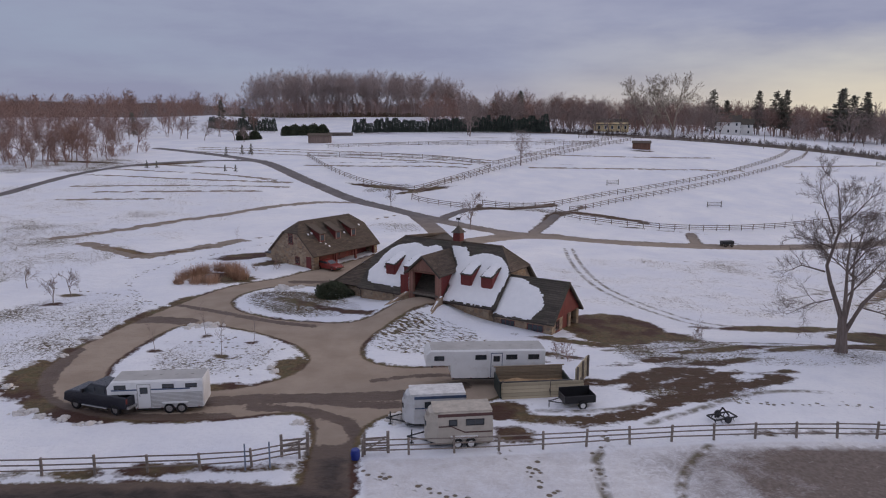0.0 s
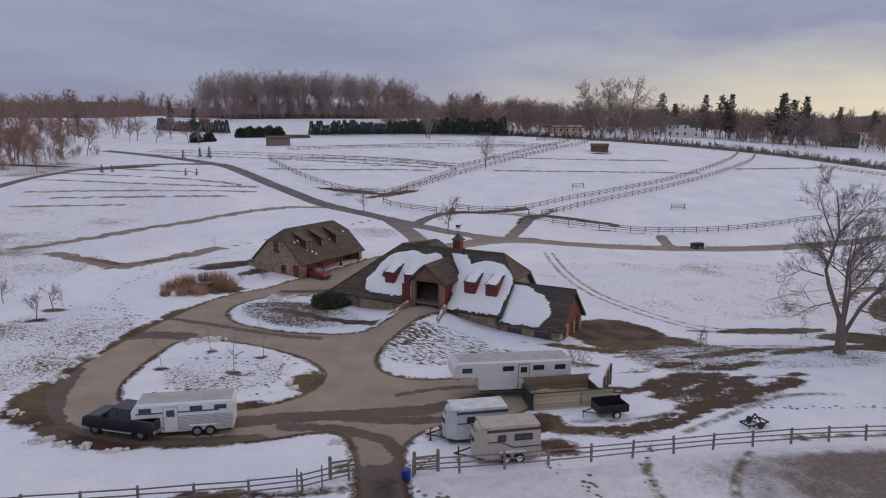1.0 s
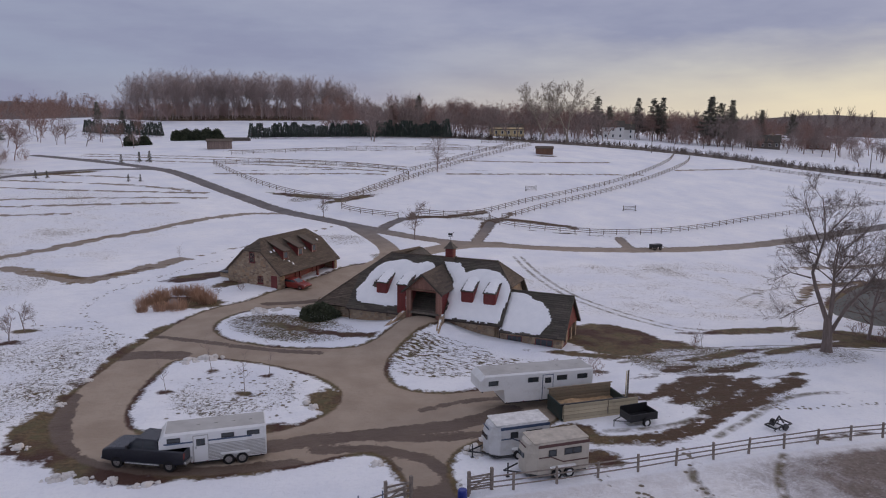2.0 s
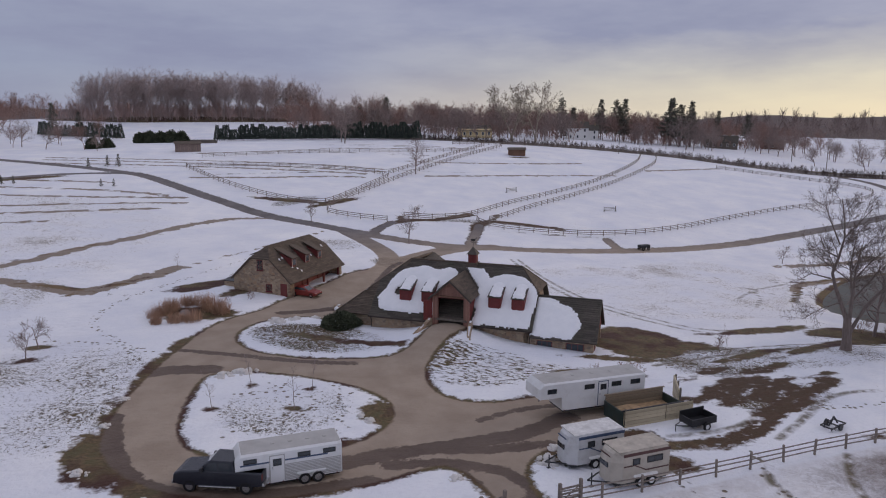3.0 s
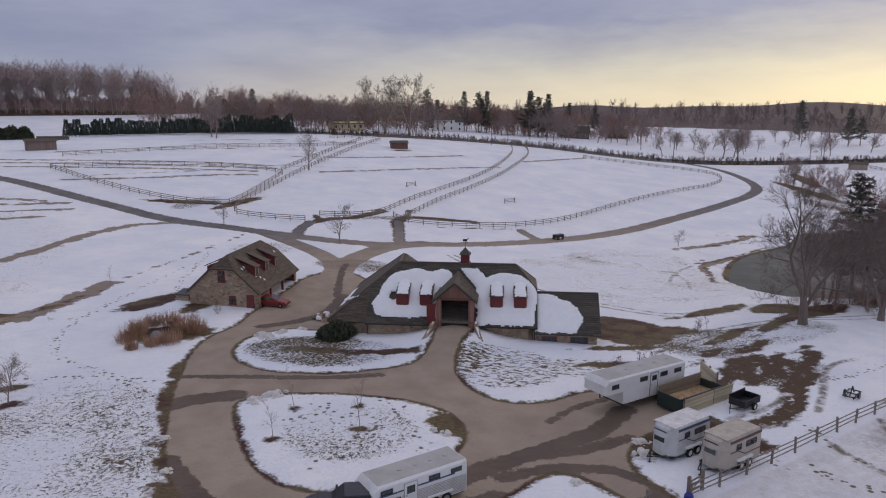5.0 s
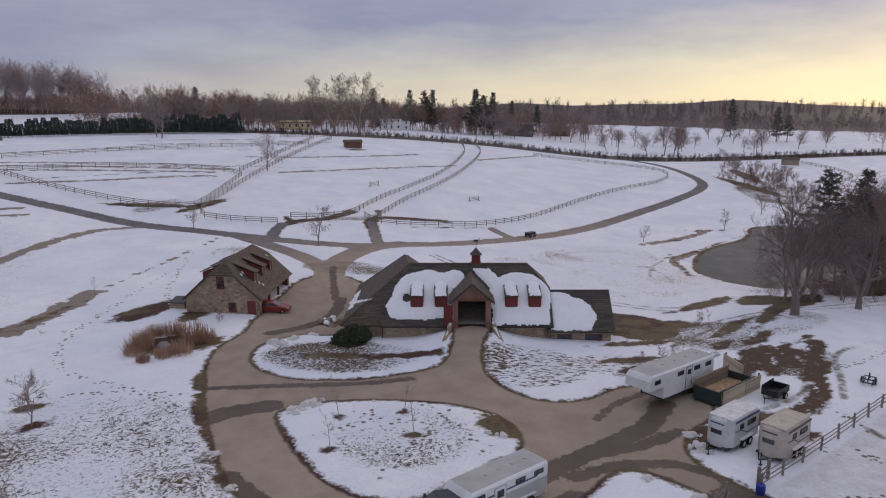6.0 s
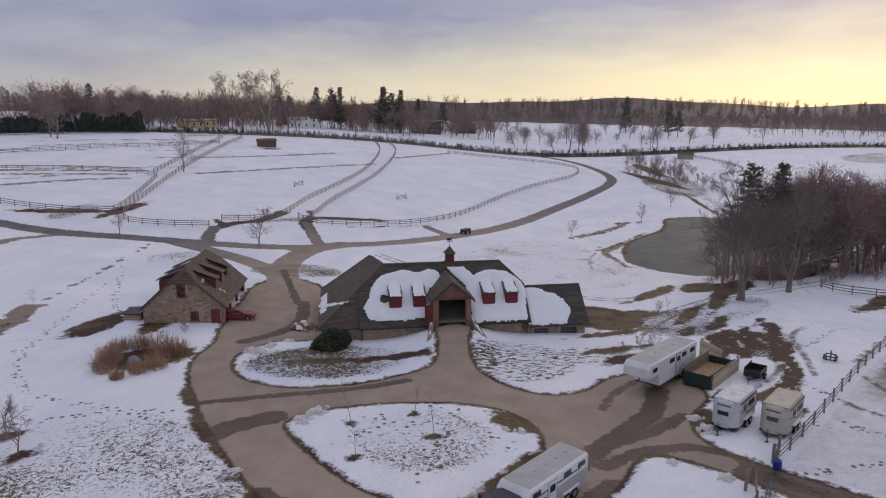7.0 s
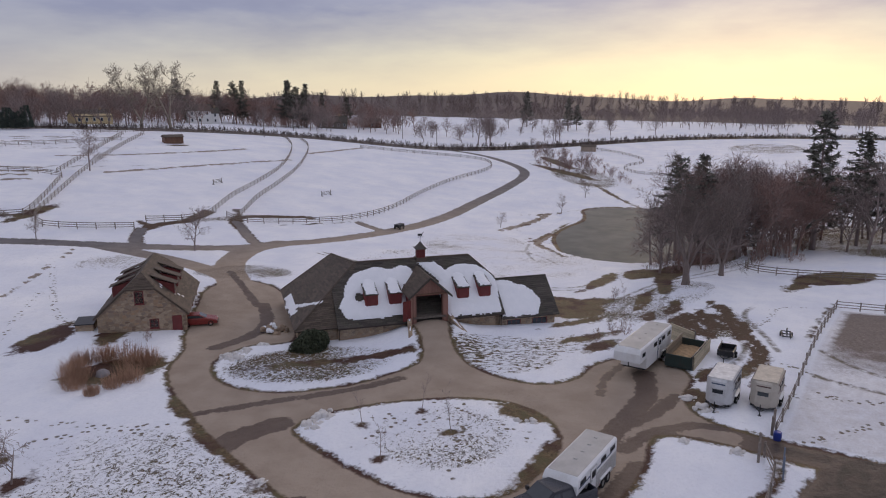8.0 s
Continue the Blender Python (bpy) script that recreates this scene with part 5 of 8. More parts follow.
for k, c in enumerate((r_top, l_low, l_top, h_near, h_far)):
    part("roof_slope", courses(c, seed=72 + k), ROOF_BROWN, sroof)
for s in (-1, 1):
    for i in range(3):
        px = 3.3 + i * 3.3
        y0, z0 = s * 3.2, SR - 3.2 * k_
        f = Geo()
        f.extrude([(y0, z0 - 0.1), (y0, z0 + 1.25), (s * 1.2, SR - 1.2 * k_)], px - 0.55, px + 0.55)
        dm = part("dormer", f, RED_TRIM, shed, "dark red shed dormer")
        part("dormer_roof", Geo().slab([(px - 0.7, s * 0.75, SR - 0.75 * k_ + 0.06), (px + 0.7, s * 0.75, SR - 0.75 * k_ + 0.06), (px + 0.7, y0 + s * 0.3, z0 + 1.22), (px - 0.7, y0 + s * 0.3, z0 + 1.22)][::(1 if s < 0 else -1)], 0.1), ROOF_BROWN, dm)
        fr = Geo().box(px - 0.36, y0 - 0.03 + s * 0.03, z0 + 0.25, px + 0.36, y0 + 0.03 + s * 0.03, z0 + 1.05)
        part("pane", fr, GLASS, dm)
        for q in (-0.5, 0.38):
            part("dormer_trim", Geo().box(px + q, y0 - 0.03 + s * 0.05, z0 + 0.08, px + q + 0.12, y0 + 0.03 + s * 0.05, z0 + 1.2), PINK_TRIM, dm)
rs = random.Random(8)
for i in range(9):
    px, t = rs.uniform(1.5, SL_ - 1.5), rs.uniform(1.2, 4.0)
    part("roof_snow", Geo().add([(px + dx, -t + dy, SR - (t - dy) * k_ + dz) for dx, dy, dz in ((-0.2, -0.1, 0.05), (0.15, -0.16, 0.05), (0.24, 0.08, 0.05), (-0.05, 0.16, 0.05), (0, 0, 0.14))],
                                [(0, 1, 4), (1, 2, 4), (2, 3, 4), (3, 0, 4)]), SNOW, shed, "small leftover patch of snow")
window_part(shed, Matrix.Translation((0.25, 0.15, 4.75)) @ Matrix.Rotation(math.pi / 2, 4, "Z"), 0.95, 1.45, RED_TRIM, (1, 1))
window_part(shed, Matrix.Translation((0.25, -1.2, 1.75)) @ Matrix.Rotation(math.pi / 2, 4, "Z"), 0.95, 1.05, RED_TRIM, (1, 1))
part("door", Geo().box(0.19, -4.05, g0 + 0.3, 0.3, -3.05, g0 + 2.3), RED_TRIM, shed, "narrow dark red side door")
low_wall = thing("stone_outbuilding", SHED @ Matrix.Translation((2.0, SW + 1.3, 0)), "low grey lean-to box with dark lid against the stone wall", "outbuilding")
part("wall", Geo().soft_box(-0.8, -0.9, 0.0, 1.2, 0.9, 1.9, 0.05), STONE, low_wall)
part("lid", Geo().slab([(-0.95, -1.0, 1.95), (1.35, -1.0, 2.2), (1.35, 1.0, 2.2), (-0.95, 1.0, 1.95)], 0.1), BLACK, low_wall)

# ---- trailers, truck and yard things ----


def wheel_parts(parent, x, y0, y1, z, r, rim_mat):
    """A wheel across y: tyre with its rim as a sub-part."""
    ty = Geo()
    s = 20
    prof = [(y0, r * 0.62), (y0, r * 0.93), (y0 + (y1 - y0) * 0.12, r), (y1 - (y1 - y0) * 0.12, r), (y1, r * 0.93), (y1, r * 0.62)]
    for i in range(s):
        a = 2 * math.pi * i / s
        for yy, rr in prof:
            ty.v.append((x + rr * math.cos(a), yy, z + rr * math.sin(a)))
    n = len(prof)
    for i in range(s):
        j = (i + 1) % s
        for k in range(n - 1):
            ty.f.append((i * n + k, i * n + k + 1, j * n + k + 1, j * n + k))
        ty.f.append((i * n + n - 1, i * n, j * n, j * n + n - 1))
    wh = part("wheel", ty, RUBBER, parent)
    part("rim", Geo().disc_y(x, y0 + 0.03, y1 - 0.03, z, r * 0.62, 14).disc_y(x, y0 + 0.01, y1 - 0.01, z, r * 0.2, 8), rim_mat, wh)


def rounded_body(prof_xz, y0, y1, r=0.12):
    """A body whose side outline (x, z) is drawn across y, with its roof edges cut."""
    geo = Geo()
    n = len(prof_xz)
    zmax = max(p[1] for p in prof_xz)
    rings = [(y0, r), (y0 + r, 0.0), (y1 - r, 0.0), (y1, r)]
    for yy, drop in rings:
        for px, pz in prof_xz:
            geo.v.append((px, yy, pz - (drop if pz > zmax - 0.35 else 0)))
    geo.f.append(tuple(range(n)))
    geo.f.append(tuple(range(3 * n, 4 * n))[::-1])
    for k in range(3):
        for i in range(n):
            j = (i + 1) % n
            geo.f.append((k * n + j, k * n + i, (k + 1) * n + i, (k + 1) * n + j))
    return geo


def side_window(parent, x0, x1, z0, z1, y, out, frame_mat=None, bars=1):
    """A framed window on a side wall; out is -1 or 1, the way it faces."""
    fr = Geo()
    a, b = sorted((y, y + out * 0.035))
    t = 0.05
    for q in ((x0, a, z0, x0 + t, b, z1), (x1 - t, a, z0, x1, b, z1), (x0 + t, a, z0, x1 - t, b, z0 + t), (x0 + t, a, z1 - t, x1 - t, b, z1)):
        fr.box(*q)
    for i in range(bars):
        px = x0 + (x1 - x0) * (i + 1) / (bars + 1)
        fr.box(px - 0.02, a, z0 + t, px + 0.02, b, z1 - t)
    wn = part("window", fr, frame_mat or BLACK, parent)
    c, d = sorted((y + out * 0.004, y + out * 0.018))
    part("pane", Geo().box(x0 + t, c, z0 + t, x1 - t, d, z1 - t), GLASS, wn)


def gooseneck_trailer(name, m, label, length, nose, width, top, body_mat, lower_mat, stripe_mat, roof_mat, windows, door_x, skirt):
    """x runs from the rear (0) to the nose; the near side is y = 0; the wheels stand on z = 0."""
    t = thing(name, m, label, "horse trailer")
    fl, neck = 0.42, 1.5
    prof = [(0, fl), (0, top), (length + nose - 0.35, top), (length + nose, top - 0.45), (length + nose, neck), (length, neck), (length - 0.12, fl)]
    part("body", rounded_body(prof, 0, width), body_mat, t)
    rb = Geo()
    k = 0
    zz = fl + 0.08
    if lower_mat is not None:
        while zz < top - 0.95:
            rb.box(0.06, -0.018, zz, (length - 0.25), -0.002, zz + 0.06)
            rb.box(0.06, width + 0.002, zz, (length - 0.25), width + 0.018, zz + 0.06)
            zz += 0.1
        part("ribbed_panel", rb, lower_mat, t, "ribbed aluminium lower side")
    part("roof", Geo().slab([(0.05, 0.16, top + 0.02), (length + nose - 0.4, 0.16, top + 0.02), (length + nose - 0.4, width - 0.16, top + 0.02), (0.05, width - 0.16, top + 0.02)], 0.06), roof_mat, t, "dusty grey roof sheet")
    if stripe_mat is not None:
        part("stripe", Geo().box(0.9, -0.012, top - 0.72, length + nose - 0.3, -0.001, top - 0.62), stripe_mat, t)
        part("stripe", Geo().box(length + nose - 0.012, 0.2, top - 0.95, length + nose + 0.012, width - 0.2, top - 0.85), stripe_mat, t)
    for x0, x1, z0, z1 in windows:
        side_window(t, x0, x1, z0, z1, 0.0, -1)
        side_window(t, x0, x1, z0, z1, width, 1)
    d = part("door", Geo().box(door_x, -0.03, fl + 0.06, door_x + 0.85, -0.004, top - 0.3), WHITE_PAINT, t, "white side door")
    for q in ((door_x - 0.05, fl + 0.06, door_x, top - 0.25), (door_x + 0.85, fl + 0.06, door_x + 0.9, top - 0.25), (door_x, top - 0.3, door_x + 0.85, top - 0.25)):
        part("door_frame", Geo().box(q[0], -0.035, q[1], q[2], -0.003, q[3]), BLUE_STRIPE if stripe_mat is None else SILVER, d)
    part("handle", Geo().box(door_x + 0.68, -0.06, 1.35, door_x + 0.76, -0.03, 1.5), CHROME, d)
    side_window(d, door_x + 0.16, door_x + 0.69, top - 0.95, top - 0.5, -0.03, -1)
    part("rear_door", Geo().box(-0.03, 0.12, fl + 0.06, -0.004, width / 2 - 0.02, top - 0.2), body_mat, t)
    part("rear_door", Geo().box(-0.03, width / 2 + 0.02, fl + 0.06, -0.004, width - 0.12, top - 0.2), body_mat, t)
    part("jack", Geo().tube([(length + nose - 0.6, width / 2, neck + 0.1), (length + nose - 0.6, width / 2, 0.9 if skirt else 0.02)], [0.07, 0.06], 8), BLACK, t)
    part("chassis", Geo().box(0.15, 0.15, fl - 0.16, length - 0.2, width - 0.15, fl), BLACK, t)
    for wx in (1.55, 2.4):
        wheel_parts(t, wx, -0.09, 0.15, 0.37, 0.37, CHROME)
        wheel_parts(t, wx, width - 0.15, width + 0.09, 0.37, 0.37, CHROME)
    part("fender", Geo().extrude([(-0.12, 0.77), (0.02, 0.77), (0.02, 0.88), (-0.12, 0.84)], 1.05, 2.9, None, 0.08), body_mat, t)
    for i in range(6):
        part("marker_lamp", Geo().box(0.3 + i * (length - 0.6) / 5, -0.03, fl - 0.02, 0.38 + i * (length - 0.6) / 5, -0.004, fl + 0.05), RED_TRIM, t)
    for i in range(4):
        part("roof_vent", Geo().soft_box(0.8 + i * length / 4.4, width / 2 - 0.12, top + 0.02, 1.02 + i * length / 4.4, width / 2 + 0.12, top + 0.06, 0.02), roof_mat, t)
    return t


def swap_sides(t, width):
    """Mirrors a thing's meshes across its long axis, so that its detailed side faces the other way."""
    for ob in t.children_recursive:
        co = np.empty(len(ob.data.vertices) * 3)
        ob.data.vertices.foreach_get("co", co)
        co[1::3] = width - co[1::3]
        ob.data.vertices.foreach_set("co", co)
        ob.data.flip_normals()
        ob.data.update()
    return t


gA = lz(-14, 50.6)
swap_sides(gooseneck_trailer("horse_trailer", pose(-12.1, 51.5, gA, 0, 0, 180.0), "silver and white gooseneck horse trailer hitched to a dark pickup",
                  4.85, 1.75, 2.25, 2.5, WHITE_PAINT, SILVER, BLUE_STRIPE, ROOF_GREY,
                  [(0.4, 1.2, 1.9, 2.2), (2.0, 2.8, 1.9, 2.2), (5.3, 6.1, 1.9, 2.2)], 3.65, False), 2.25)


def bumper_trailer(name, m, label, body_mat, stripe_mat, roof_mat, length=4.3):
    """x runs from the rear (0) to the front; near side y = 0."""
    t = thing(name, m, label, "horse trailer", "two-horse trailers by the gate")
    w, fl, top = 2.05, 0.38, 2.4
    geo = Geo()
    # plan with a tapered nose, drawn upwards in three rings
    plan = [(0, 0), (length - 0.75, 0), (length - 0.12, 0.45), (length, 0.8), (length, w - 0.8), (length - 0.12, w - 0.45), (length - 0.75, w), (0, w)]
    n = len(plan)
    cx, cy = length / 2, w / 2
    for z, k, lean in ((fl, 1.0, 0), (top - 0.65, 1.0, 0), (top - 0.12, 1.0, -0.22), (top, 0.93, -0.25)):
        for px, py in plan:
            q = lean * max(0, (px - length * 0.7) / (length * 0.3))
            geo.v.append((cx + (px - cx) * k + q, cy + (py - cy) * k, z))
    for r in range(3):
        for i in range(n):
            j = (i + 1) % n
            geo.f.append((r * n + i, r * n + j, (r + 1) * n + j, (r + 1) * n + i))
    geo.f += [tuple(range(n))[::-1], tuple(range(3 * n, 4 * n))]
    part("body", geo, body_mat, t)
    part("roof", Geo().soft_box(0.0, 0.1, top - 0.01, length - 0.5, w - 0.1, top + 0.07, 0.03), roof_mat, t, "dusty pale roof cap")
    part("stripe", Geo().box(-0.02, -0.02, top - 0.26, length - 0.75, -0.002, top - 0.06), stripe_mat, t)
    part("stripe", Geo().box(-0.02, w + 0.002, top - 0.26, length - 0.75, w + 0.02, top - 0.06), stripe_mat, t)
    part("stripe", Geo().box(length - 0.1, 0.5, top - 0.34, length + 0.01 - 0.1, w - 0.5, top - 0.24), stripe_mat, t)
    low = Geo().box(0.05, -0.016, 1.02, length - 2.5, -0.002, 1.10)
    low.add([(length - 2.5, -0.016, 1.02), (length - 1.6, -0.016, 1.46), (length - 1.6, -0.016, 1.54), (length - 2.5, -0.016, 1.10), (length - 2.5, -0.002, 1.02), (length - 1.6, -0.002, 1.46), (length - 1.6, -0.002, 1.54), (length - 2.5, -0.002, 1.10)],
            [(0, 1, 2, 3), (7, 6, 5, 4), (0, 4, 5, 1), (2, 6, 7, 3)])
    low.box(length - 1.6, -0.016, 1.46, length - 0.8, -0.002, 1.54)
    part("stripe", low, stripe_mat, t)
    side_window(t, 0.55, 1.75, 1.52, 1.95, 0.0, -1)
    side_window(t, 2.3, 2.85, 1.52, 1.95, 0.0, -1, None, 0)
    side_window(t, 0.55, 1.75, 1.52, 1.95, w, 1)
    for yy in (0.62, w - 1.12):
        part("front_window", Geo().box(length - 0.16, yy, 1.35, length + 0.012, yy + 0.5, 1.68), GLASS, t)
    part("rear_ramp", Geo().box(-0.05, 0.1, fl, -0.004, w - 0.1, 1.55), body_mat, t)
    fn = Geo().extrude([(-0.2, 0.72), (0.04, 0.72), (0.04, 0.86), (-0.2, 0.8)], 0.95, 2.75, None, 0.12)
    part("fender", fn, WHITE_PAINT, t)
    for wx in (1.42, 2.28):
        wheel_parts(t, wx, -0.18, 0.04, 0.34, 0.34, WHITE_PAINT)
        wheel_parts(t, wx, w - 0.04, w + 0.18, 0.34, 0.34, WHITE_PAINT)
    hitch = Geo().tube([(length - 0.1, 0.35, 0.46), (length + 1.15, w / 2, 0.5)], [0.05, 0.05], 6).tube([(length - 0.1, w - 0.35, 0.46), (length + 1.15, w / 2, 0.5)], [0.05, 0.05], 6)
    part("hitch", hitch, BLACK, t)
    part("jack", Geo().tube([(length + 0.85, w / 2, 0.95), (length + 0.85, w / 2, 0.02)], [0.045, 0.045], 8).box(length + 0.72, w / 2 - 0.12, -0.02, length + 0.98, w / 2 + 0.12, 0.04), BLACK, t)
    part("chassis", Geo().box(0.1, 0.1, fl - 0.12, length - 0.3, w - 0.1, fl), BLACK, t)
    return t


swap_sides(bumper_trailer("horse_trailer", pose(7.6, 43.95, ground_at(6.5, 43.0), 0, 0, 181), "champagne two-horse trailer with maroon stripes parked in snow", CREAM, BROWN_STRIPE, plain("tan_roof_cap", (0.48, 0.43, 0.36), 0.6, dirt=(0.33, 0.29, 0.24))), 2.05)
swap_sides(bumper_trailer("horse_trailer", pose(6.3, 47.1, ground_at(5, 46), 0, 0, 181), "pale grey two-horse trailer with slate-blue stripes in snow", PALE_GREY, BLUE_STRIPE, plain("white_roof_cap", (0.70, 0.69, 0.67), 0.6, dirt=(0.5, 0.48, 0.45))), 2.05)


def white_trailer():
    t = gooseneck_trailer("living_quarters_trailer", pose(13.85, 55.5, lz(11, 54) + 0.25, 0, -1.2, 180), "long white gooseneck living-quarters trailer parked beside the waste container",
                          7.7, 1.95, 2.4, 2.75, WHITE_PAINT, None, None, ROOF_GREY,
                          [(0.5, 1.4, 1.95, 2.35), (2.3, 3.2, 1.95, 2.35), (4.8, 5.7, 1.95, 2.35), (8.2, 9.0, 1.9, 2.28)], 3.55, True)
    return swap_sides(t, 2.4)


white_trailer()


def pickup():
    t = thing("pickup_truck", pose(-19.35, 50.6, lz(-20, 51), 0, 0, 155) @ Matrix.Diagonal((0.97, 1.02, 1.0, 1)), "dark charcoal crew-cab pickup truck hitched to a horse trailer", "pickup truck")
    w = 1.95
    # x: -2.9 tail to 2.9 nose
    prof = [(-2.9, 0.62), (-2.9, 0.95), (-1.15, 0.95), (-1.12, 1.42), (1.2, 1.44), (2.45, 1.36), (2.82, 1.2), (2.92, 0.6), (2.3, 0.48), (-2.4, 0.52)]
    part("body", rounded_body(prof, -w / 2, w / 2, 0.07), TRUCK_PAINT, t)
    bed = Geo().box(-2.88, -0.82, 0.951, -1.16, 0.82, 0.965)
    part("bed_floor", bed, BLACK, t)
    for s in (-1, 1):
        part("bed_side", Geo().soft_box(-2.9, min(s * w / 2, s * (w / 2 - 0.16)), 0.9, -1.1, max(s * w / 2, s * (w / 2 - 0.16)), 1.42, 0.05), TRUCK_PAINT, t)
    part("tailgate", Geo().soft_box(-2.93, -0.82, 0.72, -2.84, 0.82, 1.40, 0.03), TRUCK_PAINT, t)
    cab = Geo()
    cprof = [(-1.15, 1.40), (-1.0, 2.02), (0.45, 2.06), (1.25, 1.42)]
    for yy, k in ((-w / 2 + 0.05, 0), (-w / 2 + 0.22, 1), (w / 2 - 0.22, 1), (w / 2 - 0.05, 0)):
        for a, b in cprof:
            cab.v.append((a, yy if b < 1.5 or k else yy + (0.12 if yy < 0 else -0.12), b if k else b - (0.05 if b > 1.5 else 0)))
    for r in range(3):
        for i in range(4):
            j = (i + 1) % 4
            cab.f.append((r * 4 + j, r * 4 + i, (r + 1) * 4 + i, (r + 1) * 4 + j))
    cab.f += [(0, 1, 2, 3), (15, 14, 13, 12)]
    part("cab", cab, TRUCK_PAINT, t)
    for s in (-1, 1):
        for a, b, c, d in ((-0.95, -0.10, -0.86, -0.10), (0.0, 0.98, 0.0, 0.46)):
            yy = s * (w / 2 - 0.045)
            part("side_window", Geo().slab([(a, yy, 1.47), (b, yy, 1.47), (d, s * (w / 2 - 0.145), 1.93), (c, s * (w / 2 - 0.145), 1.93)][::(1 if s < 0 else -1)], 0.02), GLASS, t)
        wheel_parts(t, -1.85, s * (w / 2) - (0.25 if s > 0 else -0.0), s * (w / 2) + (0.02 if s > 0 else 0.25) - (0 if s > 0 else 0.02), 0.4, 0.4, CHROME)
        wheel_parts(t, 1.85, s * (w / 2) - (0.25 if s > 0 else 0.0), s * (w / 2) + (0.02 if s > 0 else 0.23), 0.4, 0.4, CHROME)
        part("running_board", Geo().soft_box(-1.2, s * 0.98 - 0.1, 0.42, 1.2, s * 0.98 + 0.1, 0.5, 0.02), CHROME, t)
        part("mirror", Geo().soft_box(0.85, s * 1.08 - 0.12, 1.42, 1.0, s * 1.08 + 0.12, 1.72, 0.03), BLACK, t)
        part("headlight", Geo().soft_box(2.74, s * 0.72 - 0.16, 0.92, 2.9, s * 0.72 + 0.16, 1.1, 0.02), CHROME, t)
        part("tail_light", Geo().box(-2.93, s * 0.9 - 0.07, 0.98, -2.88, s * 0.9 + 0.07, 1.34), RED_TRIM, t)
    part("windscreen", Geo().slab([(1.24, -0.82, 1.46), (1.24, 0.82, 1.46), (0.50, 0.68, 2.04), (0.50, -0.68, 2.04)], 0.02), GLASS, t)
    part("rear_window", Geo().slab([(-1.165, 0.76, 1.48), (-1.165, -0.76, 1.48), (-1.04, -0.66, 1.95), (-1.04, 0.66, 1.95)], 0.02), GLASS, t)
    part("bumper", Geo().soft_box(-3.05, -0.95, 0.55, -2.9, 0.95, 0.75, 0.03), CHROME, t, "chrome rear bumper")
    part("bumper", Geo().soft_box(2.88, -0.95, 0.5, 3.0, 0.95, 0.72, 0.03), CHROME, t)
    part("grille", Geo().box(2.87, -0.5, 0.78, 2.935, 0.5, 1.06), BLACK, t)


pickup()


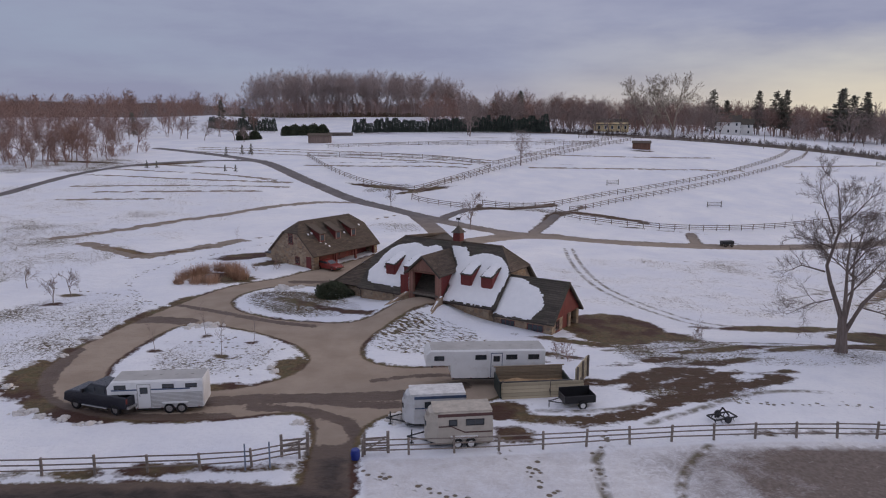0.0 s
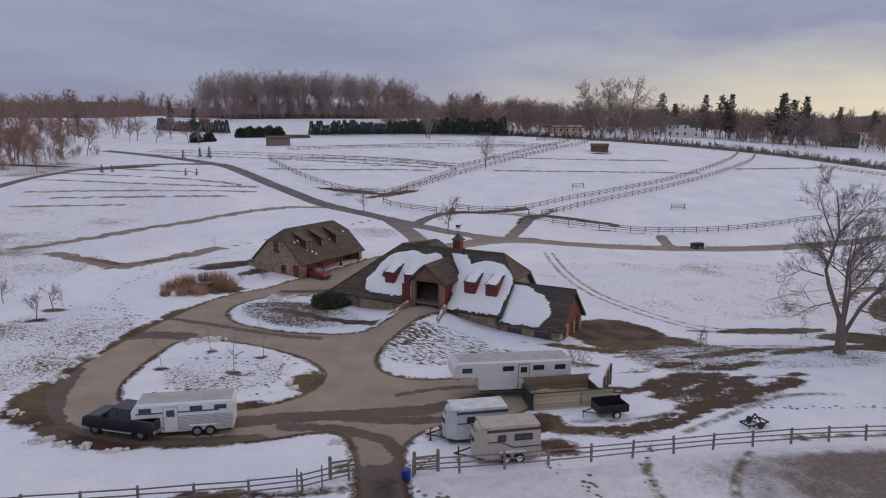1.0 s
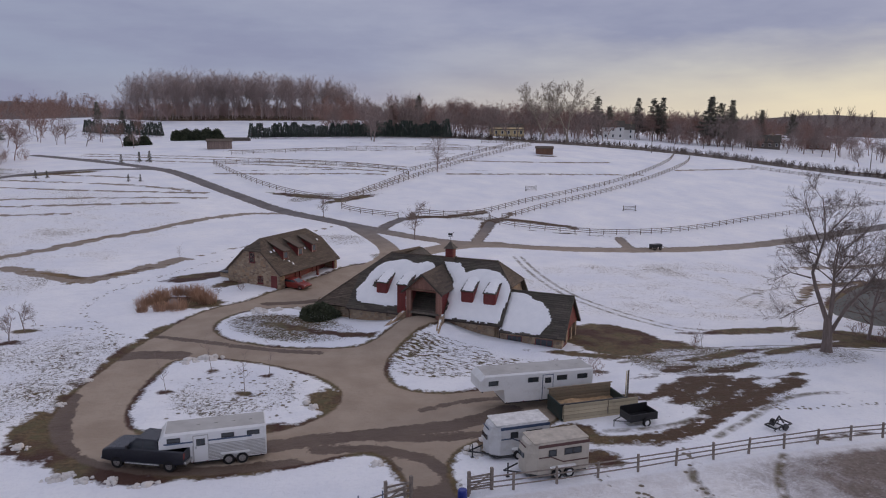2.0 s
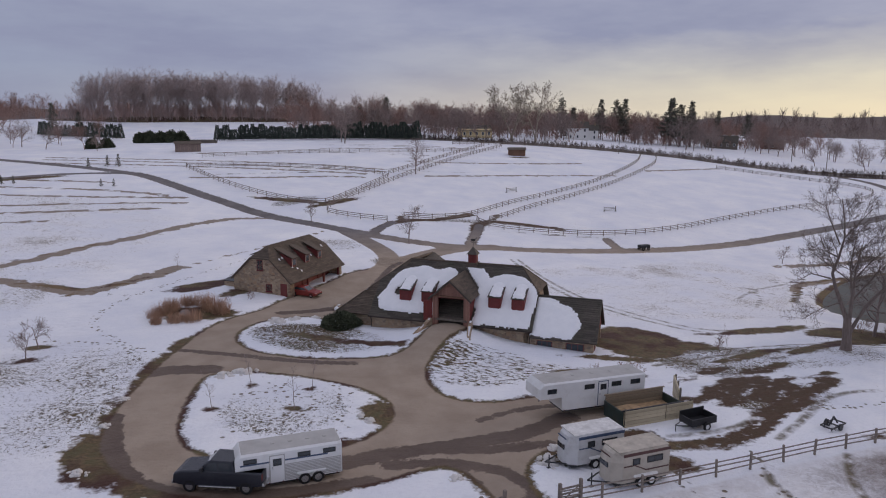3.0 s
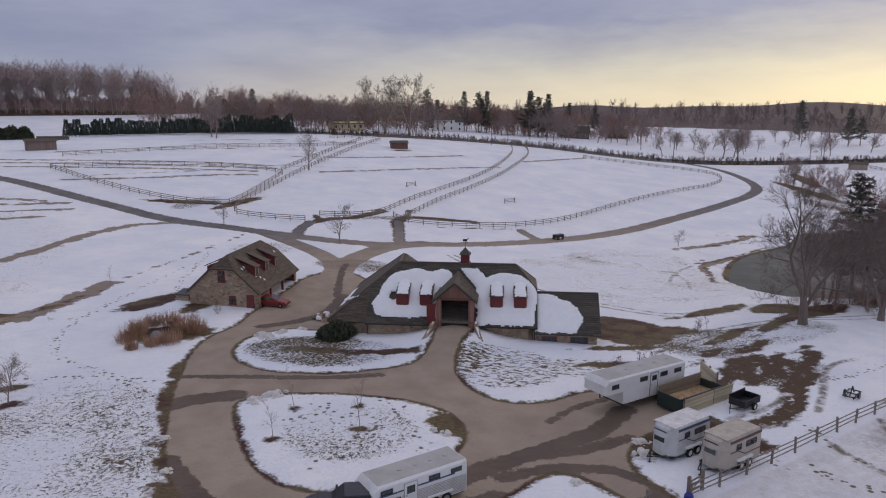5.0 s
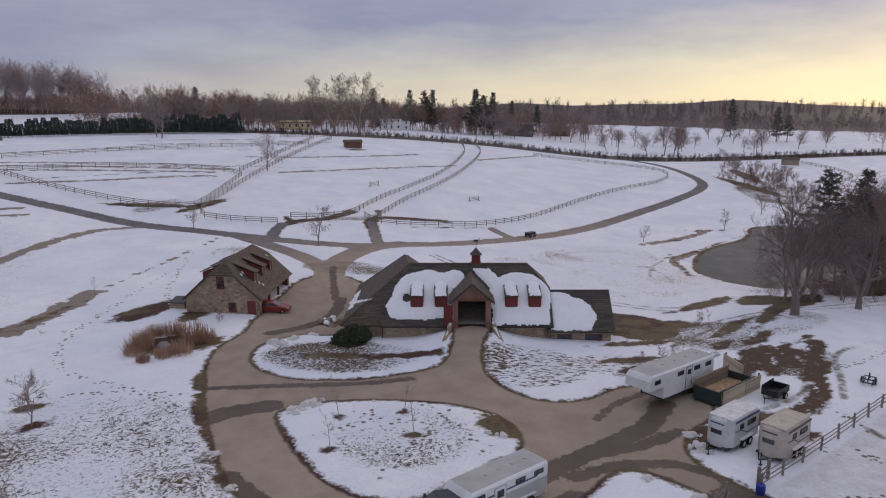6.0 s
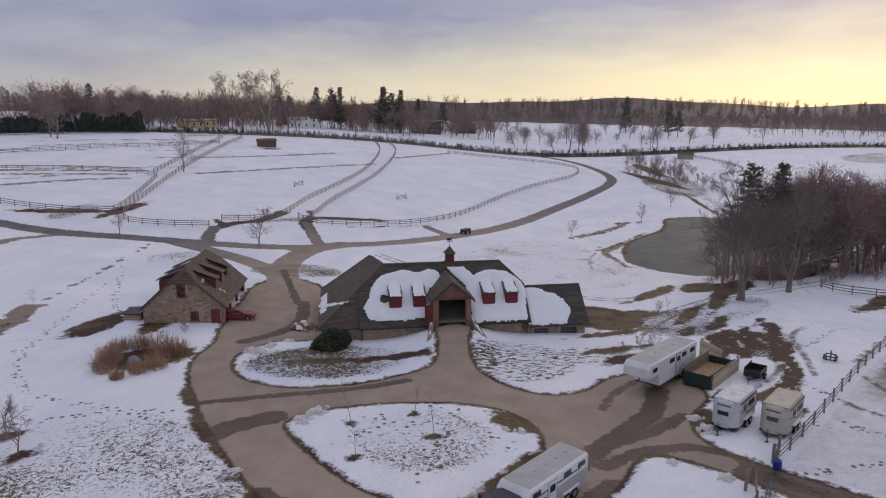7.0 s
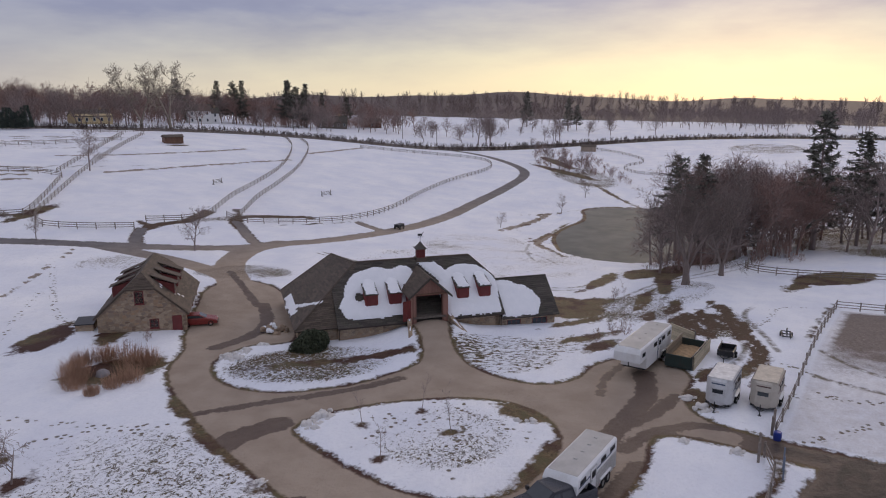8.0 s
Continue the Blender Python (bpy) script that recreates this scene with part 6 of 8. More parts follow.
def waste_container():
    t = thing("waste_container", pose(9.6, 49.9, ground_at(12.5, 51) - 0.05), "open dark-green steel manure container with tan plank sides", "container")
    L, W, Hh = 5.6, 2.5, 1.3
    BROWN_PLANK = boards("dark_weathered_planks", (0.24, 0.19, 0.13), (0.16, 0.12, 0.085), 2, 0.25)
    part("floor", Geo().box(0, 0, 0.1, L, W, 0.22), DUMP_GREEN, t)
    part("end_wall", Geo().box(0, 0, 0.22, 0.1, W, Hh), DUMP_GREEN, t, "dark green steel end gate")
    part("end_wall", Geo().box(L - 0.1, 0, 0.22, L, W, Hh), DUMP_GREEN, t)
    for i in range(4):
        part("plank", Geo().soft_box(0.1, 0, 0.24 + 0.26 * i, L - 0.1, 0.09, 0.485 + 0.26 * i, 0.015), TAN_BOARD, t)
    for i in range(6):
        part("plank", Geo().soft_box(0.1, W - 0.09, 0.24 + 0.245 * i, L - 0.1, W, 0.475 + 0.245 * i, 0.015), BROWN_PLANK, t)
    for s in (0, W - 0.1):
        part("top_rail", Geo().soft_box(-0.05, s - 0.03, Hh + (0.42 if s else 0.0), L + 0.05, s + 0.13, Hh + (0.5 if s else 0.13), 0.03), BLACK if s == 0 else BROWN_PLANK, t)
    front = thing("plank_wall", pose(9.75, 49.78, ground_at(12.5, 50.5) - 0.05, 0, 0, 0.5), "tan weathered plank wall standing before the waste container", "plank wall")
    for i in range(5):
        for x0, x1 in ((0.0, 3.72), (3.78, 6.35)):
            part("plank", Geo().soft_box(x0 + 0.02 * (i % 2), -0.05, 0.05 + 0.265 * i, x1 - 0.03 * (i % 3), 0.03, 0.305 + 0.265 * i, 0.012), TAN_BOARD, front)
    for px in (0.1, 3.75, 6.2):
        part("post", Geo().soft_box(-0.1, -0.07, -0.07, 1.5 if px != 3.75 else 1.42, 0.07, 0.07, 0.02, Matrix.Translation((px, 0.11, 0)) @ Matrix.Rotation(-math.pi / 2, 4, "Y")), GREY_WOOD, front)
    heap = Geo()
    N = 14
    for i in range(N + 1):
        for j in range(8):
            u, v = 0.12 + (L - 0.24) * i / N, 0.1 + (W - 0.2) * j / 7
            heap.v.append((u, v, 0.65 + 0.55 * math.exp(-((u - 1.5) / 1.1) ** 2 - ((v - 1.3) / 0.8) ** 2) + 0.08 * noise.noise(Vector((u * 2, v * 2, 0)))))
    for i in range(N):
        for j in range(7):
            heap.f.append((i * 8 + j, (i + 1) * 8 + j, (i + 1) * 8 + j + 1, i * 8 + j + 1))
    part("straw_mound", heap, SAWDUST, t, "heap of straw and manure", True)
    # the boarded bay beside it
    b = thing("plank_screen", pose(15.9, 51.4, ground_at(16, 52), 0, 0, -32), "weathered plank screen standing behind the waste container", "screen")
    for i in range(6):
        part("board", Geo().soft_box(0, 0, 0.02 + 0.29 * i, 0.1, 3.4, 0.30 + 0.29 * i, 0.02, None), TAN_BOARD, b)
    for py in (0.1, 1.7, 3.3):
        part("post", Geo().soft_box(0.12, py - 0.08, 0, 0.26, py + 0.08, 1.85, 0.02), GREY_WOOD, b)


waste_container()


def dump_cart():
    t = thing("utility_trailer", pose(13.9, 47.2, ground_at(14.8, 48) - 0.05, 0, 0, 4), "small black steel utility trailer parked in the snow", "trailer")
    part("bed", Geo().box(0, 0, 0.45, 2.4, 1.4, 0.52), BLACK, t)
    for q in ((0, 0, 0.52, 2.4, 0.05, 1.0), (0, 1.35, 0.52, 2.4, 1.4, 1.25), (0, 0.05, 0.52, 0.05, 1.35, 1.0), (2.35, 0.05, 0.52, 2.4, 1.35, 1.0)):
        part("side_panel", Geo().box(*q), BLACK, t)
    wheel_parts(t, 1.35, -0.2, 0.0, 0.32, 0.32, WHITE_PAINT)
    wheel_parts(t, 1.35, 1.4, 1.6, 0.32, 0.32, WHITE_PAINT)
    part("drawbar", Geo().tube([(0, 0.2, 0.48), (-1.0, 0.7, 0.5)], [0.04, 0.04], 6).tube([(0, 1.2, 0.48), (-1.0, 0.7, 0.5)], [0.04, 0.04], 6).tube([(-0.95, 0.7, 0.6), (-0.95, 0.7, 0.0)], [0.035, 0.035], 6), BLACK, t)


dump_cart()


def drag_harrow():
    t = thing("drag_harrow", pose(23.5, 43.4, ground_at(23.9, 43.8), 0, 0, 12), "rusty black field implement lying in the snow", "implement")
    fr = Geo()
    for a, b in (((0, 0, 0.3), (1.8, 0, 0.35)), ((0, 0.9, 0.3), (1.8, 0.9, 0.35)), ((0, 0, 0.3), (0, 0.9, 0.3)), ((1.8, 0, 0.35), (1.8, 0.9, 0.35)), ((0.9, 0, 0.33), (0.9, 0.9, 0.33)), ((0.3, 0.45, 0.3), (0.9, 0.45, 0.95)), ((1.5, 0.45, 0.3), (0.9, 0.45, 0.95))):
        fr.tube([a, b], [0.06, 0.06], 6)
    part("frame", fr, BLACK, t)
    for i in range(7):
        part("tine", Geo().tube([(0.15 + 0.25 * i, 0.1 + 0.7 * (i % 2), 0.35), (0.05 + 0.25 * i, 0.1 + 0.7 * (i % 2), 0.12), (0.2 + 0.25 * i, 0.1 + 0.7 * (i % 2), 0.0)], [0.04, 0.035, 0.02], 5), BLACK, t)
    for yy in (-0.15, 0.95):
        part("roller", Geo().disc_y(1.0, yy, yy + 0.14, 0.26, 0.26, 14), BLACK, t)


drag_harrow()

barrel = thing("plastic_barrel", pose(-1.15, 41.0, ground_at(-1.15, 41.0)) @ Matrix.Diagonal((0.95, 0.95, 0.72, 1)), "blue plastic barrel beside the gate", "barrel")
part("body", Geo().tube([(0, 0, 0), (0, 0, 0.08), (0, 0, 0.28), (0, 0, 0.32), (0, 0, 0.58), (0, 0, 0.62), (0, 0, 0.86), (0, 0, 0.9)], [0.26, 0.29, 0.3, 0.31, 0.31, 0.3, 0.29, 0.26], 18), BLUE_PLASTIC, barrel)
part("lid", Geo().tube([(0, 0, 0.9), (0, 0, 0.94)], [0.27, 0.24], 18), BLUE_PLASTIC, barrel)


def red_car():
    t = thing("car", pose(-5.9, 100.5, ground_at(-5.5, 100.2), 0, 0, -42), "small red car parked nose out of the carriage house bay", "car")
    part("body", rounded_body([(-2.0, 0.35), (-2.05, 0.82), (-1.75, 0.95), (-0.9, 0.93), (0.75, 0.92), (1.75, 0.76), (2.0, 0.6), (2.02, 0.32), (1.6, 0.24), (-1.6, 0.24)], -0.84, 0.84, 0.09), VEHICLE_RED, t)
    cab = Geo()
    for yy, k in ((-0.74, 0.0), (-0.6, 1.0), (0.6, 1.0), (0.74, 0.0)):
        cab.v += [(-1.75, yy, 0.9), (-1.15, yy, 1.28 + 0.05 * k), (0.05, yy, 1.30 + 0.05 * k), (0.85, yy, 0.9)]
    for r in range(3):
        cab.f += [(r * 4 + (i + 1) % 4, r * 4 + i, (r + 1) * 4 + i, (r + 1) * 4 + (i + 1) % 4) for i in range(4)]
    cab.f += [(0, 1, 2, 3), (15, 14, 13, 12)]
    part("cabin", cab, VEHICLE_RED, t)
    part("windscreen", Geo().slab([(0.83, -0.6, 0.93), (0.83, 0.6, 0.93), (0.10, 0.56, 1.33), (0.10, -0.56, 1.33)], 0.02), GLASS, t)
    part("rear_window", Geo().slab([(-1.72, 0.58, 0.95), (-1.72, -0.58, 0.95), (-1.2, -0.54, 1.31), (-1.2, 0.54, 1.31)], 0.02), GLASS, t)
    for s in (-1, 1):
        part("side_window", Geo().slab([(-1.5, s * 0.755, 0.96), (0.62, s * 0.755, 0.96), (0.0, s * 0.745, 1.26), (-1.15, s * 0.745, 1.26)][::(1 if s < 0 else -1)], 0.02), GLASS, t)
        part("headlight", Geo().soft_box(1.86, s * 0.6 - 0.14, 0.52, 2.0, s * 0.6 + 0.14, 0.64, 0.02), CHROME, t)
        part("mirror", Geo().soft_box(0.5, s * 0.92 - 0.08, 0.9, 0.62, s * 0.92 + 0.08, 1.02, 0.02), VEHICLE_RED, t)
        for wx in (-1.25, 1.28):
            a, b = sorted((s * 0.66, s * 0.86))
            wheel_parts(t, wx, a, b, 0.31, 0.31, CHROME)
    part("bumper", Geo().soft_box(1.98, -0.75, 0.3, 2.07, 0.75, 0.44, 0.03), BLACK, t)


red_car()


def boulder(geo, cx, cy, cz, r, seed):
    """An angular stone, flat below."""
    n, k = 8, 4
    base = len(geo.v)
    for u in range(k):
        for v in range(n):
            a, e = 2 * math.pi * v / n, 0.5 * math.pi * u / k
            q = r * (1 + 0.45 * noise.noise(Vector((math.cos(a) * 1.2 + seed * 3.7, math.sin(a) * 1.2, e * 1.3))))
            geo.v.append((cx + q * math.cos(a) * math.cos(e), cy + q * math.sin(a) * math.cos(e), cz + (q * math.sin(e) * 0.8 if u else -0.15)))
    geo.v.append((cx, cy, cz + r * 0.78))
    for u in range(k - 1):
        geo.f += [(base + u * n + v, base + u * n + (v + 1) % n, base + (u + 1) * n + (v + 1) % n, base + (u + 1) * n + v) for v in range(n)]
    geo.f += [(base + (k - 1) * n + v, base + (k - 1) * n + (v + 1) % n, base + k * n) for v in range(n)]
    return geo


pile = thing("stone_pile", pose(-2.7, 91.9, ground_at(-2.7, 91.9) - 0.05), "pile of rubble stones under snow beside the barn wing", "stone pile")
rp = random.Random(77)
for k in range(16):
    part("stone", boulder(Geo(), rp.uniform(-0.9, 0.9), rp.uniform(-1.3, 1.3), rp.choice((0.0, 0.0, 0.35)), rp.uniform(0.25, 0.45), k), STONE, pile)
for k in range(6):
    part("snow_cap", boulder(Geo(), rp.uniform(-0.9, 0.9), rp.uniform(-1.2, 1.2), 0.45, rp.uniform(0.2, 0.38), 40 + k), SNOW, pile, "", True)
rock = thing("boulder", pose(-21.3, 94.1, ground_at(-21.3, 94.1) - 0.05), "grey boulder among clumps of dry grass", "boulder")
part("stone", boulder(Geo(), 0, 0, 0, 0.75, 5), plain("grey_fieldstone", (0.27, 0.25, 0.25), 0.85, vary=0.25, scale=1.5, relief=0.5), rock, "", True)
# ---- fences ----
POST_MESH = Geo().soft_box(-0.8, -0.07, -0.07, 0.8, 0.07, 0.07, 0.022, Matrix.Rotation(-math.pi / 2, 4, "Y")).mesh("post", RAIL)
RAIL_MESH = Geo().soft_box(0, -0.024, -0.068, 1.0, 0.024, 0.068, 0.012).mesh("rail", RAIL)
NEAR_RAIL_MESH = Geo().soft_box(0, -0.022, -0.045, 1.0, 0.022, 0.045, 0.012).mesh("near_rail", RAIL)
SLIM_MESH = Geo().soft_box(0, -0.022, -0.06, 1.0, 0.022, 0.06, 0.01).mesh("slim_rail", RAIL)


def fence(name, pts, label, spacing=2.85, heights=(0.45, 0.85, 1.25), post_h=1.4, rail=RAIL_MESH, rounds=2, seed=0):
    """A post-and-rail fence that follows the land along a line."""
    rnd = random.Random(seed)
    line = smooth_line(pts, False, rounds)
    seg = np.hypot(*np.diff(line, axis=0).T)
    run = np.concatenate([[0], np.cumsum(seg)])
    count = max(1, round(run[-1] / spacing))
    at = np.linspace(0, run[-1], count + 1)
    px, py = np.interp(at, run, line[:, 0]), np.interp(at, run, line[:, 1])
    pz = land(px, py) + 0.06
    t = thing(name, pose(px[0], py[0], pz[0]), label, "fence", "paddock fences")
    inv = t.matrix_basis.inverted()
    for a, b, c in zip(px, py, pz):
        k = post_h * rnd.uniform(0.95, 1.06)
        shared("post", POST_MESH, t, inv @ pose(a, b, c + k / 2 - 0.12, rnd.uniform(-2.5, 2.5), rnd.uniform(-2.5, 2.5), 0) @ Matrix.Diagonal((1, 1, (k + 0.25) / 1.6, 1)))
    for i in range(count):
        p, q = Vector((px[i], py[i], pz[i])), Vector((px[i + 1], py[i + 1], pz[i + 1]))
        for h in heights:
            a, b = p + Vector((0, 0, h + rnd.uniform(-0.03, 0.03))), q + Vector((0, 0, h + rnd.uniform(-0.03, 0.03)))
            d = b - a
            m = Matrix.Translation(a) @ d.to_track_quat("X", "Z").to_matrix().to_4x4() @ Matrix.Diagonal((d.length, 1, 1, 1))
            shared("rail", rail, t, inv @ m)
    return t


PADDOCK = "weathered post-and-rail paddock fence running across the snow"
fence("front_fence", [(-0.7, 41.2), (8, 41.1), (22, 41.3), (42.4, 40.9)], "brown three-rail wooden fence along the snowy verge", 2.85, (0.38, 0.72, 1.06), 1.2, NEAR_RAIL_MESH, rounds=1, seed=1)
fence("front_fence", [(42.4, 40.9), (43.8, 36), (45, 28)], "brown three-rail wooden fence turning beside the riding paddock", 2.85, (0.38, 0.72, 1.06), 1.2, NEAR_RAIL_MESH, rounds=1, seed=2)
fence("front_fence", [(-4.6, 41.3), (-7, 40.1), (-15.3, 40.0), (-24, 40.2), (-46, 40.4)], "brown three-rail wooden fence beside the entrance road", 2.9, (0.38, 0.72, 1.06), 1.2, NEAR_RAIL_MESH, rounds=1, seed=3)
fence("pond_fence", [(68.4, 36), (65.6, 49), (67, 54.5), (70.5, 57), (78, 57.2), (94, 56.6)], "brown rail fence round a muddy paddock by the woods", 3.0, seed=4)
fence("paddock_fence", [(-19.2, 227.6), (-11.5, 201.5), (-2.7, 183.2), (9.6, 172.6), (14, 176), (35.2, 204)], PADDOCK, 3.2, seed=5)
fence("paddock_fence", [(-19.2, 228.2), (6.7, 226), (30, 216), (35.6, 206), (35.4, 204.5)], PADDOCK, 3.4, rail=SLIM_MESH, seed=6)
fence("paddock_fence", [(20.5, 153.2), (12, 160), (8.6, 167.6), (21.5, 183.2), (42.6, 208.4), (72, 240), (103, 272)], PADDOCK, 3.2, seed=7)
fence("paddock_fence", [(37, 209.5), (67, 241.5), (96, 274)], PADDOCK, 3.2, seed=8)
fence("paddock_fence", [(25.5, 157), (33.7, 151.2), (55.6, 169.8), (76.8, 183), (106.7, 203.2), (143, 236), (160, 257), (168, 268)], PADDOCK, 3.3, seed=9)
fence("paddock_fence", [(44.5, 152.6), (62.2, 167.5), (80, 179), (111.4, 200.9), (150, 234), (166, 254), (174, 266)], PADDOCK, 3.3, seed=10)
fence("paddock_fence", [(41.5, 153), (39.8, 147), (52.7, 143), (65.7, 140.2), (86.8, 145), (118.4, 158.2), (151, 167.4), (180, 170.6), (198, 178), (208, 190), (200, 206), (178, 232)], PADDOCK, 3.3, seed=11)
fence("paddock_fence", [(84, 279), (120, 282), (150, 275), (182, 260), (200, 238), (212, 222)], "dark rail fence along the main road beyond the paddocks", 3.4, seed=12)
fence("paddock_fence", [(-14, 250), (30, 256), (60, 252), (85, 258)], PADDOCK, 3.6, rail=SLIM_MESH, seed=13)

fence("creek_fence", [(290, 172), (277, 150), (254, 131), (232, 137), (217, 126), (219, 108), (205, 92)], "thin dark fence curving along the creek bank", 3.4, seed=14)
# far gear in the paddocks
def jump_rails(px, py, turn):
    t = thing("jump_rails", pose(px, py, ground_at(px, py), 0, 0, turn), "grey wooden jump standing in a snowy paddock", "jump")
    for s in (-1.9, 1.9):
        part("stand", Geo().box(s - 0.08, -0.35, 0, s + 0.08, 0.35, 0.12).box(s - 0.06, -0.06, 0.12, s + 0.06, 0.06, 1.4), GREY_WOOD, t)
    for h in (0.4, 0.75, 1.1):
        part("pole", Geo().tube([(-1.85, 0, h), (1.85, 0, h)], [0.06, 0.06], 8), GREY_WOOD, t)


jump_rails(85, 165.5, 5)
jump_rails(66, 186, 18)


def run_in_shed(px, py, turn, w, d, h, label, wood=None, closed=False):
    t = thing("run_in_shed", pose(px, py, ground_at(px, py) - 0.1, 0, 0, turn), label, "shed")
    for q in ((-w / 2, d / 2 - 0.12, w / 2, d / 2), (-w / 2, -d / 2, -w / 2 + 0.12, d / 2 - 0.12), (w / 2 - 0.12, -d / 2, w / 2, d / 2 - 0.12), (-w / 2 + 0.12, -d / 2 + 0.3, w / 2 - 0.12 if closed else w / 5, -d / 2 + 0.4)):
        part("wall", Geo().box(q[0], q[1], 0, q[2], q[3], h), wood or BROWN_BOARD, t)
    part("roof", Geo().slab([(-w / 2 - 0.3, -d / 2 - 0.4, h + 0.1), (w / 2 + 0.3, -d / 2 - 0.4, h + 0.1), (w / 2 + 0.3, 0, h + 0.9), (-w / 2 - 0.3, 0, h + 0.9)], 0.12), ROOF_BROWN, t)
    part("roof", Geo().slab([(w / 2 + 0.3, d / 2 + 0.3, h + 0.1), (-w / 2 - 0.3, d / 2 + 0.3, h + 0.1), (-w / 2 - 0.3, 0, h + 0.9), (w / 2 + 0.3, 0, h + 0.9)], 0.12), ROOF_BROWN, t)


run_in_shed(98.5, 249, -20, 6.2, 3.6, 2.2, "small brown run-in shed in a snowy paddock", None, True)
run_in_shed(-18.0, 269.5, 0, 8.4, 4.5, 2.7, "long weathered timber run-in shed at the field's edge", boards("weathered_shed_boards", (0.27, 0.20, 0.165), (0.20, 0.15, 0.13), 0, 0.25), True)
run_in_shed(281, 171, -60, 7.0, 4.0, 2.4, "small pale hut among brush by the creek", boards("pale_hut_boards", (0.42, 0.33, 0.25), (0.30, 0.23, 0.18), 0, 0.25), True)

cart = thing("feed_wagon", pose(69.5, 129.2, ground_at(69.5, 129.2), 0, 0, 5), "small dark wagon standing beside the farm road", "wagon")
part("bed", Geo().soft_box(-1.2, -0.6, 0.55, 1.2, 0.6, 1.15, 0.04), BLACK, cart)
for wx in (-0.7, 0.7):
    wheel_parts(cart, wx, -0.75, -0.6, 0.36, 0.36, GREY_WOOD)
    wheel_parts(cart, wx, 0.6, 0.75, 0.36, 0.36, GREY_WOOD)
part("pole", Geo().tube([(1.2, 0, 0.6), (2.6, 0, 0.4)], [0.05, 0.04], 6), GREY_WOOD, cart)


# gates at the entrance, marker posts and heaps of scraped snow
def gate(px, py, turn, w, label):
    t = thing("wooden_gate", pose(px, py, ground_at(px, py), 0, 0, turn), label, "gate")
    for q in (0, w):
        part("gate_post", Geo().soft_box(-0.09, -0.09, -0.1, 0.09, 0.09, 1.45, 0.02, Matrix.Translation((q, 0, 0))), RAIL, t)
    for h in (0.35, 0.7, 1.05):
        part("bar", Geo().soft_box(0.1, -0.03, h - 0.06, w - 0.1, 0.03, h + 0.06, 0.01), RAIL, t)
    part("brace", Geo().tube([(0.12, -0.05, 0.3), (w - 0.12, -0.05, 1.1)], [0.045, 0.045], 4), RAIL, t)


gate(-5.7, 41.5, 8, 1.6, "short weathered wooden gate beside the entrance")
gate(-0.6, 41.45, 4, 1.5, "short weathered wooden gate beside the barrel")
for px, py in ((-7.6, 39.7), (-6.2, 39.9)):
    t = thing("marker_post", pose(px, py, ground_at(px, py)), "slim blue-grey steel marker post by the fence", "post", "marker posts")
    part("tube", Geo().tube([(0, 0, -0.1), (0, 0, 1.75)], [0.05, 0.045], 8), plain("blue_grey_steel", (0.16, 0.20, 0.27), 0.5) if px < -7 else bpy.data.materials["blue_grey_steel"], t)
    part("foot", Geo().tube([(0, 0, -0.02), (0, 0, 0.1)], [0.12, 0.1], 8), GREY_WOOD, t)

DIRTY_SNOW = plain("dirty_scraped_snow", (0.70, 0.67, 0.64), 0.7, vary=0.12, scale=2.0, relief=0.5, dirt=(0.42, 0.36, 0.30))


def snow_heap(seed, px, py, rx, ry, h, label="lumpy heap of dirty scraped snow beside the drive"):
    rnd = random.Random(seed)
    t = thing("snow_heap", pose(px, py, ground_at(px, py) - 0.06, 0, 0, rnd.uniform(0, 180)), label, "snow heap", "snow heaps")
    g = Geo()
    for c in range(12 + int(rx * 12)):
        a, q = rnd.uniform(0, 6.283), math.sqrt(rnd.random())
        cx, cy, r = rx * q * math.cos(a), ry * q * math.sin(a), rnd.uniform(0.10, 0.30) * (1.15 - 0.5 * q) * (0.6 + 0.4 * rx)
        n, k, cz = 9, 4, h * (1 - q * q) * 0.45
        base = len(g.v)
        for u in range(k):
            for v in range(n):
                b, e = 2 * math.pi * v / n, 0.5 * math.pi * u / k
                w_ = r * (1 + 0.5 * noise.noise(Vector((math.cos(b) * 1.3 + seed + c * 3.1, math.sin(b) * 1.3, e * 1.4))))
                g.v.append((cx + w_ * math.cos(b) * math.cos(e), cy + w_ * math.sin(b) * math.cos(e), (cz + w_ * math.sin(e) * 0.75) if u else -0.1))
        g.v.append((cx, cy, cz + r * 0.8))
        for u in range(k - 1):
            for v in range(n):
                q2 = (v + 1) % n
                g.f.append((base + u * n + v, base + u * n + q2, base + (u + 1) * n + q2, base + (u + 1) * n + v))
        g.f += [(base + (k - 1) * n + v, base + (k - 1) * n + (v + 1) % n, base + k * n) for v in range(n)]
    tagged(part("snow_clump", g, DIRTY_SNOW, t, "", True), kind="stuff")


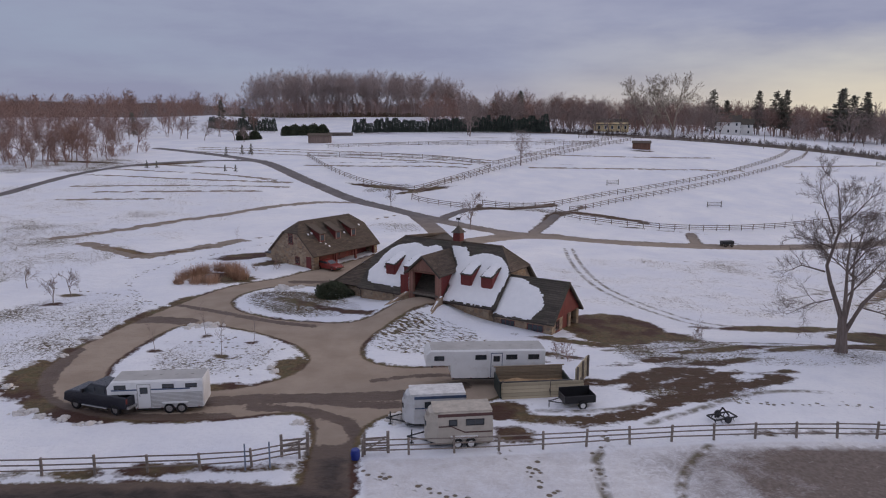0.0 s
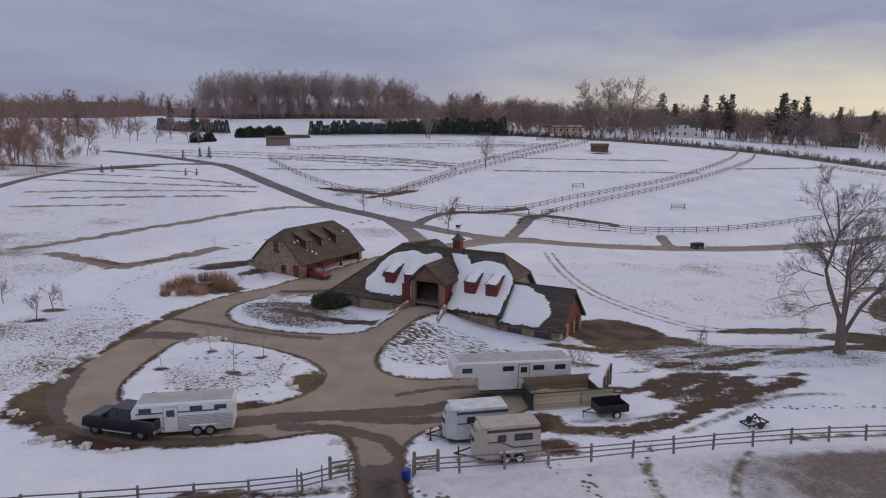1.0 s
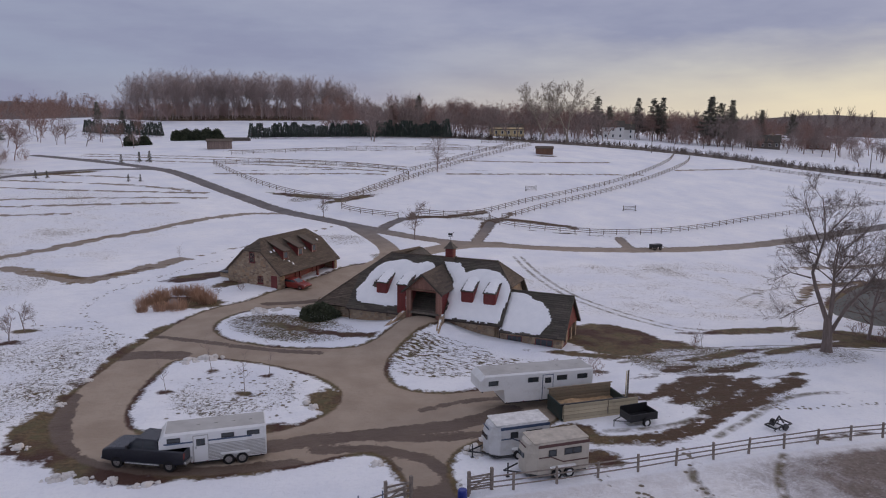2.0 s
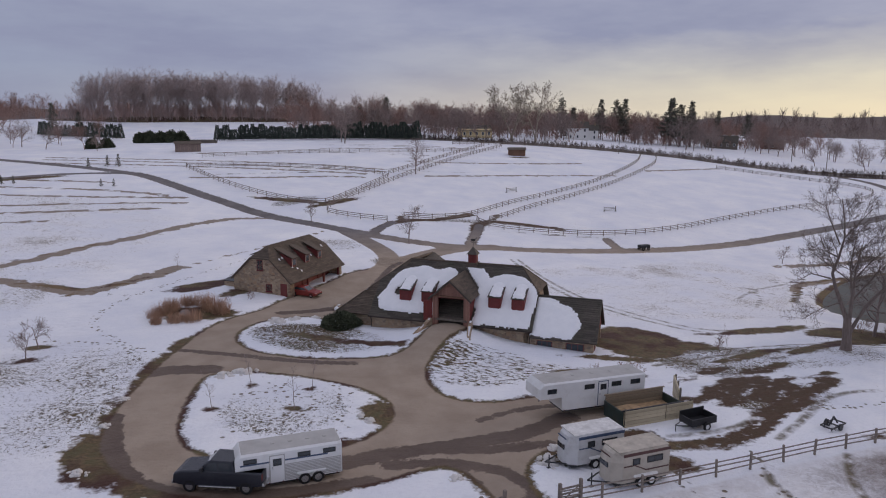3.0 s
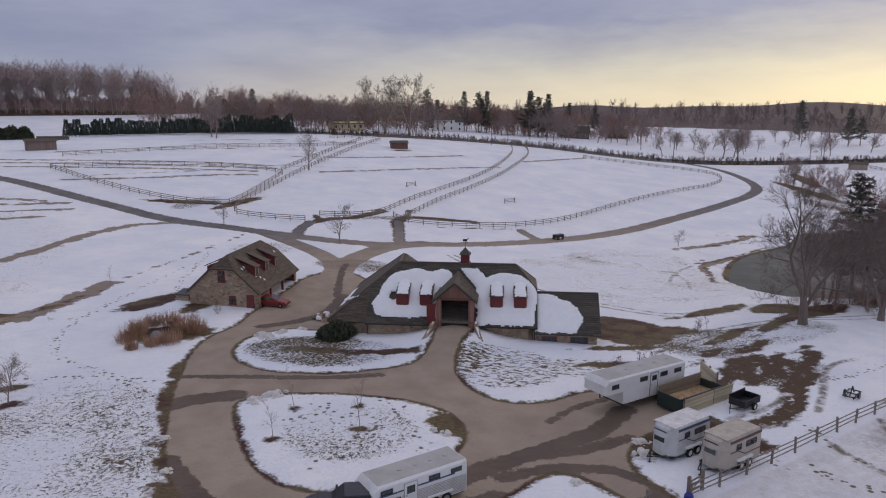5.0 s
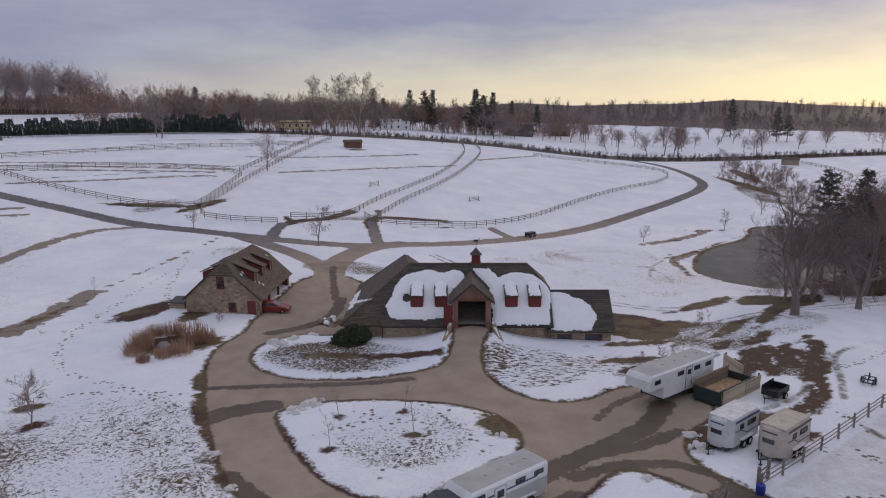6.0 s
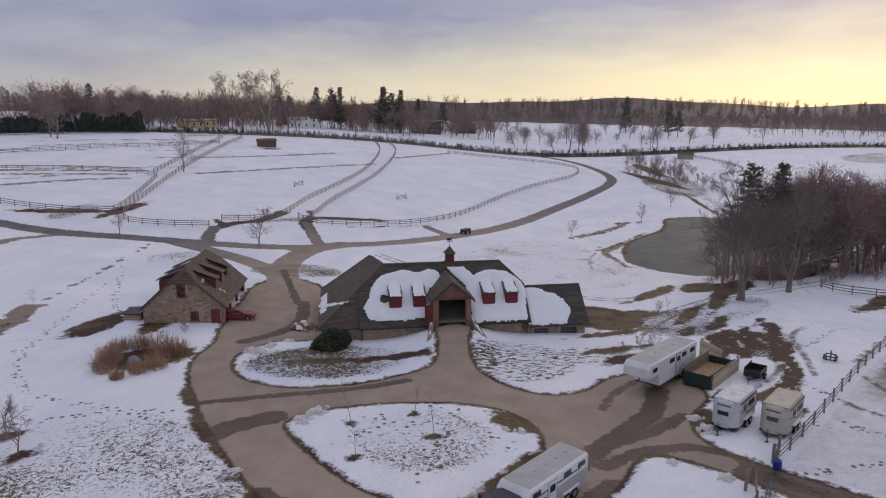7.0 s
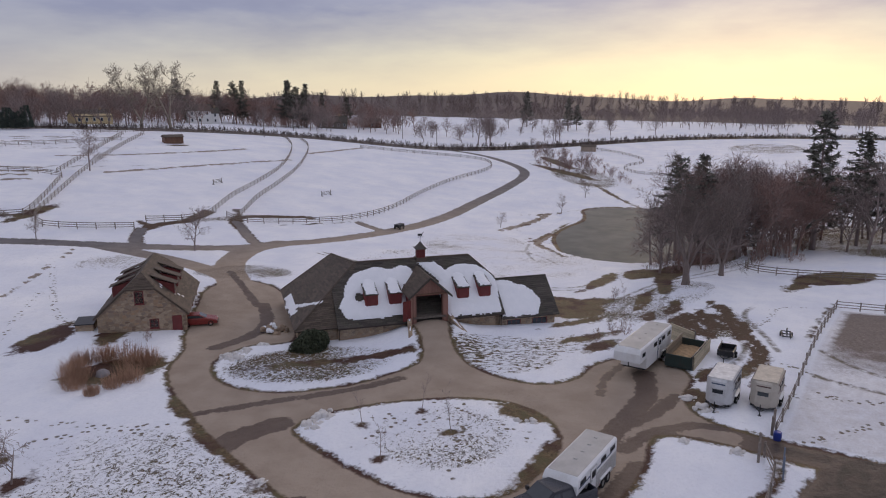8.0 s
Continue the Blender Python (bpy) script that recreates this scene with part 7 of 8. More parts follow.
for i, q in enumerate(((-24.6, 49.7, 1.0, 0.6, 0.4), (-23.0, 48.9, 0.7, 0.5, 0.35), (-28.0, 54.8, 0.8, 0.5, 0.35), (-16.6, 71.6, 1.5, 0.8, 0.55), (-18.2, 71.2, 1.0, 0.7, 0.45), (-8.2, 57.4, 0.6, 0.4, 0.3), (-8.6, 58.4, 0.4, 0.3, 0.25),
                       (-11.2, 88.6, 1.5, 1.0, 0.6), (-9.2, 89.0, 1.0, 0.7, 0.45), (-6.6, 89.3, 0.8, 0.6, 0.4), (1.6, 46.8, 1.1, 0.7, 0.45), (3.2, 48.4, 0.9, 0.6, 0.35), (-27.2, 62.6, 0.5, 0.4, 0.25), (-5.2, 46.6, 0.6, 0.4, 0.3),
                       (-21.4, 48.3, 0.7, 0.35, 0.22), (-19.4, 47.4, 0.9, 0.3, 0.2), (-26.2, 68.0, 0.5, 0.4, 0.25), (-5.0, 43.0, 0.8, 0.5, 0.4))):
    snow_heap(200 + i, *q)

# ---- trees ----


def bare_tree(seed, height, r0, spread, levels=4, twig=0.012, forks=1, limbs=9, low=0.28, sides=5, up=0.25, kids=(6, 6, 5), fine=9, splay=(0.22, 0.42)):
    """A leafless tree: the trunk and its crown of limbs, branches and twigs."""
    rnd = random.Random(seed)
    trunk, crown = Geo(), Geo()

    def limb(p, way, length, r, level, geo):
        n = (5, 4, 3, 2, 1)[min(level, 4)] if levels > 3 else (4, 3, 2, 1)[min(level, 3)]
        pts, rads = [p], [r]
        d = way.copy()
        for i in range(n):
            wob = 0.16 + 0.06 * level
            d = (d + Vector((rnd.uniform(-wob, wob), rnd.uniform(-wob, wob), rnd.uniform(-wob, wob) + (up if level else 0.1) * 0.35))).normalized()
            pts.append(pts[-1] + d * length / n)
            rads.append(max(twig, r * (1 - 0.78 * (i + 1) / n)))
        if level < fine:
            geo.tube(pts, rads, max(3, sides - level), cap=False)
        else:
            e = d.cross(Vector((rnd.uniform(-1, 1), rnd.uniform(-1, 1), rnd.uniform(-1, 1)))).normalized()
            for i in range(n):
                geo.add([pts[i] - e * rads[i], pts[i] + e * rads[i], pts[i + 1] + e * rads[i + 1], pts[i + 1] - e * rads[i + 1]], [(0, 1, 2, 3)])
        if level >= levels:
            return
        count = limbs if level == 0 else kids[min(level - 1, len(kids) - 1)]
        for k in range(count):
            t = (low + (1 - low) * (k + rnd.random()) / count) if level == 0 else 0.25 + 0.75 * (k + rnd.random()) / count
            f = t * n
            i = min(int(f), n - 1)
            q = pts[i].lerp(pts[i + 1], f - i)
            axis = (pts[i + 1] - pts[i]).normalized()
            side = axis.cross(Vector((rnd.uniform(-1, 1), rnd.uniform(-1, 1), rnd.uniform(-1, 1)))).normalized()
            lean = rnd.uniform(0.55, 1.05) if level == 0 else rnd.uniform(0.5, 1.0)
            w2 = (axis * math.cos(lean) + side * math.sin(lean)).normalized()
            if level == 0:
                ln = spread * rnd.uniform(0.7, 1.1) * (1.15 - 0.55 * t)
            else:
                ln = length * rnd.uniform(0.38, 0.62)
            rr = max(twig, (rads[i] * (0.62 if level == 0 else 0.6)))
            limb(q, w2, ln, rr, level + 1, crown)

    if forks == 1:
        limb(Vector((0, 0, -0.3)), Vector((rnd.uniform(-0.05, 0.05), rnd.uniform(-0.05, 0.05), 1)), height, r0, 0, trunk)
    else:
        trunk.tube([(0, 0, -0.3), (0, 0, 0.4), (0, 0, height * 0.1)], [r0 * 1.5, r0 * 1.15, r0], 9, cap=False)
        for k in range(forks):
            a = 2 * math.pi * k / forks + rnd.uniform(-0.4, 0.4)
            lean = rnd.uniform(*splay)
            limb(Vector((0, 0, height * 0.09)), Vector((math.cos(a) * lean, math.sin(a) * lean, 1)).normalized(), height * rnd.uniform(0.8, 0.95), r0 * 0.72, 0, trunk)
    return trunk, crown


def tree_thing(name, geos, material, px, py, turn, label, category="tree", group="", crown_mat=None, sink=0.0):
    t = thing(name, pose(px, py, ground_at(px, py) - sink, 0, 0, turn), label, category, group)
    part("trunk", geos[0].mesh("trunk", material, True) if isinstance(geos[0], Geo) else geos[0], material, t)
    part("crown", geos[1].mesh("crown", crown_mat or material, True) if isinstance(geos[1], Geo) else geos[1], crown_mat or material, t)
    return t


def conifer(seed, height, r0, spread, clumps=46, bare=0.25, ragged=0.5, blades=16, size=0.9):
    """A pine: trunk, whorled boughs and clumps of needles with gaps between."""
    rnd = random.Random(seed)
    trunk, crown = Geo(), Geo()
    trunk.tube([(0, 0, -0.3), (0.1, 0, height * 0.4), (0, 0.1, height * 0.97)], [r0, r0 * 0.7, 0.05], 7, cap=False)
    for k in range(clumps):
        t = bare + (1 - bare) * (k + rnd.random()) / clumps
        a = k * 2.4 + rnd.uniform(-0.5, 0.5)
        reach = spread * (1.06 - t) ** 0.85 * 1.12 * rnd.uniform(1 - ragged, 1.0) + 0.3
        p0 = Vector((0, 0, height * t))
        tip = Vector((math.cos(a) * reach, math.sin(a) * reach, height * t + reach * rnd.uniform(-0.05, 0.28)))
        trunk.tube([p0, p0.lerp(tip, 0.5) + Vector((0, 0, 0.1)), tip], [0.09, 0.06, 0.03], 4, cap=False)
        n = max(2, int(reach * 1.5))
        for j in range(n):
            c = p0.lerp(tip, 0.3 + 0.7 * (j + 0.7) / n) + Vector((rnd.uniform(-0.4, 0.4), rnd.uniform(-0.4, 0.4), rnd.uniform(-0.1, 0.3)))
            for b in range(blades):
                d = Vector((rnd.gauss(0, 1), rnd.gauss(0, 1), rnd.gauss(0, 0.45))).normalized()
                e = d.cross(Vector((rnd.uniform(-1, 1), rnd.uniform(-1, 1), rnd.uniform(-1, 1)))).normalized()
                ln, wd = size * rnd.uniform(0.5, 1.1), size * rnd.uniform(0.10, 0.22)
                crown.add([c + d * 0.05 - e * wd, c + d * 0.05 + e * wd, c + d * ln], [(0, 1, 2)])
    return trunk, crown


def meshes_of(geos, m1, m2, name):
    return geos[0].mesh(name + "_trunk", m1, True), geos[1].mesh(name + "_crown", m2, True)


# the big forked tree by the track, and its neighbour
def forked_oak(seed=27):
    """An old tree whose short trunk parts into three stems; each stem is given as points (across, height, towards the back)."""
    rnd = random.Random(seed)
    trunk, crown = Geo(), Geo()
    across, back = Vector((0.8, -0.6, 0)), Vector((0.6, 0.8, 0))

    def at(u, h, w):
        return across * u + back * w + Vector((0, 0, h))

    def grow(p, way, length, r, level):
        n = (0, 5, 4, 3, 2)[level]
        pts, rads, d = [p], [r], way.copy()
        for i in range(n):
            d = (d + Vector((rnd.uniform(-0.24, 0.24), rnd.uniform(-0.24, 0.24), rnd.uniform(-0.18, 0.26)))).normalized()
            pts.append(pts[-1] + d * length / n)
            rads.append(max(0.0075, r * (1 - 0.8 * (i + 1) / n)))
        crown.tube(pts, rads, (0, 6, 5, 3, 3)[level], cap=False)
        if level < 4:
            sprout(pts, rads, length, level + 1, (0, 0, 8, 7, 5)[level + 1])

    def sprout(pts, rads, length, level, count, first=0.2):
        n = len(pts) - 1
        for k in range(count):
            f = (first + (1 - first) * (k + rnd.random()) / count) * n
            i = min(int(f), n - 1)
            axis = (pts[i + 1] - pts[i]).normalized()
            side = axis.cross(Vector((rnd.uniform(-1, 1), rnd.uniform(-1, 1), rnd.uniform(-1, 1)))).normalized()
            lean = rnd.uniform(0.45, 0.95)
            way = (axis * math.cos(lean) + side * math.sin(lean) + Vector((0, 0, 0.12))).normalized()
            grow(pts[i].lerp(pts[i + 1], f - i), way, length * rnd.uniform(0.36, 0.6), max(0.011, rads[i] * 0.40), level)

    def stem(points, r0, r1, count, first=0.35, bough=False):
        pts = [at(*q) for q in points]
        rads = [0.8 * (r0 + (r1 - r0) * (i / (len(pts) - 1)) ** 0.8) for i in range(len(pts))]
        (crown if bough else trunk).tube(pts, rads, 9 if not bough else 6, cap=False)
        run = sum((b - a).length for a, b in zip(pts[:-1], pts[1:]))
        sprout(pts, rads, min(run, 6.5) * (0.72 if not bough else 0.95), 2 if bough else 1, count, first)

    trunk.tube([at(0, -0.4, 0), at(0, 0.25, 0), at(-0.02, 1.2, 0), at(-0.1, 2.4, 0), at(-0.2, 3.6, 0)], [0.74, 0.56, 0.47, 0.43, 0.34], 11, cap=False)
    stem([(-0.2, 3.2, 0), (-0.7, 4.5, 0.2), (-1.5, 6.6, 0.5), (-1.9, 8.1, 0.6), (-1.5, 9.9, 0.4), (-1.1, 11.8, 0.7), (-1.3, 13.6, 0.4), (-1.7, 16.0, 0.6)], 0.34, 0.05, 9, 0.4)
    stem([(0.0, 3.3, 0), (-0.1, 6.2, -0.6), (-0.2, 8.8, -1.2), (-0.1, 11.6, -2.0)], 0.28, 0.06, 7)
    stem([(0.1, 1.9, 0), (1.3, 4.9, -0.3), (2.5, 6.8, -0.6), (4.3, 7.6, -1.2), (5.8, 9.4, -1.0)], 0.33, 0.05, 8)
    stem([(0.0, 2.8, 0.1), (0.4, 5.5, 1.4), (0.3, 8.6, 3.0), (0.9, 11.6, 4.2)], 0.26, 0.05, 7)
    for points, r in (([(-1.5, 11.2, 0.5), (-2.6, 13.8, 0.9), (-3.1, 15.4, 1.2)], 0.11), ([(-2.0, 7.5, 0.6), (-4.0, 8.0, 0.2), (-5.4, 7.2, -0.3)], 0.12), ([(-1.6, 9.9, 0.4), (-3.0, 10.6, -0.6), (-4.6, 11.2, -1.6)], 0.11),
                      ([(-1.1, 11.9, 0.7), (0.2, 13.4, 1.2), (1.3, 15.0, 1.0)], 0.11), ([(-0.9, 5.1, 0.2), (-2.8, 4.6, -0.8), (-4.8, 3.4, -1.6)], 0.09), ([(-0.1, 8.0, -1.0), (1.1, 10.1, -1.6), (2.6, 11.6, -1.4)], 0.12),
                      ([(0.0, 5.6, -0.5), (1.7, 7.7, 0.4), (3.5, 10.2, 1.2)], 0.14), ([(1.4, 4.6, -0.3), (3.5, 4.5, -1.6), (5.2, 3.9, -2.8)], 0.11), ([(2.5, 6.8, -0.6), (3.2, 8.8, -2.0), (4.4, 10.6, -2.6)], 0.11),
                      ([(0.3, 7.0, 2.2), (-1.6, 8.4, 3.6), (-3.0, 9.4, 4.8)], 0.11), ([(0.4, 9.4, 3.2), (2.2, 10.8, 4.6), (3.6, 12.4, 5.0)], 0.10)):
        stem(points, r, 0.03, 9, 0.25, True)
    return trunk, crown


tree_thing("oak_tree", forked_oak(), OAK_BARK, 44.3, 59.7, 0, "tall bare forked tree with spreading limbs beside the track")
tree_thing("oak_tree", bare_tree(22, 15.0, 0.36, 6.4, 4, 0.013, forks=2, limbs=9, low=0.15, sides=7, up=0.03, kids=(7, 6, 4), splay=(0.18, 0.32)), OAK_BARK, 61, 58.5, 130,
           "bare twin-stemmed tree beside the pond woods")

MID = [meshes_of(bare_tree(40 + k, (14, 16, 12.5, 15)[k], 0.30, (6.2, 6.6, 6.4, 5.4)[k], 4, 0.02, limbs=11, low=0.18, up=0.1, kids=(6, 5, 4), fine=3), BARK, BARK, "field_tree") for k in range(4)]
FARTREE = [meshes_of(bare_tree(45 + k, (11.5, 13, 10.5, 12)[k], 0.28, (6.6, 7.0, 6.6, 6.0)[k], 3, 0.022, limbs=15, low=0.2, up=0.2, kids=(8, 6), fine=2), BARK, BARK, "far_tree") for k in range(4)]
MID_RED = [meshes_of(bare_tree(50 + k, (12.5, 11.5, 13)[k], 0.24, (6.8, 7.0, 6.6)[k], 3, 0.02, limbs=16, low=0.36, up=0.22, kids=(9, 7), fine=2), BARK_RED, BARK_RED, "red_tree") for k in range(3)]
SYC = [meshes_of(bare_tree(60 + k, 24, 0.55, 8.5, 4, 0.04, forks=2, limbs=9, low=0.3, kids=(6, 6, 4), fine=3), BARK_PALE, BARK_PALE, "sycamore") for k in range(2)]
PINES = [meshes_of(conifer(70 + k, (20, 22, 15)[k], 0.36, (7.2, 5.8, 4.4)[k], (74, 84, 60)[k], (0.22, 0.15, 0.06)[k], 0.68, 15, 1.0), BARK, NEEDLE, "pine") for k in range(3)]


def plant(meshes, px, py, turn, k, name, label, group, category="tree"):
    t = thing(name, pose(px, py, ground_at(px, py) if abs(px) < 200 and py < 300 else lz(px, py), 0, 0, turn) @ Matrix.Diagonal((k, k, k, 1)), label, category, group)
    new_t = new("trunk", meshes[0])
    new_t.parent = t
    new_c = new("crown", meshes[1])
    new_c.parent = t
    return t


rt = random.Random(5)
# trees round the far paddocks and along the main road
ROADSIDE = [(98, 304, 2), (104, 300, 0), (118, 306, 3), (276, 312, 0), (290, 318, 2), (50, 308, 2), (41, 292, 1), (62, 305, 0), (74, 300, 1), (90, 312, 2), (104, 318, 0), (112, 309, 1), (150, 322, 2), (158, 312, 0),  (205, 322, 2), (60, 326, 3), (84, 330, 0),
            (128, 330, 1), (143, 340, 0), (218, 300, 1), (236, 302, 3), (252, 296, 0), (262, 284, 2), (228, 318, 1), (244, 316, 0), (272, 300, 1), (284, 296, 3),  (232, 336, 0), (160, 350, 3), (30, 318, 1),
            (100, 350, 2), (118, 355, 0), (200, 352, 1), (262, 330, 2), (282, 322, 0)]
for px, py, k in ROADSIDE:
    plant(FARTREE[k], px, py, rt.uniform(0, 360), rt.uniform(0.85, 1.15), "roadside_tree", "bare grey-brown tree standing along the main road", "roadside trees")
for i in range(80):
    px = rt.uniform(40, 300)
    py = rt.uniform(306, 352) - max(0, px - 190) * 0.28
    if py < 345 and (168 < px < 200 or 100 < px < 126):   # the houses' front gardens are open
        continue
    plant((FARTREE if i % 3 else MID_RED)[i % 3], px, py, rt.uniform(0, 360), rt.uniform(0.65, 1.1), "roadside_tree", "bare grey-brown tree standing along the main road", "roadside trees")
for px, py, k in ((121.5, 301, 0), (130, 294, 1)):
    plant(SYC[k], px, py, rt.uniform(0, 360), 1.0 if px > 100 else 0.75, "sycamore_tree", "tall pale-barked bare sycamore along the main road", "sycamores")
FIELD = [(245, 246, 0, 0.7), (262, 224, 1, 1.15), (268, 220, 2, 1.2), (272, 225, 0, 1.1), (255, 229, 0, 0.75), (373, 266, 3, 0.8), (316, 212, 1, 0.55), (324, 206, 0, 1.0), (365, 191, 2, 0.8), (352, 200, 0, 0.8), (377, 167, 1, 0.8), (300, 250, 0, 1.0),
         (310, 244, 2, 0.7), (340, 262, 1, 0.8), (356, 240, 3, 0.7), (330, 235, 0, 0.45), (290, 262, 1, 0.7), (400, 205, 0, 0.8), (420, 190, 2, 0.8), (425, 160, 1, 0.9), (440, 140, 0, 0.9), (410, 245, 3, 0.8)]
FIELD += [(rt.uniform(250, 430), rt.uniform(200, 300), i % 4, rt.uniform(0.5, 0.95)) for i in range(22)]
FIELD = [q for q in FIELD if q[0] * 0.55 + q[1] > 362]
for px, py, k, s in FIELD:
    plant(FARTREE[k], px, py, rt.uniform(0, 360), s, "field_tree", "bare spreading tree in a far snowy field", "field trees")
for px, py, k, s in ((207, 346, 0, 1.1), (200, 350, 1, 1.0), (214, 352, 0, 0.95), (228, 326, 0, 1.2), (232, 330, 1, 1.15), (236, 327, 0, 1.1), (241, 325, 1, 1.1), (245, 330, 0, 1.0), (250, 336, 0, 0.9), (210, 342, 1, 1.05), (176, 352, 0, 1.05), (380, 226, 1, 0.95), (385, 222, 0, 0.8), (392, 262, 1, 1.1), (172, 344, 2, 0.9), (72, 335, 1, 0.8), (60, 338, 2, 0.85),
                     (-74, 372, 1, 0.62), (-64, 378, 2, 0.6), (-104, 330, 2, 0.7), (283, 352, 1, 0.9), (300, 346, 0, 0.9), (186, 356, 2, 1.1)):
    plant(PINES[k], px, py, rt.uniform(0, 360), s, "pine_tree", "dark green pine rising over the bare tree line", "pines")
# the reddish grove at the left edge of the fields
for i in range(62):
    px, py = rt.uniform(-150, -74), rt.uniform(206, 252)
    plant(MID_RED[i % 3], px, py, rt.uniform(0, 360), rt.uniform(0.5, 0.78), "grove_tree", "bare reddish-brown tree in a grove at the field edge", "grove trees")
for i in range(18):
    px, py = rt.uniform(-120, -45), rt.uniform(268, 330)
    plant((MID_RED if i % 2 else FARTREE)[i % 3], px, py, rt.uniform(0, 360), rt.uniform(0.45, 0.75), "grove_tree", "bare brown tree in the hedgerow behind the fields", "grove trees")
# woods beside the pond
for px, py, k, s in ((64, 66, 0, 0.75), (69, 69.5, 1, 0.7), (72, 66, 2, 0.8), (80, 73.5, 0, 0.8), (76, 63, 1, 0.85), (84, 71, 2, 0.75), (91, 66, 3, 0.85), (67, 63, 2, 0.6), (88, 61.5, 0, 0.8), (94, 64, 1, 0.9), (58.5, 67.5, 2, 0.75), (70, 71, 2, 0.8), (68.5, 72, 1, 0.7)):
    plant(MID[k], px, py, rt.uniform(0, 360), s, "bank_tree", "bare many-branched tree leaning over the pond bank", "pond bank trees")
for px, py, k, s in ((77, 70.3, 0, 0.96), (87.3, 68.6, 1, 0.9), (82, 66, 0, 0.8), (104, 50, 1, 1.25), (113, 43, 0, 1.15), (97, 62, 2, 0.8)):
    plant(PINES[k], px, py, rt.uniform(0, 360), s, "pine_tree", "tall dark pine among bare trees beside the pond", "pond pines")
for i in range(112):
    px = rt.uniform(84, 150)
    py = rt.uniform(-20, 76) if px > 98 else rt.uniform(57, 70)
    plant((FARTREE if i % 3 else MID_RED)[i % 3], px, py, rt.uniform(0, 360), rt.uniform(0.85, 1.2), "wood_tree", "bare dark tree in the dense woods beside the pond", "pond woods")
for i in range(16):
    plant(MID_RED[i % 3], rt.uniform(90, 102), rt.uniform(50, 68), rt.uniform(0, 360), rt.uniform(0.75, 1.1), "wood_tree", "bare reddish-brown tree at the edge of the pond woods", "pond woods")
for px, py, s in ((131, 117.5, 0.35), (160.5, 122.5, 0.4), (96, 118, 0.25), (205, 152, 0.5), (214, 160, 0.55), (226, 168, 0.5), (222, 150, 0.5), (236, 172, 0.5), (210, 142, 0.45), (244, 182, 0.55), (198, 138, 0.35)):
    plant(MID[int(px) % 4], px, py, rt.uniform(0, 360), s, "young_tree", "small bare tree on the snowy bank by the pond", "bank trees")
# single trees nearer by
plant(MID[0], 19.6, 134.7, 40, 0.48, "young_tree", "small bare tree on the snowy triangle between lanes", "lane trees")
plant(MID[2], 45.6, 210, 10, 0.72, "field_tree", "bare tree standing at the fence corner", "field trees")
plant(MID[2], 40.8, 285.5, 70, 0.95, "field_tree", "spreading bare tree in front of the evergreen hedge", "field trees")
plant(MID[3], 4.8, 157, 70, 0.3, "young_tree", "thin young tree beside the farm road", "lane trees")
SAP = meshes_of(bare_tree(80, 3.6, 0.035, 0.9, 2, 0.008, limbs=9, low=0.35, sides=5, kids=(4,)), BARK, BARK, "sapling")
for px, py, s in ((-16, 67.9, 0.95), (-19.5, 63.4, 0.9), (-13.3, 61.5, 1.05), (-11.2, 65.8, 0.95), (33.0, 64.5, 0.8), (-4, 108.5, 1.0), (-22, 118.5, 0.8)):
    plant(SAP, px, py, rt.uniform(0, 360), s, "sapling", "thin bare sapling with a dark mulch ring in snow", "saplings", "sapling")
APPLE = meshes_of(bare_tree(83, 3.0, 0.09, 1.9, 3, 0.012, limbs=8, low=0.35, sides=5, kids=(6, 4)), BARK, BARK, "apple")
for px, py, s in ((-35.5, 80.7, 0.85), (-35.0, 84.3, 0.85), (-39, 66, 0.8), (-41.5, 88, 0.75)):
    plant(APPLE, px, py, rt.uniform(0, 360), s, "fruit_tree", "small bare fruit tree in a ring of bare earth", "fruit trees")
SCRUB = meshes_of(bare_tree(85, 1.5, 0.03, 1.0, 3, 0.009, limbs=10, low=0.05, sides=4, kids=(5, 3)), BARK_RED, BARK_RED, "scrub")
for px, py, s in ((33, 66, 1.0), (16.8, 60.0, 0.9), (17.6, 59.0, 1.1), (-13.2, 99.5, 0.9), (-16, 98.6, 0.7), (14, 60.8, 0.8), (90, 63, 1.6), (84, 62.5, 1.4), (70, 59.5, 1.3)):
    plant(SCRUB, px, py, rt.uniform(0, 360), s, "bare_shrub", "low leafless twiggy shrub standing in snow", "bare shrubs", "shrub")

# clumps of ornamental grass beside the carriage house
def reed_clump(seed, px, py, r, h):
    rnd = random.Random(seed)
    t = thing("ornamental_grass", pose(px, py, ground_at(px, py)), "tall tawny clump of dry ornamental grass in snow", "grass clump", "grass clumps")
    g = Geo()
    for i in range(430):
        a, d = rnd.uniform(0, 6.283), r * math.sqrt(rnd.random())
        b = Vector((math.cos(a) * d, math.sin(a) * d, 0))
        lean = rnd.uniform(0.05, 0.9)
        c = a + rnd.uniform(-1.4, 1.4)
        up = h * rnd.uniform(0.35, 1.25) * (1 - 0.35 * lean)
        tip = b + Vector((math.cos(c) * lean * h * 0.55, math.sin(c) * lean * h * 0.55, up))
        s = Vector((-math.sin(a + rnd.uniform(-1, 1)), math.cos(a), 0)) * 0.011
        mid = b.lerp(tip, 0.55) + Vector((0, 0, 0.16))
        g.add([b - s, b + s, mid + s * 1.3, mid - s * 1.3, tip], [(0, 1, 2, 3), (3, 2, 4)])
    tagged(part("blades", g, REED, t), kind="stuff")


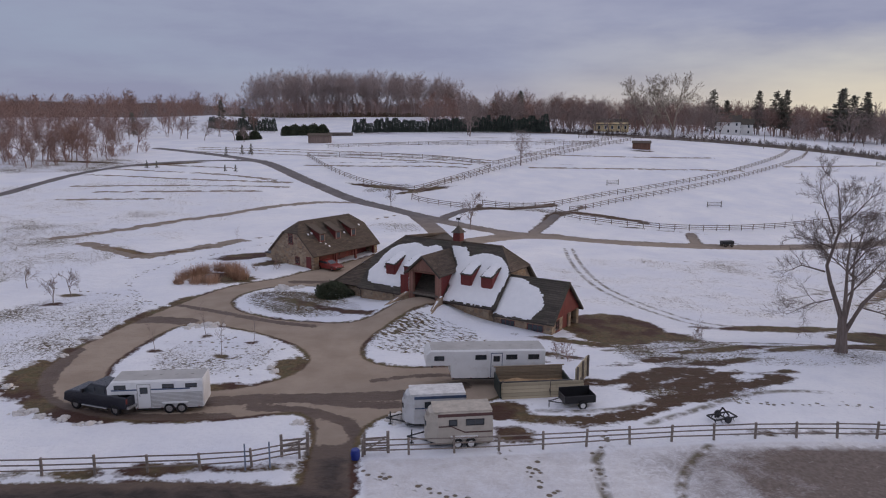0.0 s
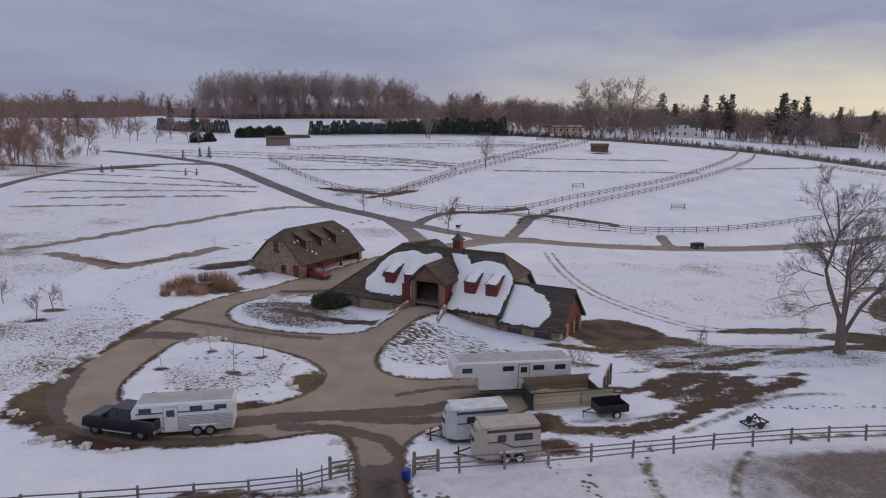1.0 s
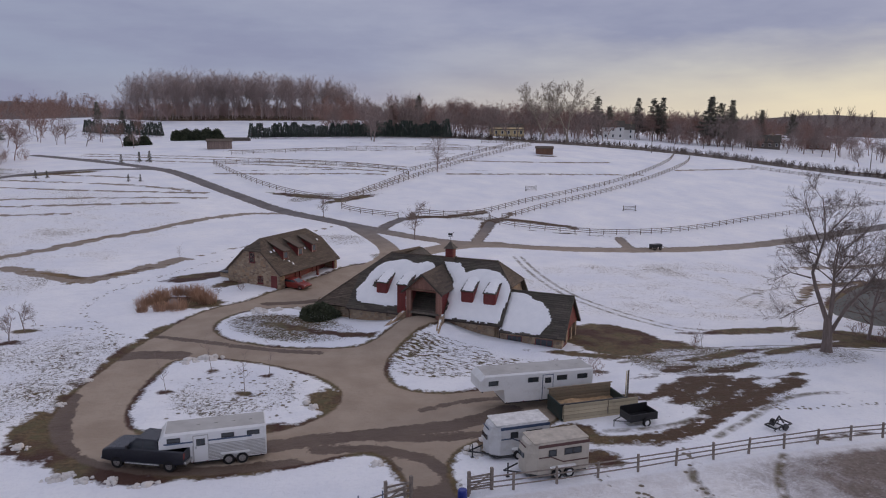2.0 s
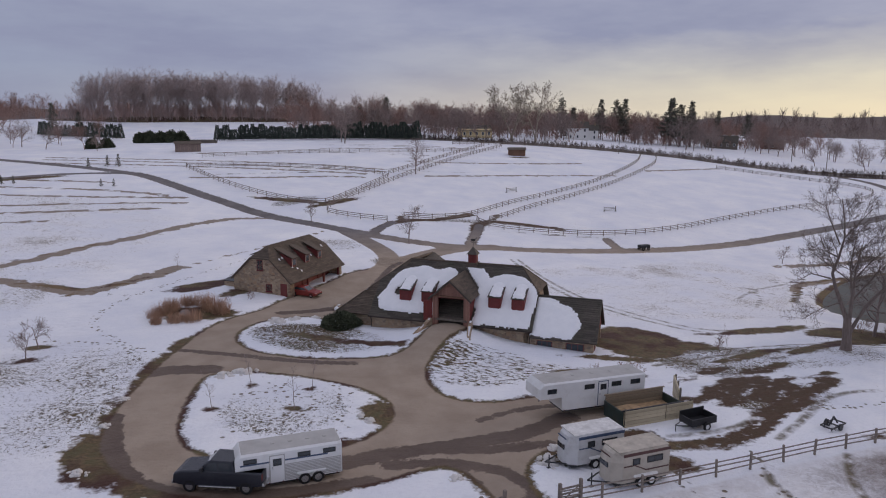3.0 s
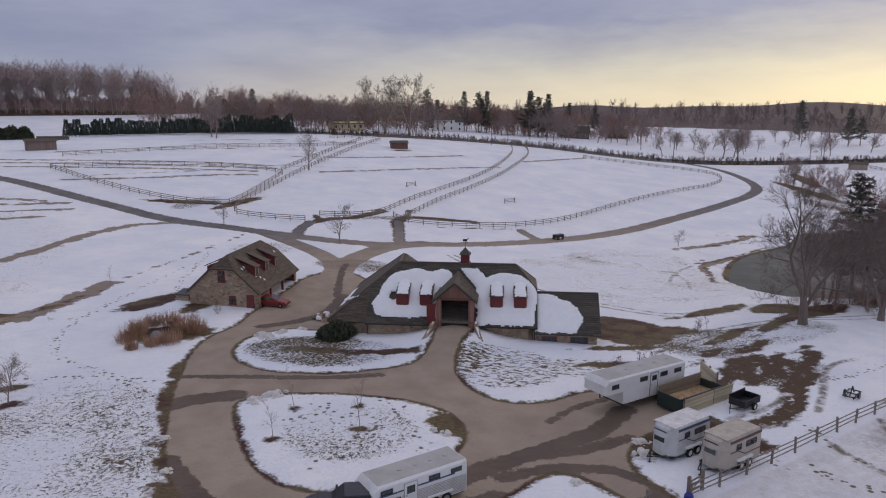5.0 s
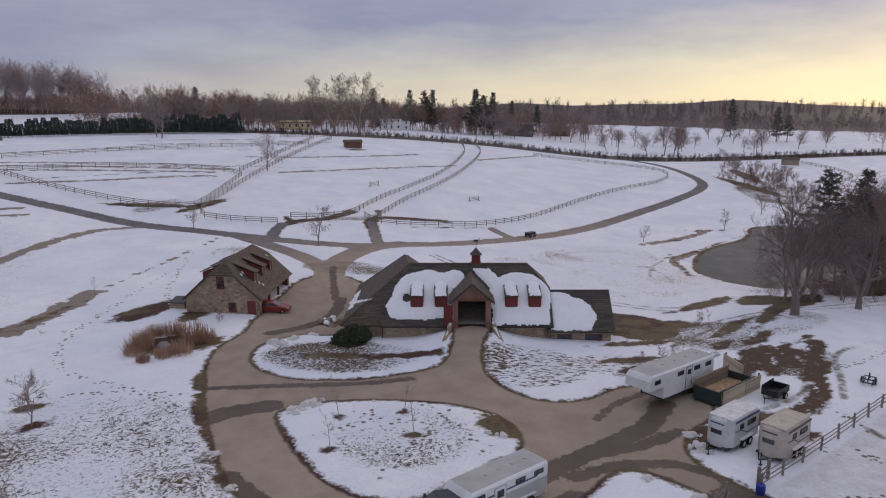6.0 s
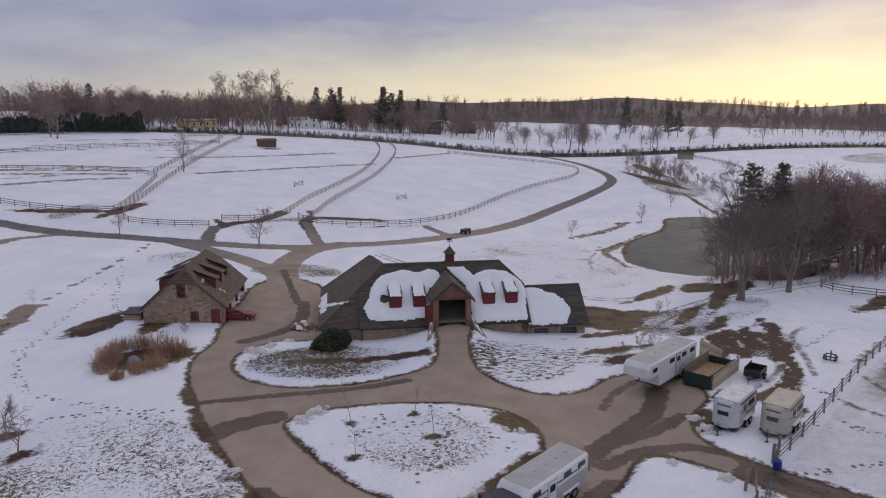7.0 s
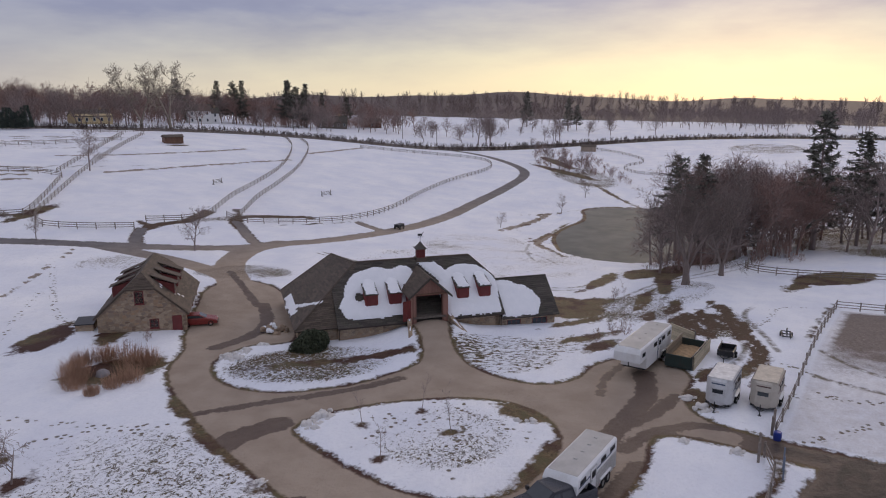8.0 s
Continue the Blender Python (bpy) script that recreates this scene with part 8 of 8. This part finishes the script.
for k, (px, py, r, h) in enumerate(((-23.4, 94.8, 1.3, 1.7), (-24.4, 93.2, 1.0, 1.3), (-22.6, 96.6, 1.0, 1.5), (-18.2, 95.0, 1.3, 2.0), (-17.2, 93.4, 1.1, 1.7), (-22.4, 90.8, 0.8, 1.1), (-20.6, 91.0, 1.2, 1.5), (-19.0, 97.4, 1.0, 1.8), (-20.8, 98.2, 0.9, 1.4), (-24.4, 90.6, 0.6, 0.8))):
    reed_clump(100 + k, px, py, r, h)


def evergreen_shrub(px, py, rx, ry, h, label, group="", leaf=0.07, count=5200):
    rnd = random.Random(int(9 + abs(px) * 7))
    t = thing("evergreen_shrub", pose(px, py, ground_at(px, py)), label, "shrub", group)
    g = Geo()
    for i in range(count):
        a, b = rnd.uniform(0, 6.283), math.asin(rnd.uniform(-0.1, 1.0))
        k = rnd.uniform(0.72, 1.03) * (1 + 0.13 * math.sin(a * 3 + 1) * math.cos(b * 4))
        c = Vector((rx * k * math.cos(a) * math.cos(b), ry * k * math.sin(a) * math.cos(b), h * k * max(0, math.sin(b)) + 0.08))
        d = Vector((rnd.gauss(0, 1), rnd.gauss(0, 1), rnd.gauss(0.4, 0.7))).normalized()
        e = d.cross(Vector((rnd.uniform(-1, 1), rnd.uniform(-1, 1), rnd.uniform(-1, 1)))).normalized()
        g.add([c - e * leaf, c + e * leaf, c + d * leaf * 3.4], [(0, 1, 2)])
    tagged(part("leaves", g, SHRUB, t), kind="stuff")
    part("stem", Geo().tube([(0, 0, -0.2), (0, 0, h * 0.7)], [0.15, 0.05], 7), BARK, t)


evergreen_shrub(-4.6, 84.4, 2.3, 1.6, 1.7, "rounded dark evergreen shrub against the stone wall")

# the clipped row of cedars and single small conifers
rc = random.Random(12)


def cone_tree(rnd, g, px, py, pz, h, r, blades):
    for i in range(blades):
        t = rnd.random() ** 1.3
        a = rnd.uniform(0, 6.283)
        rr = r * (1 - t) * rnd.uniform(0.75, 1.1) + 0.05
        c = Vector((px + math.cos(a) * rr, py + math.sin(a) * rr, pz + 0.1 + h * t))
        d = Vector((math.cos(a) * 0.6 + rnd.uniform(-0.4, 0.4), math.sin(a) * 0.6 + rnd.uniform(-0.4, 0.4), rnd.uniform(0.2, 1.0))).normalized()
        e = d.cross(Vector((rnd.uniform(-1, 1), rnd.uniform(-1, 1), rnd.uniform(-0.3, 0.3)))).normalized()
        g.add([c - e * h * 0.022, c + e * h * 0.022, c + d * h * 0.10], [(0, 1, 2)])


CONE = Geo()
cone_tree(rc, CONE, 0, 0, 0, 1.0, 0.19, 1000)
CONE_MESH = (Geo().tube([(0, 0, -0.05), (0, 0, 0.9)], [0.03, 0.01], 5).mesh("cedar_trunk", BARK), CONE.mesh("cedar_crown", HEDGE))
for i in range(76):
    t = i / 75
    plant(CONE_MESH, -6 + 81.5 * t + rc.uniform(-0.3, 0.3), 316.5 - 17 * t + rc.uniform(-0.5, 0.5), rc.uniform(0, 360), (4.9 + 1.3 * t) * rc.uniform(0.78, 1.18), "cedar_tree", "dark narrow cedar in a close evergreen row", "cedar row")
for i in range(20):
    t = i / 19
    plant(CONE_MESH, -78 + 34 * t, 366 - 24 * t, rc.uniform(0, 360), 5.2 * rc.uniform(0.8, 1.2), "cedar_tree", "dark narrow cedar in a close evergreen row", "cedar row")
for px, py, h in ((-40.7, 235, 3.2), (-37.7, 234, 3.6), (-45.7, 235, 2.7), (-39.4, 199.6, 1.9), (-36.5, 199.2, 1.9), (-62, 206, 2.2), (-59.5, 206.5, 2.0)):
    plant(PINES[2], px, py, px * 40, h / 15, "spruce_tree", "small dark spruce standing in the snowy field", "young spruces")


for px, py, r, h in ((-35.2, 315.4, 2.4, 3.6), (-31.5, 315.0, 2.8, 4.2), (-27.5, 314.4, 2.6, 3.8), (-23.5, 313.6, 2.8, 4.4), (-19.5, 312.8, 2.4, 3.9), (-50, 291, 2.2, 3.4), (-45.5, 294, 2.0, 3.0)):
    evergreen_shrub(px, py, r, r * 0.8, h, "broad dark evergreen bush at the far edge of the fields", "field edge evergreens", 0.30, 1800)
stack = thing("timber_stack", pose(-11.5, 303, ground_at(-11.5, 303), 0, 0, -3), "low stack of grey weathered timber behind the shed", "timber")
for k in range(5):
    part("beam", Geo().soft_box(-5.2 + 0.5 * (k % 2), -0.9 + 0.45 * (k % 4), 0.0 + 0.5 * (k // 4), 5.0 - 0.4 * (k % 3), -0.5 + 0.45 * (k % 4), 1.1 + 0.35 * (k // 4), 0.06), GREY_WOOD, stack)


# far woods, each one stand of trees too many to count
def stand(name, label, places, protos, material):
    """Many trees of a few kinds in one mesh."""
    rnd = random.Random(len(places))
    arrays = []
    for geos in protos:
        v = np.array(geos[0].v + geos[1].v)
        f = [q for q in geos[0].f if len(q) == 4] + [tuple(i + len(geos[0].v) for i in q) for q in geos[1].f if len(q) == 4]
        arrays.append((v, np.array(f)))
    px, py = np.array([p[0] for p in places]), np.array([p[1] for p in places])
    pz = land(px, py) - 0.2
    pz = pz + far_rise(px, py)
    vs, fs, k = [], [], 0
    for i, (_, _, s) in enumerate(places):
        v, f = arrays[rnd.randrange(len(arrays))]
        a = rnd.uniform(0, 6.283)
        c, sn = math.cos(a), math.sin(a)
        vs.append(np.stack([(v[:, 0] * c - v[:, 1] * sn) * s + px[i], (v[:, 0] * sn + v[:, 1] * c) * s + py[i], v[:, 2] * s * rnd.uniform(0.9, 1.1) + pz[i]], 1))
        fs.append(f + k)
        k += len(v)
    v, f = np.vstack(vs), np.vstack(fs)
    me = bpy.data.meshes.new(name)
    me.vertices.add(len(v))
    me.vertices.foreach_set("co", v.ravel())
    me.loops.add(f.size)
    me.loops.foreach_set("vertex_index", f.astype(np.int32).ravel())
    me.polygons.add(len(f))
    me.polygons.foreach_set("loop_start", np.arange(0, f.size, 4, dtype=np.int32))
    me.materials.append(material)
    me.update()
    return tagged(new(name, me), label, "woods", kind="stuff")


rw = random.Random(31)
TALL = [bare_tree(90 + k, 18.6, 0.26, 6.8, 3, 0.024, limbs=17, low=0.36, sides=3, up=0.45, kids=(7, 6), fine=2) for k in range(4)]
hill = []
for i in range(150):
    px, py = rw.uniform(-66, 54), rw.uniform(402, 446)
    hill.append((px, py, rw.uniform(0.84, 1.1) * (0.74 + 0.30 * math.sqrt(max(0.0, 1 - ((px + 16) / 80) ** 2)))))
stand("hill_woods", "tall bare hilltop woods behind the snowy fields", hill, TALL, HILL_BARK)
hill_brush = [bare_tree(100 + k, 6, 0.08, 3.6, 2, 0.035, limbs=14, low=0.05, sides=3, up=0.6, kids=(8,), fine=1) for k in range(2)]
stand("hill_brush", "reddish-brown undergrowth below the hilltop woods", [(rw.uniform(-74, 62), rw.uniform(400, 436), rw.uniform(0.7, 1.4)) for i in range(170)], hill_brush, HILL_TWIGS)
LOW = [bare_tree(110 + k, (11.5, 10.0, 9.0)[k], 0.2, (6.0, 6.6, 6.2)[k], 3, 0.05, limbs=9, low=0.16, sides=3, up=0.28, kids=(6, 4), fine=2) for k in range(3)]
LOW_FAR = [bare_tree(115 + k, (11, 10.0, 9.0)[k], 0.22, (5.6, 6.2, 6.0)[k], 2, 0.10, limbs=11, low=0.14, sides=3, up=0.3, kids=(7,), fine=1) for k in range(3)]
band = []
for i in range(240):
    a = radians(rw.uniform(-34, 34))
    d = rw.uniform(430, 640)
    band.append((d * math.sin(a) * 1.0, d * math.cos(a), rw.uniform(0.8, 1.3)))
band += [(rw.uniform(-330, -70), rw.uniform(270, 440), rw.uniform(0.7, 1.1)) for i in range(190)]
band = [b for b in band if not (-85 < b[0] < 75 and b[1] < 470)]
stand("far_woods", "brown bare woods beyond the fields", band, LOW, BARK_RED)
band = []
for i in range(240):
    a = radians(rw.uniform(30, 112))
    d = rw.uniform(560, 820)
    band.append((d * math.sin(a), d * math.cos(a), rw.uniform(0.9, 1.25)))
for i in range(460):
    a = radians(rw.uniform(34, 112))
    d = rw.uniform(600, 670)
    band.append((d * math.sin(a), d * math.cos(a), rw.uniform(0.6, 1.0)))
stand("far_woods", "grey-brown bare woods along the horizon", band, LOW_FAR, BARK)
band = [(rw.uniform(30, 330), rw.uniform(325, 410), rw.uniform(0.7, 1.15)) for i in range(260)]
band = [b for b in band if not (165 < b[0] < 206 and b[1] < 352) and not (98 < b[0] < 130 and b[1] < 332)]
stand("road_woods", "bare brown woods behind the roadside houses", band, LOW, BARK_RED)
band = [(rw.uniform(430, 640), rw.uniform(60, 190), rw.uniform(0.9, 1.2)) for i in range(110)]
stand("far_woods", "bare woods beyond the far white fields", band, LOW, BARK)
brush = [bare_tree(120 + k, 4, 0.06, 3.0, 2, 0.03, limbs=14, low=0.02, sides=3, up=0.5, kids=(7,), fine=1) for k in range(2)]
places = [(rw.uniform(192, 250), 0, 1) for i in range(60)]
places = [(px, 128 + (px - 192) * 0.75 + rw.gauss(0, 9), rw.uniform(0.4, 1.0)) for px, _, _ in places]
places += [(rw.uniform(30, 330), rw.uniform(318, 345), rw.uniform(0.7, 1.5)) for i in range(260)]
places += [(rw.uniform(-150, -74), rw.uniform(206, 262), rw.uniform(0.4, 0.9)) for i in range(120)]
places += [(rw.uniform(58, 90), rw.uniform(61, 71), rw.uniform(0.35, 0.7)) for i in range(40)]
places += [(rw.uniform(76, 130), rw.uniform(50, 66), rw.uniform(0.4, 0.9)) for i in range(50)]
places = [b for b in places if not (160 < b[0] < 206 and 300 < b[1] < 352)]
stand("brushwood", "brown leafless brush along the creek, the road and the wood's edge", places, brush, BARK_RED)
tuft_bush = [bare_tree(130 + k, 2.2, 0.05, 1.9, 1, 0.03, limbs=18, low=0.0, sides=3, up=0.9, fine=1) for k in range(3)]
hedge = []
for a, b in zip(HIGHWAY[:-1], HIGHWAY[1:]):
    n = np.array([-(b - a)[1], (b - a)[0]]) / math.hypot(*(b - a))
    for i in range(max(1, int(math.hypot(*(b - a)) / 0.26))):
        p = a + (b - a) * rw.random()
        off = (-5.0, -5.6, 6.0)[i % 3]
        hedge.append((p[0] + n[0] * (off + rw.uniform(-0.7, 0.7)), p[1] + n[1] * (off + rw.uniform(-0.7, 0.7)), rw.uniform(0.7, 1.0)))
stand("road_hedge", "low brown hedge along the main road", hedge, tuft_bush, HEDGEROW)
ridge_tree = [bare_tree(140 + k, 15, 0.3, 8.5, 1, 0.12, limbs=44, low=0.1, sides=3, up=0.9, fine=1) for k in range(3)]
band = []
for i in range(700):
    a, d = radians(rw.uniform(-42, 118)), rw.uniform(850, 1500)
    band.append((d * math.sin(a), d * math.cos(a), rw.uniform(0.9, 1.4)))
stand("ridge_woods", "hazy brown woods on the far ridges", band, ridge_tree, BARK)

# ---- houses by the road ----
def house(px, py, turn, w, d, h, roof_h, wall_mat, label, storeys=2, cols=4):
    t = thing("house", pose(px, py, lz(px, py), 0, 0, turn), label, "house")
    part("wall", Geo().box(-w / 2, -d / 2, -1, w / 2, d / 2, h).extrude([(-d / 2, h), (d / 2, h), (0, h + roof_h)], -w / 2 + 0.05, w / 2 - 0.05), wall_mat, t)
    for s in (-1, 1):
        c = [(-w / 2 - 0.4, s * (d / 2 + 0.4), h - 0.3), (w / 2 + 0.4, s * (d / 2 + 0.4), h - 0.3), (w / 2 + 0.4, 0, h + roof_h + 0.1), (-w / 2 - 0.4, 0, h + roof_h + 0.1)]
        part("roof", Geo().slab(c if s < 0 else c[::-1], 0.15), ROOF_DARK, t)
    part("chimney", Geo().box(w / 4, -0.5, h, w / 4 + 0.8, 0.5, h + roof_h + 1.3), STONE, t)
    for k in range(storeys):
        for i in range(cols):
            cx = -w / 2 + w * (i + 0.5) / cols
            cz = h / storeys * (k + 0.55)
            wn = part("window", Geo().box(cx - 0.55, -d / 2 - 0.05, cz - 0.8, cx + 0.55, -d / 2 - 0.004, cz + 0.8), WHITE_PAINT, t)
            part("pane", Geo().box(cx - 0.42, -d / 2 - 0.08, cz - 0.67, cx + 0.42, -d / 2 - 0.055, cz + 0.67), GLASS, wn)


house(112, 322, -8, 15, 8, 3.4, 2.4, HOUSE_YELLOW, "long yellow stucco house behind roadside trees", 1, 5)
house(178, 338, -28, 11, 8, 6.5, 3.0, HOUSE_WHITE, "white clapboard house among tall pines", 2, 3)
house(189, 343, -28, 8, 7, 5.5, 2.6, HOUSE_WHITE, "white clapboard house wing among tall pines", 2, 2)
house(262, 325, -40, 17, 9, 3.6, 3.4, GREY_WOOD, "low grey farm building beside the main road", 1, 5)
house(301, 327, -40, 12, 8, 3.2, 2.6, BROWN_BOARD, "brown shed beside the main road", 1, 3)
for px, py in ((155, 265.5), (248, 262), (206, 300), (236, 232)):
    t = thing("utility_pole", pose(px, py, lz(px, py)), "tall grey wooden utility pole along the road", "pole", "utility poles")
    part("mast", Geo().tube([(0, 0, -0.3), (0, 0, 10.5)], [0.16, 0.11], 8), GREY_WOOD, t)
    part("crossarm", Geo().box(-1.1, -0.06, 9.6, 1.1, 0.06, 9.75), GREY_WOOD, t)
